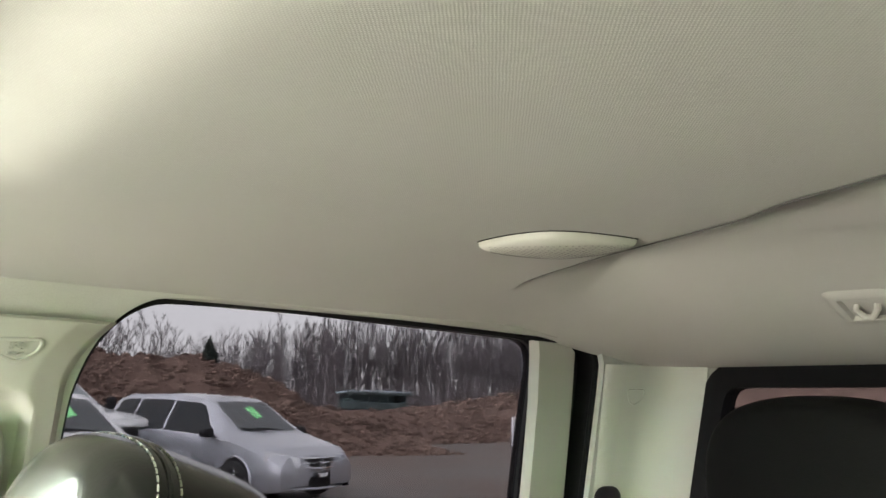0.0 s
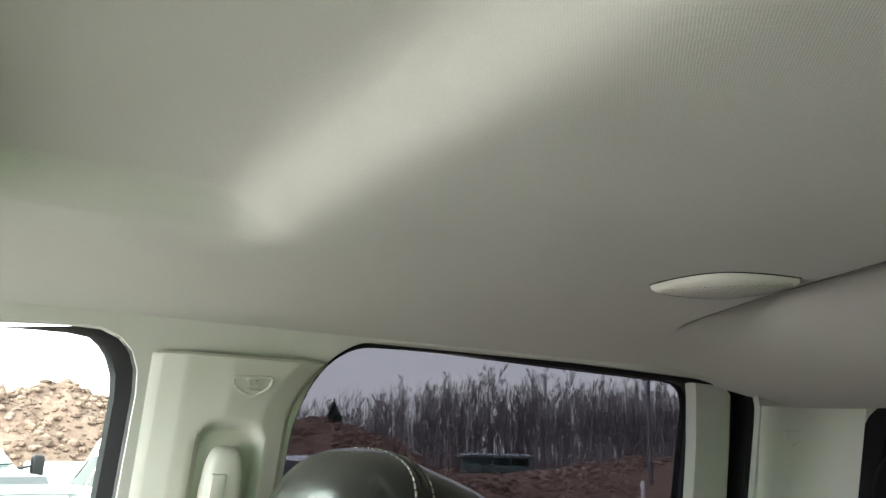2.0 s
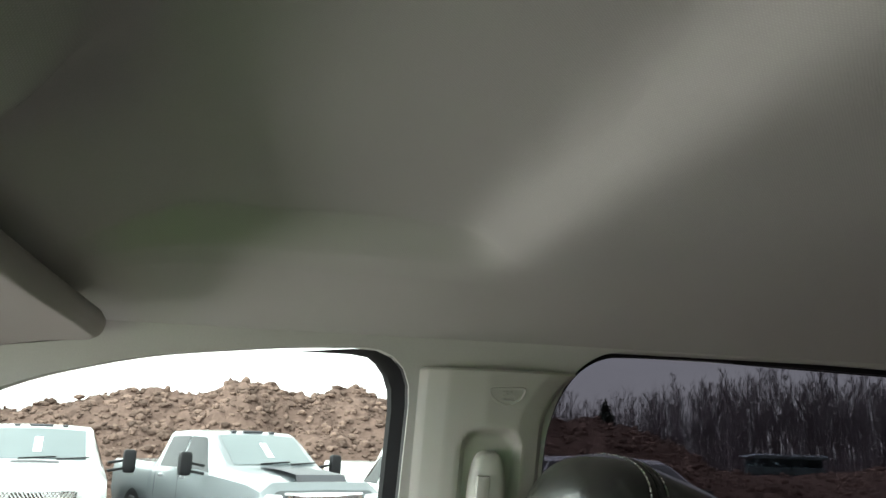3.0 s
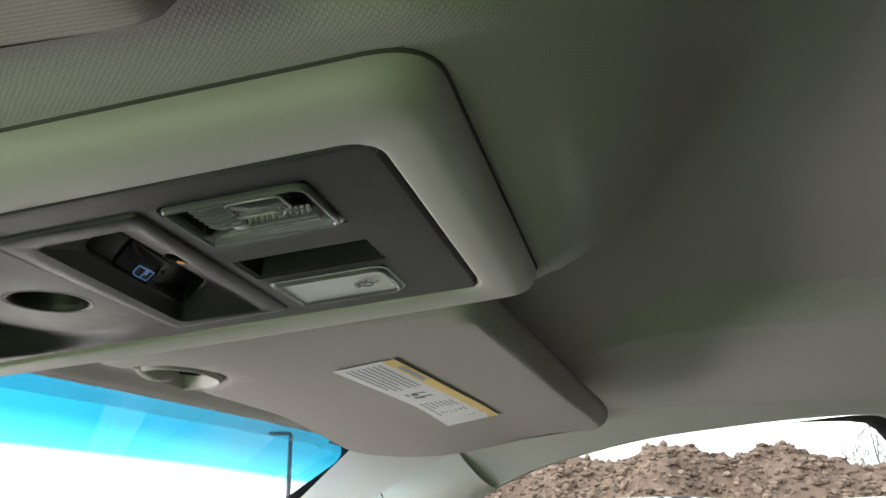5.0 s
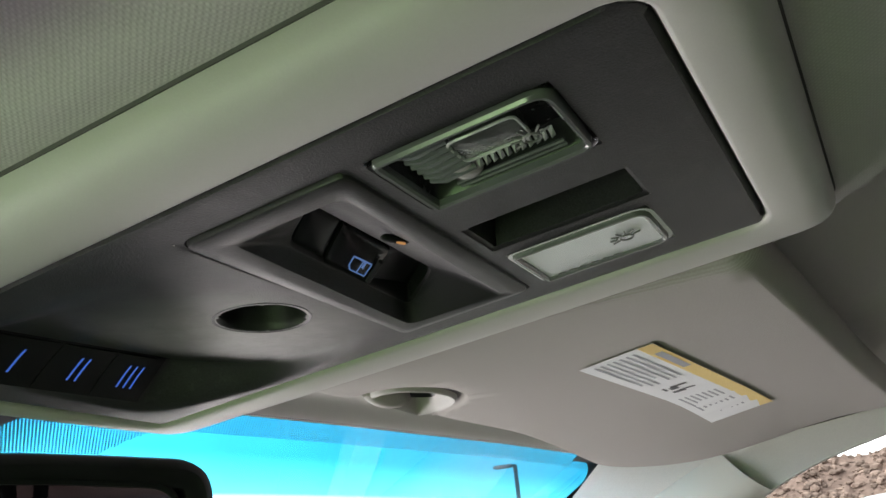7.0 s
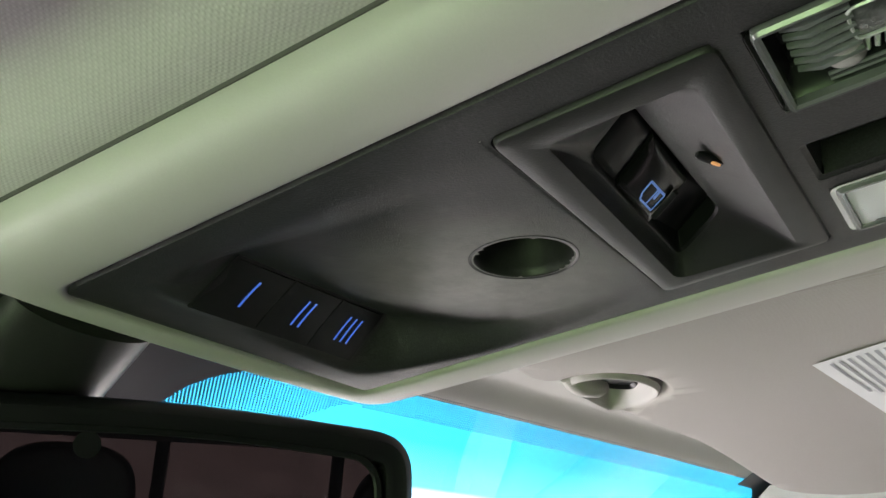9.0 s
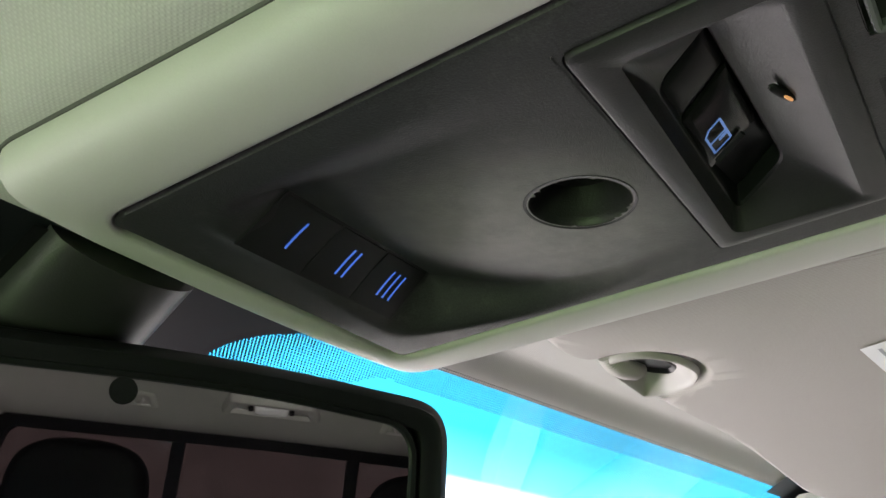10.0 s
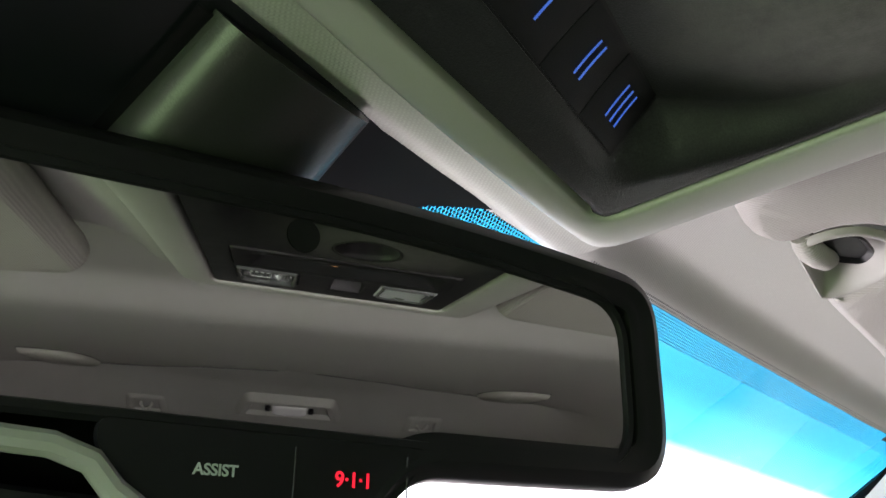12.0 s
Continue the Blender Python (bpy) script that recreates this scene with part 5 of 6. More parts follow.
    tube(b, [Vector((s * 0.60, 0.20, visor_z(0.6, 0.2) + 0.012)), Vector((s * 0.645, 0.235, 1.775)), Vector((s * 0.66, 0.235, 1.79))], 0.007, 8)
    part("pivot_arm", b, TRIM, root, "pivot arm")
    return root


vis_r, vis_l = visor(1), visor(-1)

# warning label on the visor
label = thing("warning_label", "white paper airbag warning label with a yellow heading strip", "label")
LO, LX, LY = Vector((0.215, 0.080)), Vector((0.238, -0.024)), Vector((0.029, 0.054))


def lab(a, b, h=0.0):
    p = LO + LX * a + LY * b
    return Vector((p.x, p.y, visor_z(*p) - 0.0026 - h))


def lab_quad(bm, a0, a1, b0, b1, h, n=10):
    rings(bm, [[lab(a0 + (a1 - a0) * i / n, b, h) for i in range(n + 1)] for b in (b0, b1)], close=False)


bm = fab()
lab_quad(bm, 0, 1, 0, 1, 0.0)
part("sheet", bm, PAPER, label, smooth=False)
bm = fab()
lab_quad(bm, 0, 1, 0, 0.20, 0.0003)
part("heading_strip", bm, YELLOW, label, "yellow heading strip", smooth=False)
rng = random.Random(5)
for k in range(7):
    b0 = 0.30 + 0.088 * k
    for a0, a1 in ((0.03, 0.30 + 0.08 * rng.random()), (0.62, 0.80 + 0.16 * rng.random())):
        bm = fab()
        lab_quad(bm, a0, a1, b0, b0 + 0.036, 0.0004, 3)
        part("text_line", bm, INK, label, "grey line of small print", smooth=False)
bm = fab()
lab_quad(bm, 0.08, 0.28, 0.05, 0.15, 0.0005, 3)
part("heading_line", bm, INK, label, "grey heading line", smooth=False)
bm = fab()
for a0, a1, b0, b1 in ((0.44, 0.455, 0.42, 0.66), (0.455, 0.485, 0.58, 0.70), (0.50, 0.515, 0.40, 0.62), (0.505, 0.53, 0.56, 0.74), (0.44, 0.48, 0.74, 0.78)):
    lab_quad(bm, a0, a1, b0, b1, 0.0004, 2)
part("pictogram", bm, INK_DARK, label, "dark seat pictogram", smooth=False)


# ---------------------------------------------------------------- roof fittings at the back
def roof_lamp(s):
    """Almond-shaped speaker and lamp grille in the headliner."""
    root = thing("roof_grille", "pale almond-shaped perforated grille let into the headliner", "roof grille", group="roof grilles")
    a, e = Vector((s * 0.418, -0.766)), Vector((s * 0.312, -0.853))
    c, d = (a + e) / 2, (e - a)
    L = d.length / 2
    d.normalize()
    q = Vector((-d.y, d.x))
    b = fab()
    loops = []
    for k, h in ((1.0, 0.002), (0.985, -0.0045), (0.92, -0.0080), (0.7, -0.0115), (0.4, -0.0135), (0.1, -0.014)):
        lp = []
        for i in range(40):
            t = i / 40 * math.tau
            ct = math.cos(t)
            half = 0.042 * (1 - abs(ct) ** 1.7)
            p = c + d * (L * ct * k) + q * (half * k * (1 if math.sin(t) >= 0 else -1))
            lp.append((p.x, p.y, roof_z(p.x, p.y) + h))
        loops.append(lp)
    rings(b, loops, cap1=True)
    g = part("grille", b, TRIM, root, deg=60)
    b = fab()
    tube(b, [Vector(p) + Vector((0, 0, -0.002)) for p in loops[0]], 0.0011, 6, close=True)
    part("gap", b, SEAL, root, "dark gap round the grille")
    b = fab()
    for i in range(46):
        for j in range(7):
            u, v = -0.82 + 1.70 * i / 45, -0.8 + 1.6 * (j + 0.5 * (i % 2)) / 7
            if abs(u) > 0.93:
                continue
            half = 0.042 * (1 - abs(u) ** 1.7) * 0.93
            p = c + d * (L * u) + q * (half * v)
            lo, hi = max(abs(u), 0.05), 1.0
            for _ in range(12):
                mid = (lo + hi) / 2
                lo, hi = (mid, hi) if mid * (1 - (abs(u) / mid) ** 1.7) < abs(v) * 0.93 * (1 - abs(u) ** 1.7) else (lo, mid)
            z = roof_z(p.x, p.y) + lerp_table(((0.1, -0.014), (0.4, -0.0135), (0.7, -0.0115), (0.92, -0.0080), (0.985, -0.0045), (1.0, 0.0)), hi) - 0.0009
            b.faces.new([b.verts.new((p.x + 0.0013 * math.cos(w * 1.0472), p.y + 0.0013 * math.sin(w * 1.0472), z)) for w in range(6)])
    tagged(part("perforations", b, mat("perforation_grey", (0.17, 0.17, 0.155), 0.8), g, "fine grey perforations", smooth=False), kind="stuff")


roof_lamp(1), roof_lamp(-1)


def coat_hook(x, nm="coat_hook"):
    root = thing(nm, "pale plastic coat hook in a moulded surround on the back headliner", "coat hook", group="coat hooks")
    y = -1.176
    z = roof_z(x, y)
    turn = pose(x, y, z - 0.001, math.degrees(math.atan((roof_z(x, y + 0.02) - roof_z(x, y - 0.02)) / 0.04)), 0, 0)
    ro = rounded([(-0.038, -0.032), (0.038, -0.032), (0.034, 0.034), (-0.034, 0.034)], 0.012, 5)
    b = fab()
    rings(b, [[turn @ Vector((u, v, h)) for u, v in inset(ro, i)] for i, h in ((-0.006, 0.003), (0.0, -0.001), (0.006, -0.0035), (0.011, -0.0030), (0.015, 0.003), (0.018, 0.008))], cap1=True)
    part("surround", b, HEADLINER, root, "moulded surround with a sunken middle")
    b = fab()
    tube(b, [turn @ Vector(p) for p in ((-0.010, 0.006, 0.008), (-0.011, 0.003, -0.004), (-0.004, -0.004, -0.009), (0.004, -0.004, -0.009), (0.011, 0.003, -0.004), (0.010, 0.006, 0.008))], 0.0036, 8)
    part("hook", b, HEADLINER, root)


coat_hook(-0.275), coat_hook(0.275)
bd = thing("back_dome_lamp", "pale housing with a clear lens over the back window", "lamp")
turn = pose(0, -1.130, roof_z(0, -1.130) - 0.004, 18, 0, 0)
ro = rounded([(-0.105, -0.042), (0.105, -0.042), (0.085, 0.042), (-0.085, 0.042)], 0.014, 5)
bm = fab()
rings(bm, [[turn @ Vector((u, v, h)) for u, v in inset(ro, i)] for i, h in ((-0.002, 0.004), (0.0, -0.006), (0.006, -0.012), (0.016, -0.012), (0.022, -0.004))], cap1=True)
part("housing", bm, HEADLINER, bd)
# the unlit lens gets its bright reflection as a white base colour
bm = fab()
blob(bm, (0.070, 0.026, 0.018), turn @ Vector((0, 0.006, -0.008)), 4.0, 20, 10, pose(0, 0, 0, 40, 0, 0))
part("lens", bm, mat("reflection_white_lens", (0.85, 0.85, 0.86), 0.3, grain=0.02, stain=0.03), bd, "lens painted white for its bright reflection")
for u in (-0.042, 0.042):
    bm = fab()
    box(bm, (0.010, 0.016, 0.008), turn @ Vector((u, 0.006, -0.010)), 0.002, 2, pose(0, 0, 0, 17, 0, 0))
    part("clip", bm, BLACK, bd, "dark end clip")


# ---------------------------------------------------------------- seats
def headrest(name, at, size, lean, label_, material, stitched, parent=None):
    root = thing(name, label_, "headrest", pose(*at))
    b = fab()

    def squash(p):
        k = 1 - 0.10 * max(0.0, p.z / size[2])
        return Vector((p.x * (1 - 0.06 * (p.z / size[2] + 0.5)), p.y * k - 0.10 * (p.x / size[0]) ** 2 * size[1], p.z - 0.018 * (2 * p.x / size[0]) ** 2))

    turn = pose(0, 0, 0, lean, 0, 0)
    power = 4.6 if stitched else 4.0
    blob(b, size, (0, 0, 0), power, 64, 40, turn, squash)
    part("cushion", b, material, root, deg=80)
    if stitched:
        # one seam runs over the cushion, with a row of stitches on each side
        def over(y, a, lift):
            lim = (1 - abs(2 * y / size[1]) ** power) ** (1 / power)
            e_ = 2 / power
            c_, s_ = math.cos(a), math.sin(a)
            p = Vector((size[0] / 2 * lim * math.copysign(abs(c_) ** e_, c_), y, size[2] / 2 * lim * math.copysign(abs(s_) ** e_, s_)))
            return turn @ (squash(p) * lift)

        for off in (-0.0075, 0.0065):
            b = fab()
            run = [over(0.036 + off, -0.9 + 4.94 * k / 900, 1.002) for k in range(901)]
            acc, last, start = 0.0, run[0], run[0]
            for p in run[1:]:
                acc += (p - last).length
                last = p
                if acc > 0.0068:
                    mid = start.lerp(p, 0.70)
                    tube(b, [start, (start + mid) / 2 * 1.003, mid], 0.0007, 5)
                    start, acc = p, 0.0
            tagged(part("stitches", b, STITCH, root, "row of pale stitches"), kind="stuff")
        b = fab()
        tube(b, [over(0.0355, -0.9 + 4.94 * k / 120, 0.999) for k in range(121)], 0.0016, 6)
        part("seam", b, material, root, "sewn seam")
    for s in (-1, 1):
        b = fab()
        tube(b, [(s * 0.07, 0, -size[2] / 2 + 0.02), (s * 0.07, -0.01, -size[2] / 2 - 0.10)], 0.006, 8)
        part("post", b, CHROME, root, "chrome post")
    return root


HEAD = headrest("headrest", (0.430, -0.472, 1.568), (0.262, 0.146, 0.205), 20, "black leather headrest with pale double stitching", LEATHER, True)
copy_thing(HEAD, pose(-0.385, -0.62, 1.50))
headrest("back_headrest", (0.375, -1.255, 1.60), (0.30, 0.10, 0.235), -6, "dark cloth headrest of the back seat", CLOTH_DARK, False)
headrest("back_headrest", (-0.375, -1.255, 1.60), (0.30, 0.10, 0.235), -6, "dark cloth headrest of the back seat", CLOTH_DARK, False)


def seat(x, y, w, top, label_):
    root = thing("front_seat" if y > -1 else "bench_seat", label_, "seat")
    b = fab()
    blob(b, (w, 0.17, top - 0.92), (x, y - 0.02, (top + 0.92) / 2), 6.0, 32, 18, pose(0, 0, 0, -12, 0, 0))
    part("backrest", b, LEATHER if y > -1 else CLOTH_DARK, root)
    b = fab()
    blob(b, (w, 0.52, 0.17), (x, y + 0.30, 0.93), 6.0, 32, 14, pose(0, 0, 0, 6, 0, 0))
    part("cushion", b, LEATHER if y > -1 else CLOTH_DARK, root)
    b = fab()
    box(b, (w * 0.8, 0.45, 0.21), (x, y + 0.28, 0.748), 0.02)
    part("base", b, SEAL, root)


seat(0.385, -0.50, 0.52, 1.47, "black leather front passenger seat")
seat(-0.385, -0.66, 0.52, 1.38, "black leather driver seat")
seat(0.0, -1.20, 1.30, 1.46, "dark cloth back bench seat")


# ---------------------------------------------------------------- outside: ground and soil heaps
bm = fab()
n = 90
ext = 400.0
gv = {}


def ground_z(x, y):
    r = math.hypot(x, y)
    far = step(24, 46, x)
    return -0.10 + 0.05 * noise.noise((x * 0.15, y * 0.15, 0.3)) * min(1.0, r / 6) + far * 0.25 * noise.noise((x * 0.09, y * 0.09, 4.2))


ax_ = [math.copysign(abs(t) ** 2.2 * ext, t) for t in [-1 + 2 * i / n for i in range(n + 1)]]
for i, x in enumerate(ax_):
    for j, y in enumerate(ax_):
        gv[i, j] = bm.verts.new((x, y, ground_z(x, y)))
for i in range(n):
    for j in range(n):
        bm.faces.new((gv[i, j], gv[i + 1, j], gv[i + 1, j + 1], gv[i, j + 1]))
tagged(part("ground", bm, GRAVEL), "damp grey-brown gravel lot with puddles and tracks", "ground", kind="structure")


def heap(name, label_, x0, y0, y1, ridge, depth, seed, nx=60, ny=220, rough=1.0, clods=0):
    """A long heap of tipped soil: its ridge height by y, with gullies, and loose clods lying all over it."""

    def surface(u, y):
        x = x0 - depth / 2 + depth * u
        z = lerp_table(ridge, y) * max(0.0, 1 - abs(2 * u - 1)) ** 0.85
        p = Vector((x, y, seed))
        z += rough * min(1.0, z) * (0.45 * noise.noise(p * 0.45) + 0.24 * noise.noise(p * 1.3) + 0.16 * abs(noise.noise(p * 2.6)) + 0.11 * noise.noise(p * 4.3) + 0.07 * noise.noise(p * 8.7) - 0.05)
        return Vector((x + 0.7 * noise.noise(Vector((y * 0.3, u * 2, seed + 9))), y, z - 0.2))

    b = fab()
    vs = {(i, j): b.verts.new(surface(i / nx, y0 + (y1 - y0) * j / ny)) for i in range(nx + 1) for j in range(ny + 1)}
    for i in range(nx):
        for j in range(ny):
            b.faces.new((vs[i, j], vs[i + 1, j], vs[i + 1, j + 1], vs[i, j + 1]))
    ob = tagged(part(name, b, DIRT, deg=70), label_, "soil heap")
    if clods:
        rg = random.Random(int(seed * 10))
        me_v, me_f = [], []
        ico = bmesh.new()
        bmesh.ops.create_icosphere(ico, subdivisions=1, radius=1.0)
        iv, jf = [v.co.copy() for v in ico.verts], [[v.index for v in f_.verts] for f_ in ico.faces]
        ico.free()
        for k in range(clods):
            c = surface(rg.uniform(0.02, 0.62), rg.uniform(y0, y1))
            r = (0.026 + 0.10 * rg.random() ** 3.2) * max(1.0, x0 / 24) ** 1.5
            sq = (rg.uniform(0.7, 1.3), rg.uniform(0.7, 1.4), rg.uniform(0.5, 0.9))
            n0 = len(me_v)
            for v in iv:
                q = rg.uniform(0.8, 1.2)
                me_v.append((c.x + v.x * r * sq[0] * q, c.y + v.y * r * sq[1] * q, c.z + v.z * r * sq[2] * q + 0.2 * r))
            me_f += [[n0 + i for i in f_] for f_ in jf]
        me = bpy.data.meshes.new("clods")
        me.from_pydata(me_v, [], me_f)
        me.materials.append(CLOD)
        cl = new("clods", me)
        cl.parent = ob
        tagged(cl, "loose clods of soil on the slope", kind="stuff")
    return ob


CLOD = mat("soil_clods", (0.142, 0.096, 0.080), 0.95, grain=0.3, grain_scale=9, stain=0.5, stain_scale=0.9, spec=0.1)
cn, cl_ = CLOD.node_tree.nodes, CLOD.node_tree.links
isl, hsv = cn.new("ShaderNodeNewGeometry"), cn.new("ShaderNodeHueSaturation")
rmap = cn.new("ShaderNodeMapRange")
rmap.inputs["To Min"].default_value, rmap.inputs["To Max"].default_value = 0.58, 1.35
cl_.new(isl.outputs["Random Per Island"], rmap.inputs["Value"])
cl_.new(rmap.outputs[0], hsv.inputs["Value"])
cl_.new(cn["Principled BSDF"].inputs["Base Color"].links[0].from_socket, hsv.inputs["Color"])
cl_.new(hsv.outputs[0], cn["Principled BSDF"].inputs["Base Color"])
heap("soil_heap", "long heap of tipped reddish-brown soil and clods", 27.0, -18.5, 26.0,
     ((-18.5, 0.2), (-17.0, 0.9), (-15.2, 1.75), (-13.4, 2.45), (-11.4, 2.75), (-9.4, 3.0), (-7.6, 2.9), (-5.2, 3.05), (-4.2, 3.55), (-3.4, 3.75), (-2.4, 3.45), (-1.4, 3.25), (-0.2, 3.85), (0.4, 3.8), (1.6, 3.35), (3.5, 3.0), (5.5, 2.75), (8, 1.9), (10, 1.4), (14, 1.1), (20, 0.9), (26, 0.2)), 11.0, 3.7, 110, 560, clods=16000)
heap("soil_heap", "low grassy heap of brown soil before the woods", 44.0, -62.0, -26.5, ((-62, 0.3), (-56, 1.6), (-46, 2.3), (-40, 2.0), (-35, 1.3), (-31, 0.8), (-26.5, 0.1)), 16.0, 11.2, 40, 160, 0.7, clods=5000)
heap("soil_heap", "low strip of churned brown soil at the lot's edge", 33.0, -60.0, -14.0, ((-60, 0.2), (-45, 0.75), (-33, 0.95), (-27, 0.85), (-20, 1.15), (-14, 0.5)), 13.0, 21.2, 40, 200, 1.1, clods=7000)

heap("soil_heap", "long brown heap of soil behind the truck", 0.0, -40.0, 40.0, ((-40, 0.5), (-25, 4.0), (-10, 5.6), (0, 5.2), (8, 5.8), (20, 3.6), (40, 0.4)), 12.0, 31.7, 30, 120)
back_heap = bpy.data.objects[[o.name for o in bpy.data.objects if o.name.startswith("soil_heap")][-1]]
back_heap.matrix_basis = pose(0, -32, 0, 0, 0, -90)
back_heap.data.materials[0] = mat("wet_dark_soil", (0.12, 0.078, 0.064), 0.9, grain=0.4, grain_scale=7, stain=0.6, stain_scale=1.4, bump=1.0, bump_scale=4, spec=0.1, detail=9.0)

# ---------------------------------------------------------------- woods
def branchy(b, base, height, rng, spread=0.34, r0=0.12):
    """A bare tree: tapered trunk, rising limbs and many thin twigs."""
    base = Vector(base)
    lean = Vector((rng.uniform(-0.06, 0.06), rng.uniform(-0.06, 0.06), 1)).normalized()
    pts = [base + lean * (height * t) + Vector((rng.uniform(-0.15, 0.15), rng.uniform(-0.15, 0.15), 0)) * (t > 0) for t in (0, 0.2, 0.4, 0.6, 0.8, 1.0)]
    tube(b, pts, [r0, r0 * 0.8, r0 * 0.62, r0 * 0.42, r0 * 0.24, 0.02], 5, caps=False)

    def at(t):
        k = min(4, int(t * 5))
        return pts[k].lerp(pts[k + 1], t * 5 - k)

    # upright limbs fork twice into ever thinner shoots
    def shoot(p, d, ln, r, depth):
        q1 = p + d * (ln * 0.5) + Vector((rng.uniform(-1, 1), rng.uniform(-1, 1), 0)) * ln * 0.05
        d2 = (d + Vector((rng.uniform(-0.15, 0.15), rng.uniform(-0.15, 0.15), 0.30))).normalized()
        q2 = q1 + d2 * ln * 0.5
        if depth < 2:
            tube(b, [p, q1, q2], [r, r * 0.7, max(0.012, r * 0.3)], 3, caps=False)
        else:
            w = d.cross(Vector((rng.uniform(-1, 1), rng.uniform(-1, 1), 0.3))).normalized() * r
            b.faces.new([b.verts.new(v) for v in (p - w, p + w, q2)])
        if depth < 3:
            for _ in range((5, 4, 4)[depth]):
                t = rng.uniform(0.25, 1.0)
                s_ = p.lerp(q1, t * 2) if t < 0.5 else q1.lerp(q2, t * 2 - 1)
                a = rng.uniform(0, math.tau)
                e = (d2 * 1.1 + Vector((math.cos(a), math.sin(a), 0.35)) * rng.uniform(0.45, 0.95)).normalized()
                shoot(s_, e, ln * rng.uniform(0.38, 0.62), max(0.016, r * 0.55), depth + 1)

    for k in range(11):
        t = 0.22 + 0.74 * k / 10 + rng.uniform(-0.03, 0.03)
        a = rng.uniform(0, math.tau)
        d = Vector((math.cos(a), math.sin(a), rng.uniform(0.9, 2.0))).normalized()
        shoot(at(min(0.98, t)), d, height * spread * (1.2 - t) * rng.uniform(0.7, 1.3), r0 * 0.50 * (1.15 - t), 0)


rng = random.Random(4)
kinds = []
for k in range(7):
    h = rng.uniform(7.2, 9.6)
    e = thing("bare_tree", "leafless grey-brown deciduous tree at the edge of the woods", "tree", pose(0, 0, 0), "woods edge trees")
    b = fab()
    branchy(b, (0, 0, 0), h, rng, r0=rng.uniform(0.085, 0.14))
    part("trunk_and_branches", b, BARK, e, smooth=False)
    kinds.append(e)


def wood_line(y):
    return 62 + 8 * noise.noise((y * 0.05, 1.7, 0))


for k in range(190):
    y = -29.0 - 62.0 * (k + rng.random()) / 190
    x = wood_line(y) + rng.uniform(0, 9)
    tall = 0.62 + 0.34 * step(-30, -42, y) + rng.uniform(-0.12, 0.12)
    m = pose(x, y, -0.2, 0, 0, rng.uniform(0, 360)) @ Matrix.Diagonal((tall, tall, tall, 1))
    src = kinds[k % 7]
    if k < 7:
        src.matrix_basis = m
    else:
        c = copy_thing(src, pose(0, 0, 0))
        c.matrix_basis = m

for k in range(16):
    y = -12.0 - 11.5 * (k + rng.random()) / 16
    c = copy_thing(kinds[k % 7], pose(0, 0, 0))
    tall = rng.uniform(0.72, 0.95)
    c.matrix_basis = pose(rng.uniform(58, 66), y, -0.2, 0, 0, rng.uniform(0, 360)) @ Matrix.Diagonal((tall, tall, tall, 1))

# deep woods behind them, as one mass of stems and brush
b = fab()
for k in range(620):
    y = rng.uniform(-110, -36)
    x = wood_line(y) + rng.uniform(9, 42)
    h = (7.2 + 2.0 * step(-38, -50, y)) * rng.uniform(0.75, 1.1)
    r0 = rng.uniform(0.05, 0.10)
    tube(b, [(x, y, -0.2), (x + rng.uniform(-0.3, 0.3), y + rng.uniform(-0.3, 0.3), h * 0.5), (x + rng.uniform(-0.5, 0.5), y + rng.uniform(-0.5, 0.5), h)], [r0, r0 * 0.7, 0.02], 4, caps=False)
    for q in range(12):
        z = h * rng.uniform(0.25, 0.98)
        a = rng.uniform(0, math.tau)
        ln = rng.uniform(0.8, 2.4)
        s = Vector((x, y, z))
        e = s + Vector((math.cos(a) * ln * 0.6, math.sin(a) * ln * 0.6, ln * rng.uniform(0.4, 1.0)))
        w = Vector((-math.sin(a), math.cos(a), 0)) * 0.028
        b.faces.new([b.verts.new(v) for v in (s - w, s + w, e)])
        f2 = s.lerp(e, 0.45)
        e2 = f2 + Vector((math.cos(a + 1.1) * ln * 0.4, math.sin(a + 1.1) * ln * 0.4, ln * 0.5))
        b.faces.new([b.verts.new(v) for v in (f2 - w, f2 + w, e2)])
tagged(part("deep_woods", b, BRUSH, smooth=False), "dense leafless woods of thin grey stems", "woods", kind="stuff")
b = fab()
for k in range(9000):
    y = rng.uniform(-110, -27)
    x = wood_line(y) + rng.uniform(-3, 14)
    h = rng.uniform(0.8, 4.2)
    a = rng.uniform(0, math.tau)
    s = Vector((x, y, -0.1))
    w = Vector((-math.sin(a), math.cos(a), 0)) * rng.uniform(0.02, 0.05)
    e = s + Vector((rng.uniform(-0.6, 0.6), rng.uniform(-0.6, 0.6), h))
    b.faces.new([b.verts.new(v) for v in (s - w, s + w, e)])
tagged(part("undergrowth", b, BRUSH, smooth=False), "tangled leafless undergrowth along the woods", "undergrowth", kind="stuff")


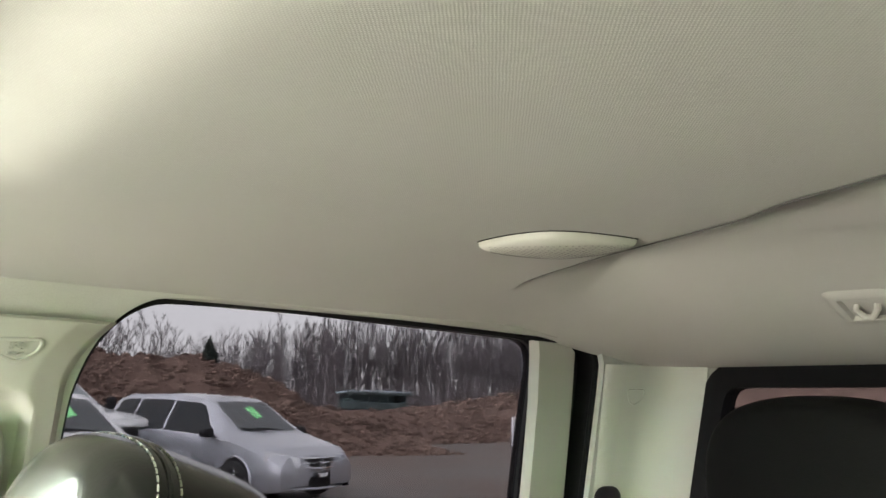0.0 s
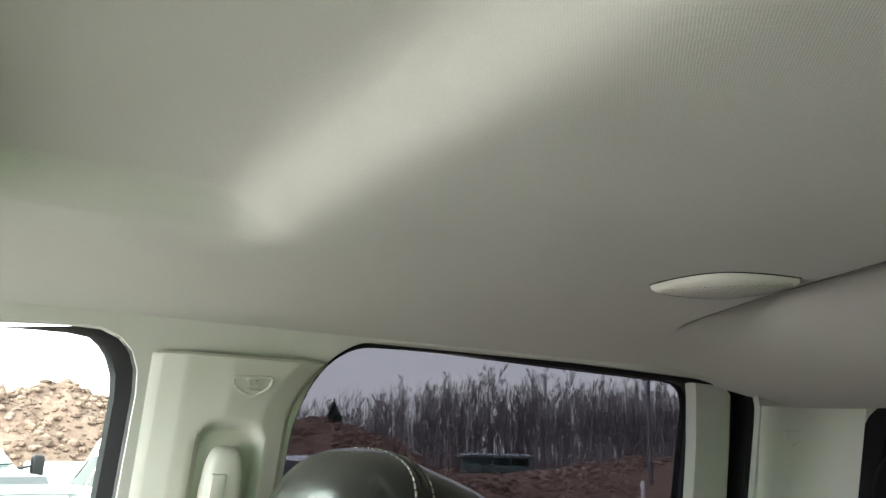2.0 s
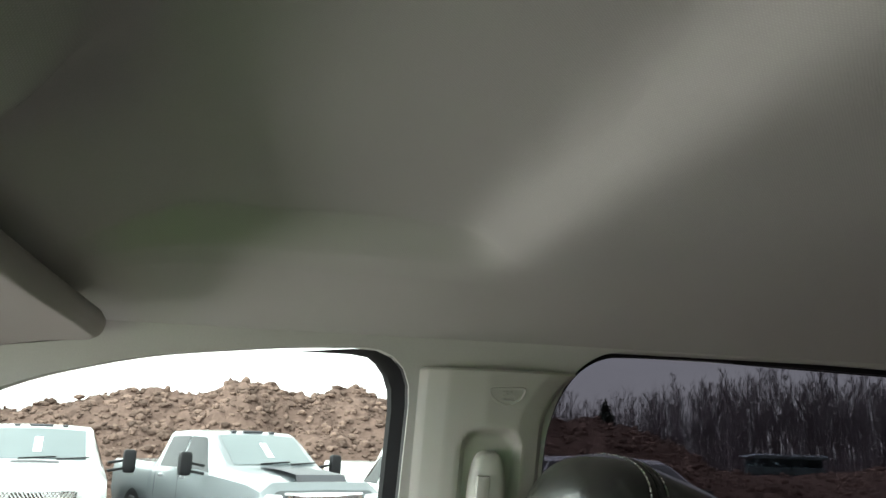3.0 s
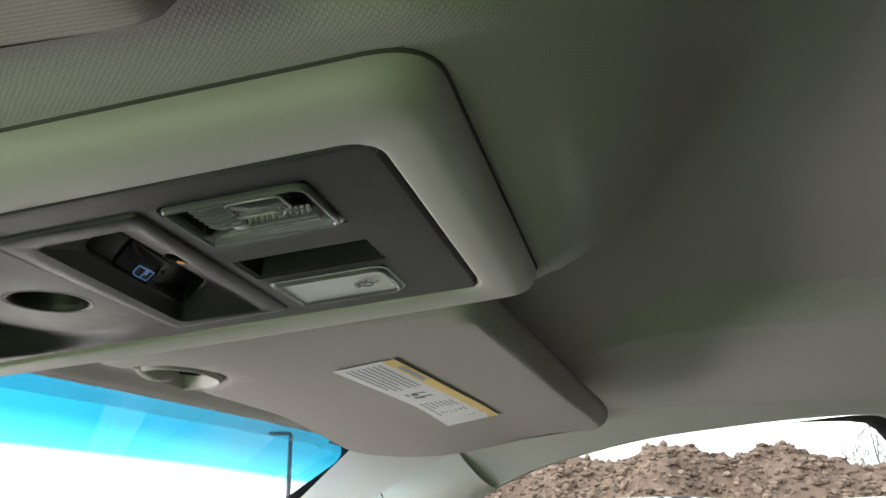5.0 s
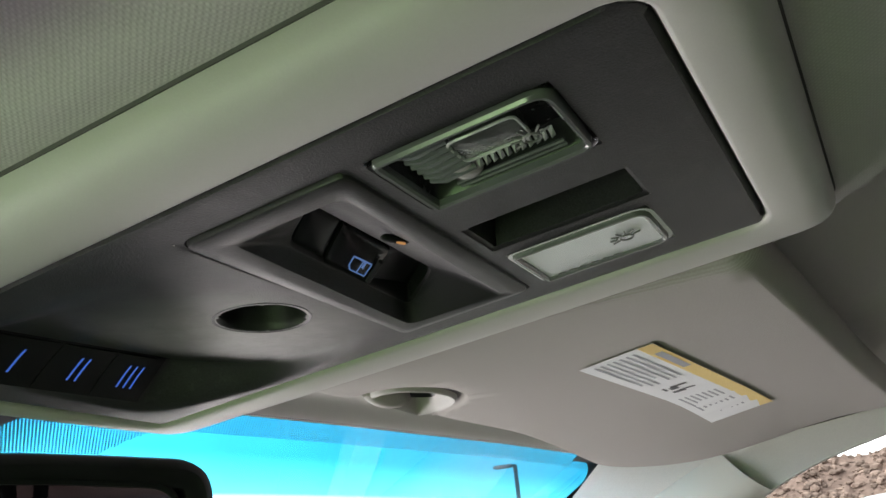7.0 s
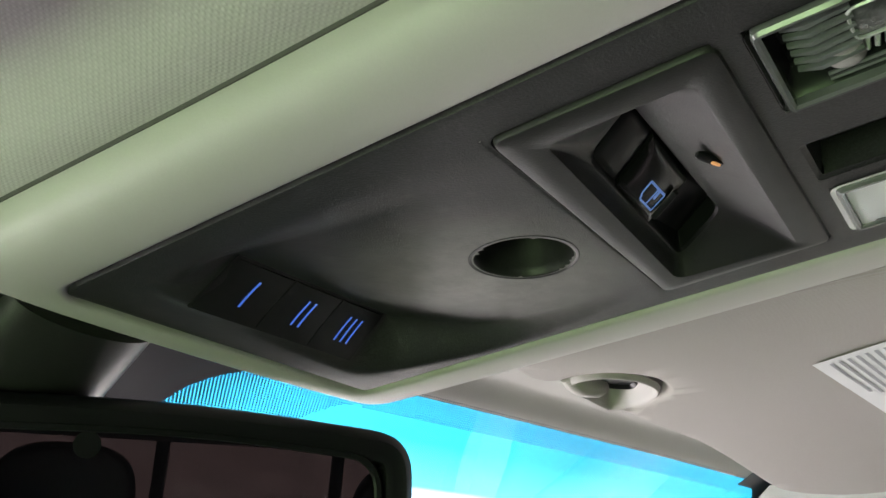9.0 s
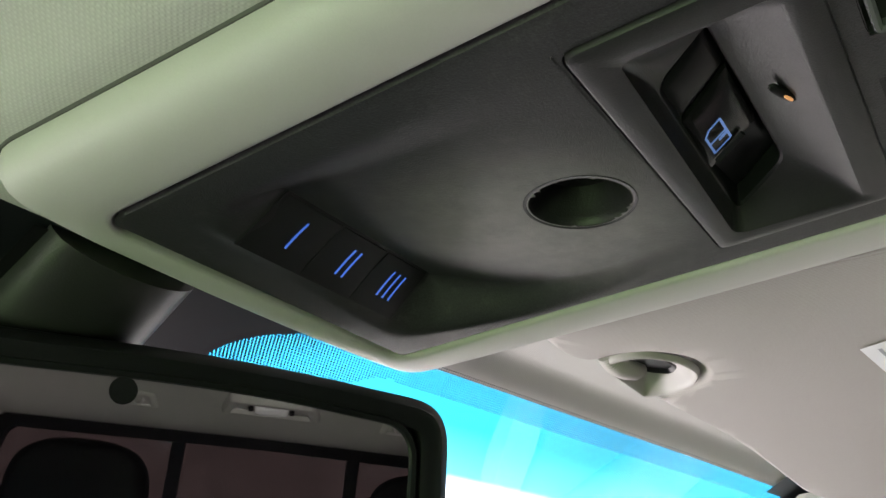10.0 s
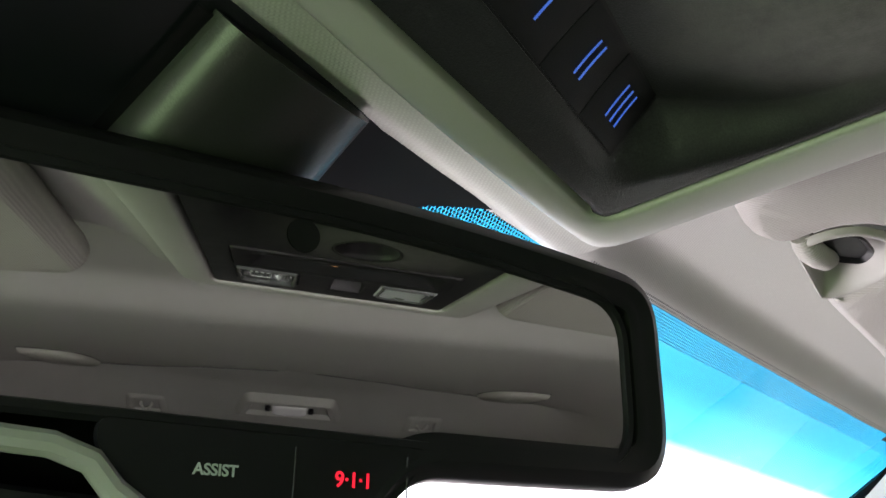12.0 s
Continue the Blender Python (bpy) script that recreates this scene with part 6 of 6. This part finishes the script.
def fir(x, y, h):
    root = thing("fir_tree", "dark green pointed fir tree before the bare woods", "fir tree", pose(x, y, 0))
    b = fab()
    tube(b, [(0, 0, 0), (0, 0, h * 0.5), (0, 0, h)], [0.13, 0.08, 0.02], 6)
    part("trunk", b, BARK, root)
    b = fab()
    rg = random.Random(2)
    for lv in range(26):
        t = lv / 25
        z = h * (0.10 + 0.88 * t)
        rad = h * 0.42 * (1 - t) ** 0.85 + 0.06
        for k in range(14):
            a = math.tau * k / 14 + rg.uniform(-0.25, 0.25) + lv
            r = rad * rg.uniform(0.65, 1.15)
            s = Vector((0, 0, z))
            e = Vector((math.cos(a) * r, math.sin(a) * r, z - r * 0.35 + rg.uniform(-0.1, 0.1)))
            q = Vector((-math.sin(a), math.cos(a), 0)) * (0.08 + 0.13 * r)
            m_ = s.lerp(e, 0.6)
            b.faces.new([b.verts.new(v) for v in (s, m_ - q, e, m_ + q)])
            b.faces.new([b.verts.new(v) for v in (s, m_ + Vector((0, 0, -0.25)), e)])
    part("crown", b, FIR, root, smooth=False)


fir(66.0, -28.4, 6.1)

# shed, pole and sign
shed = thing("open_shed", "low dark open-fronted shed with a bluish metal roof", "shed", pose(49.3, -33.1, 0.62, 0, 0, -8))
for nm, sz, at, mt in (("back_wall", (0.12, 4.2, 1.0), (0.8, 0, 0.55), SHED_WALL), ("roof", (2.2, 4.7, 0.14), (0, 0, 1.20), SHED_ROOF), ("side_wall", (1.6, 0.12, 1.0), (0, -2.1, 0.55), SHED_WALL),
                       ("counter", (0.4, 4.9, 0.42), (-0.8, 0.3, 0.35), SHED_WALL), ("fascia", (0.1, 4.7, 0.20), (-1.06, 0, 1.14), SHED_WALL)):
    bm = fab()
    box(bm, sz, at, 0.02, 1, pose(0, 0, 0, 0, 3 if nm == "roof" else 0, 0))
    part(nm, bm, mt, shed)
for y in (-2.1, -0.7, 0.7, 2.1):
    bm = fab()
    box(bm, (0.10, 0.10, 1.1), (-0.9, y, 0.55), 0.01, 1)
    part("post", bm, SHED_WALL, shed)
for y in (-1.4, 0.0, 1.4):
    bm = fab()
    box(bm, (0.05, 1.1, 0.5), (0.70, y, 0.72), 0.01, 1)
    part("window", bm, mat("pale_teal_board", (0.16, 0.25, 0.27), 0.6), shed)


def lamp_post(x, y, h, name="street_lamp"):
    root = thing(name, "dark steel lot lamp post with a square head", "lamp post", pose(x, y, 0))
    b = fab()
    tube(b, [(0, 0, 0), (0, 0, h)], [0.11, 0.075], 10)
    part("pole", b, STEEL, root)
    b = fab()
    tube(b, [(0, 0, 0), (0, 0, 0.55)], 0.26, 14)
    part("footing", b, GRAVEL, root, "concrete footing")
    b = fab()
    box(b, (0.34, 0.75, 0.12), (0, 0.45, h), 0.02)
    part("head", b, STEEL, root)


lamp_post(30.3, -29.0, 8.0)
lamp_post(30.0, 13.3, 4.45)
sign = thing("sign_board", "plain white board standing at the lot's edge", "sign", pose(22.6, -21.35, 0, 0, 0, 40))
bm = fab()
box(bm, (0.04, 0.9, 1.0), (0, 0, 0.55), 0.008)
part("board", bm, SIGN, sign)
for s in (-1, 1):
    bm = fab()
    box(bm, (0.06, 0.06, 0.3), (0.03, s * 0.35, 0.12))
    part("leg", bm, STEEL, sign)


# ---------------------------------------------------------------- parked vehicles
class Hull:
    """A body skinned over cross-sections: rows of (along, sill z, shoulder z, top z, half width, half width at top)."""

    def __init__(self, rows):
        self.rows = rows

    def row(self, x):
        r = self.rows
        if x <= r[0][0]:
            return r[0]
        for a, b in zip(r, r[1:]):
            if x <= b[0]:
                t = (x - a[0]) / (b[0] - a[0])
                return [p + (q - p) * t for p, q in zip(a, b)]
        return r[-1]

    def ring(self, x):
        _, z0, zs, zt, w, wt = self.row(x)
        half = [(w * 0.95, z0), (w, z0 + (zs - z0) * 0.35), (w * 1.0, z0 + (zs - z0) * 0.75), (w * 0.985, zs), (wt + (w - wt) * 0.5, zs + (zt - zs) * 0.46), (wt, zs + (zt - zs) * 0.90), (wt * 0.93, zs + (zt - zs) * 0.975), (wt * 0.5, zt), (0, zt + 0.008)]
        return [(-x, -a, z) for a, z in half] + [(-x, a, z) for a, z in reversed(half[:-1])]

    def at(self, x, v):
        """v counts ring points from one sill (0) over the roof (8) to the other sill (16)."""
        r = self.ring(x)
        k = min(15, int(v))
        return Vector(r[k]).lerp(Vector(r[k + 1]), v - k)

    def skin(self, b, step_=0.12):
        x0, x1 = self.rows[0][0], self.rows[-1][0]
        xs_ = sorted({r[0] for r in self.rows} | {x0 + (x1 - x0) * i / int((x1 - x0) / step_) for i in range(int((x1 - x0) / step_) + 1)})
        rings(b, [self.ring(x) for x in xs_], close=False, cap0=True, cap1=True)

    def patch(self, b, corners, off, nu=6, nv=4, thick=0.0):
        """A panel on the body from four corners (along, v), stood off it."""
        (a, b_, c, d) = [Vector(q) for q in corners]
        g = []
        for i in range(nu + 1):
            lp = []
            for j in range(nv + 1):
                s, t = i / nu, j / nv
                q = a.lerp(b_, s).lerp(d.lerp(c, s), t)
                p = self.at(*q)
                e = 0.02
                n_ = (self.at(q.x + e, q.y) - self.at(q.x - e, q.y)).cross(self.at(q.x, min(16, q.y + e)) - self.at(q.x, max(0, q.y - e)))
                n_.normalize()
                mid = self.at(q.x, 8)
                ctr = Vector((p.x, 0, mid.z * 0.5))
                if n_.dot(p - ctr) < 0:
                    n_ = -n_
                lp.append(p + n_ * off)
            g.append(lp)
        rings(b, g, close=False)


def wheel(root, x, y, r, s):
    b = fab()
    wdt = 0.22
    prof_ = [(r * 0.62, -wdt / 2), (r * 0.93, -wdt / 2), (r, -wdt / 2 + 0.03), (r, wdt / 2 - 0.03), (r * 0.93, wdt / 2), (r * 0.62, wdt / 2)]
    rings(b, [[Vector((x + q * math.cos(a), y + s * o, r + q * math.sin(a))) for a in [math.tau * k / 24 for k in range(24)]] for q, o in prof_])
    t = part("tyre", b, TYRE, root, "black tyre")
    b = fab()
    rings(b, [[Vector((x + q * math.cos(a), y + s * o, r + q * math.sin(a))) for a in [math.tau * k / 24 for k in range(24)]] for q, o in ((r * 0.63, wdt / 2 - 0.005), (r * 0.56, wdt / 2 - 0.03), (r * 0.5, wdt / 2 - 0.07))], cap1=True)
    w = part("rim", b, BLACK, t, "wheel rim")
    b = fab()
    for k in range(5):
        a = math.tau * k / 5
        c, d = Vector((math.cos(a), 0, math.sin(a))), Vector((-math.sin(a), 0, math.cos(a)))
        o = Vector((x, y + s * (wdt / 2 - 0.03), r))
        vs = [o + c * 0.03 - d * 0.035, o + c * r * 0.60 - d * 0.05, o + c * r * 0.60 + d * 0.05, o + c * 0.03 + d * 0.035]
        rings(b, [vs, [v + Vector((0, s * 0.02, 0)) for v in vs]], cap0=True, cap1=True)
    part("spokes", b, ALLOY, t, "five alloy spokes")


def panel_on(root, hull, name, material, corners, off, label_="", nu=6, nv=4, both=True):
    for k in ((0, 1) if both else (0,)):
        b = fab()
        cs = corners if not k else [(x, 16 - v) for x, v in corners]
        hull.patch(b, cs, off, nu, nv)
        part(name, b, material, root, label_)


def minivan(at, paint, label_, price):
    root = thing("minivan", label_, "minivan", at)
    h = Hull([(0.0, 0.30, 0.52, 0.62, 0.72, 0.60), (0.06, 0.24, 0.60, 0.78, 0.84, 0.68), (0.25, 0.20, 0.72, 0.90, 0.93, 0.74), (0.75, 0.20, 0.88, 1.00, 0.98, 0.78), (1.15, 0.20, 0.96, 1.08, 0.99, 0.80), (1.30, 0.20, 0.98, 1.14, 0.99, 0.76),
              (2.05, 0.20, 1.02, 1.60, 1.0, 0.66), (2.35, 0.20, 1.03, 1.69, 1.0, 0.67), (3.2, 0.20, 1.05, 1.735, 1.0, 0.69), (4.5, 0.20, 1.07, 1.71, 0.99, 0.67), (4.85, 0.22, 1.07, 1.60, 0.97, 0.64), (5.1, 0.30, 1.0, 1.12, 0.93, 0.6)])
    b = fab()
    h.skin(b)
    body = part("body", b, paint, root, deg=28)
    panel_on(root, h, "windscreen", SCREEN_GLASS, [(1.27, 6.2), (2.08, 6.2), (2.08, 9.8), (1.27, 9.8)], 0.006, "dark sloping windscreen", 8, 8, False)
    for x0, x1, x2, x3 in ((1.52, 2.18, 2.95, 2.95), (3.02, 3.02, 3.98, 3.98), (4.05, 4.05, 4.62, 4.82)):
        panel_on(root, h, "side_window", CAR_GLASS, [(x0, 3.15), (x3, 3.15), (x2, 4.85), (x1, 4.85)], 0.006, "dark side window")
    for z0, z1, nm, mt in ((0.28, 0.40, "lower_grille", BLACK), (0.60, 0.655, "grille_bar", BLACK), (0.675, 0.735, "grille_bar", BLACK)):
        for s in ((-1, 1) if nm == "grille_bar" else (0,)):
            b = fab()
            wv = 0.20 if s else 0.62
            pts = []
            for k in range(9):
                yy = s * 0.235 + wv * (k / 4 - 1)
                bow = 0.045 * (yy / 0.7) ** 2 * 6
                pts.append((0.035 - bow, yy))
            rings(b, [[Vector((px - 0.03 * (z - 0.5), py, z)) for px, py in pts] for z in (z0, (z0 + z1) / 2, z1)], close=False)
            part(nm, b, mt, root, "black grille opening")
    b = fab()
    for zz in (0.585, 0.665, 0.745):
        tube(b, [Vector((0.050 - 0.045 * (yy / 0.7) ** 2 * 6, yy, zz)) for yy in [-0.46 + 0.115 * k for k in range(9)]], 0.011, 6)
    tube(b, [(0.055, 0, 0.58), (0.055, 0, 0.75)], 0.013, 6)
    part("grille_trim", b, CHROME, root, "chrome cross bars of the grille")
    for s in (-1, 1):
        b = fab()
        rings(b, [[Vector((0.035 - 0.40 * t, s * (0.52 + 0.42 * t), z0 + (z1 - z0) * q)) for q in (0, 0.5, 1)] for t, z0, z1 in ((0.0, 0.60, 0.76), (0.35, 0.60, 0.80), (0.7, 0.63, 0.84), (1.0, 0.70, 0.86))], close=False)
        for v in b.verts:
            v.co.x += 0.02
        hd = part("headlamp", b, LAMP_LENS, root, "clear headlamp")
        b = fab()
        rings(b, [[Vector((0.065 - 0.40 * t, s * (0.535 + 0.42 * t), z)) for z in (0.66, 0.74)] for t in (0.80, 0.95)], close=False)
        part("turn_lamp", b, AMBER, hd, "amber turn lamp")
        b = fab()
        blob(b, (0.16, 0.24, 0.17), (-1.62, s * 1.10, 1.10), 4.0, 18, 10)
        mm = part("door_mirror", b, BLACK, root, "black door mirror")
        for xx in (-0.98, -4.02):
            b = fab()
            arch_ = [(xx + 0.40 * math.cos(a), 0.34 + 0.40 * math.sin(a)) for a in [math.pi * k / 14 for k in range(15)]]
            b.faces.new([b.verts.new((px, s * 1.003, max(0.2, pz))) for px, pz in arch_])
            part("wheel_well", b, BLACK, root, "dark wheel well", smooth=False)
            b = fab()
            tube(b, [(px, s * 0.998, pz) for px, pz in arch_], 0.03, 6)
            part("wheel_arch", b, paint, root)
            wheel(root, xx, s * 0.93, 0.335, s)
        for x0 in (2.98, 4.02):
            b = fab()
            tube(b, [h.at(x0, v if s < 0 else 16 - v) for v in (0.68, 1.4, 2.5, 3.2)], 0.006, 5)
            part("door_gap", b, SEAL, root)
        b = fab()
        for x0 in (2.75, 3.2):
            p = h.at(x0, 2.7 if s < 0 else 13.3)
            box(b, (0.18, 0.03, 0.03), (p.x, p.y, p.z), 0.01)
        part("door_handle", b, paint, root)
    b = fab()
    box(b, (0.02, 0.34, 0.14), (0.075, 0, 0.46), 0.008)
    pl = part("number_plate", b, BLACK, root, "black plate holder with a pale bar")
    b = fab()
    box(b, (0.006, 0.22, 0.06), (0.088, 0, 0.47), 0.002)
    part("plate_bar", b, PAPER, pl, "pale blank bar")
    b = fab()
    tube(b, [Vector((0.02 - 0.25 * (yy / 0.8) ** 2, yy, 0.25)) for yy in [-0.75 + 0.15 * k for k in range(11)]], 0.03, 8)
    part("bumper_lip", b, CHROME if not price else paint, root, "lower bumper lip")
    for y_ in (-0.05, 0.42):
        b = fab()
        tube(b, [h.at(1.24, 8 + y_ * 2) + Vector((0, 0, 0.02)), h.at(1.32, 8 + y_ * 2 - 1.6) + Vector((0, 0, 0.025))], 0.01, 5)
        part("wiper", b, BLACK, root)
    if price:
        b = fab()
        h.patch(b, [(1.62, 8.36), (1.90, 8.36), (1.90, 8.10), (1.62, 8.10)], 0.012, 4, 2)
        h.patch(b, [(1.58, 8.07), (1.87, 8.07), (1.87, 7.82), (1.58, 7.82)], 0.012, 4, 2)
        part("price_card", b, PRICE, root, "bright green price card inside the windscreen")
    return root


def pickup(at, paint, label_, bonnet_vent=False, lifted=0.0):
    root = thing("pickup_truck", label_, "pickup truck", at)
    z = lifted
    h = Hull([(0.0, 0.55 + z, 1.00 + z, 1.15 + z, 0.93, 0.78), (0.10, 0.50 + z, 1.12 + z, 1.26 + z, 0.99, 0.80), (0.5, 0.50 + z, 1.20 + z, 1.33 + z, 1.0, 0.80), (1.35, 0.50 + z, 1.26 + z, 1.40 + z, 1.0, 0.82), (1.55, 0.50 + z, 1.27 + z, 1.44 + z, 1.0, 0.80),
              (2.25, 0.50 + z, 1.30 + z, 1.90 + z, 1.0, 0.76), (2.5, 0.50 + z, 1.30 + z, 1.965 + z, 1.0, 0.77), (3.2, 0.50 + z, 1.30 + z, 1.985 + z, 1.0, 0.78), (3.95, 0.50 + z, 1.30 + z, 1.96 + z, 1.0, 0.77), (4.15, 0.50 + z, 1.32 + z, 1.44 + z, 1.0, 0.9),
              (4.2, 0.60 + z, 1.36 + z, 1.42 + z, 1.01, 0.95), (6.1, 0.60 + z, 1.38 + z, 1.44 + z, 1.01, 0.95)])
    b = fab()
    h.skin(b)
    part("body", b, paint, root, deg=26)
    panel_on(root, h, "windscreen", SKY_PAINTED_GLASS, [(1.57, 6.15), (2.26, 6.15), (2.26, 9.85), (1.57, 9.85)], 0.006, "windscreen with the reflected sky painted pale", 8, 8, False)
    panel_on(root, h, "side_window", CAR_GLASS, [(1.85, 3.2), (2.95, 3.2), (2.95, 4.85), (2.40, 4.85)], 0.006, "dark side window")
    panel_on(root, h, "side_window", CAR_GLASS, [(3.02, 3.2), (3.85, 3.2), (3.80, 4.85), (3.02, 4.85)], 0.006, "dark side window")
    b = fab()
    rings(b, [[Vector((0.02 - 0.06 * (yy / 0.6) ** 2 - 0.05 * (zz - 0.8), yy, zz + z)) for yy in [-0.62 + 0.155 * k for k in range(9)]] for zz in (0.72, 0.90, 1.10)], close=False)
    gr = part("grille", b, BLACK, root, "dark grille")
    b = fab()
    for k in range(26):
        yy = -0.60 + 1.2 * k / 25
        for d in (-1, 1):
            tube(b, [(0.035, yy, 0.74 + z), (0.025, max(-0.6, min(0.6, yy + d * 0.25)), 1.09 + z)], 0.010, 4)
    for zz in (0.72, 1.10):
        tube(b, [(0.05 - 0.06 * (yy / 0.6) ** 2, yy, zz + z) for yy in [-0.64 + 0.16 * k for k in range(9)]], 0.03, 6)
    part("grille_mesh", b, CHROME, gr, "bright woven grille mesh and frame")
    for s in (-1, 1):
        b = fab()
        box(b, (0.14, 0.26, 0.24), (-0.03, s * 0.80, 0.98 + z), 0.05, 3)
        part("headlamp", b, LAMP_LENS, root, "clear headlamp")
        b = fab()
        blob(b, (0.12, 0.20, 0.36), (-1.92, s * 1.33, 1.45 + z), 5.0, 20, 12)
        tm = part("tow_mirror", b, BLACK, root, "tall black towing mirror")
        b = fab()
        for dz in (-0.06, 0.06):
            tube(b, [(-1.92, s * 1.02, 1.36 + z + dz), (-1.92, s * 1.25, 1.40 + z + dz)], 0.022, 6)
        part("mirror_arm", b, BLACK, tm, "two black arms")
        b = fab()
        for x0 in (2.78, 3.70):
            p = h.at(x0, 2.6 if s < 0 else 13.4)
            box(b, (0.20, 0.04, 0.05), (p.x, p.y, p.z), 0.012)
        part("door_handle", b, CHROME, root)
        for xx in (-0.98, -4.95):
            b = fab()
            arch_ = [(xx + 0.48 * math.cos(a), 0.46 + z * 0.5 + 0.48 * math.sin(a)) for a in [math.pi * k / 14 for k in range(15)]]
            b.faces.new([b.verts.new((px, s * 1.012, pz)) for px, pz in arch_])
            part("wheel_well", b, BLACK, root, "dark wheel well", smooth=False)
            wheel(root, xx, s * 0.93, 0.41, s)
        for x0 in (2.98, 3.98):
            b = fab()
            tube(b, [h.at(x0, v if s < 0 else 16 - v) for v in (0.4, 1.5, 2.5, 3.2, 4.8)], 0.006, 5)
            part("door_gap", b, SEAL, root)
    b = fab()
    box(b, (0.16, 1.95, 0.26), (0.06, 0, 0.58 + z), 0.06, 3)
    part("bumper", b, CHROME, root, "chrome front bumper")
    for yy, wd in ((0.0, 0.34), (-0.45, 0.09), (0.45, 0.09)):
        b = fab()
        p = h.at(2.42, 8 + yy * 2)
        box(b, (0.07, wd, 0.035), (p.x, p.y, p.z + 0.012), 0.012)
        part("roof_marker", b, STEEL, root, "dark cab marker lamp")
    if bonnet_vent:
        b = fab()
        rings(b, [[Vector((-x, w, zz + z)) for w in (-0.40 * k, -0.2 * k, 0, 0.2 * k, 0.40 * k)] for x, zz, k in ((0.10, 1.265, 1.05), (0.16, 1.36, 1.0), (0.6, 1.40, 0.95), (1.2, 1.425, 0.85), (1.40, 1.42, 0.8))], close=False)
        part("bonnet_scoop", b, STEEL, root, "raised dark scoop on the bonnet")
    else:
        b = fab()
        h.patch(b, [(1.38, 7.2), (1.50, 7.2), (1.50, 8.8), (1.38, 8.8)], 0.008, 4, 6)
        part("cowl_grille", b, STEEL, root, "dark cowl grille")
    b = fab()
    h.patch(b, [(1.72, 8.15), (2.05, 8.15), (2.05, 7.85), (1.72, 7.85)], 0.012, 4, 2)
    part("price_card", b, PAPER, root, "white price card inside the windscreen")
    for y_ in (-0.3, 0.35):
        b = fab()
        tube(b, [h.at(1.56, 8 + y_ * 2) + Vector((0, 0, 0.02)), h.at(1.60, 8 + y_ * 2 + 1.3) + Vector((0, 0, 0.03))], 0.012, 5)
        part("wiper", b, BLACK, root)
    return root


HAZE_PAINT = mat("pale_blue_grey_car_paint", (0.135, 0.152, 0.166), 0.3, metal=0.2, grain=0.02, stain=0.05, stain_scale=2, coat=0.8)
minivan(pose(12.75, -7.85, -0.10, 0, 0, 196), SILVER, "silver minivan with dark glass and a green price card", True)
minivan(pose(12.6, -4.55, -0.10, 0, 0, 194), WHITE_PAINT, "white minivan parked beside a silver one", True)
pickup(pose(12.3, 2.55, -0.10, 0, 0, 190), WHITE_PAINT, "white pickup truck with towing mirrors facing the lot")
pickup(pose(12.6, -1.35, -0.10, 0, 0, 206), HAZE_PAINT, "pale blue-grey pickup truck with a hood scoop and mesh grille", True)
pickup(pose(15.6, -5.6, -0.10, 0, 0, 206), WHITE_PAINT, "white pickup truck parked at the end of the row")
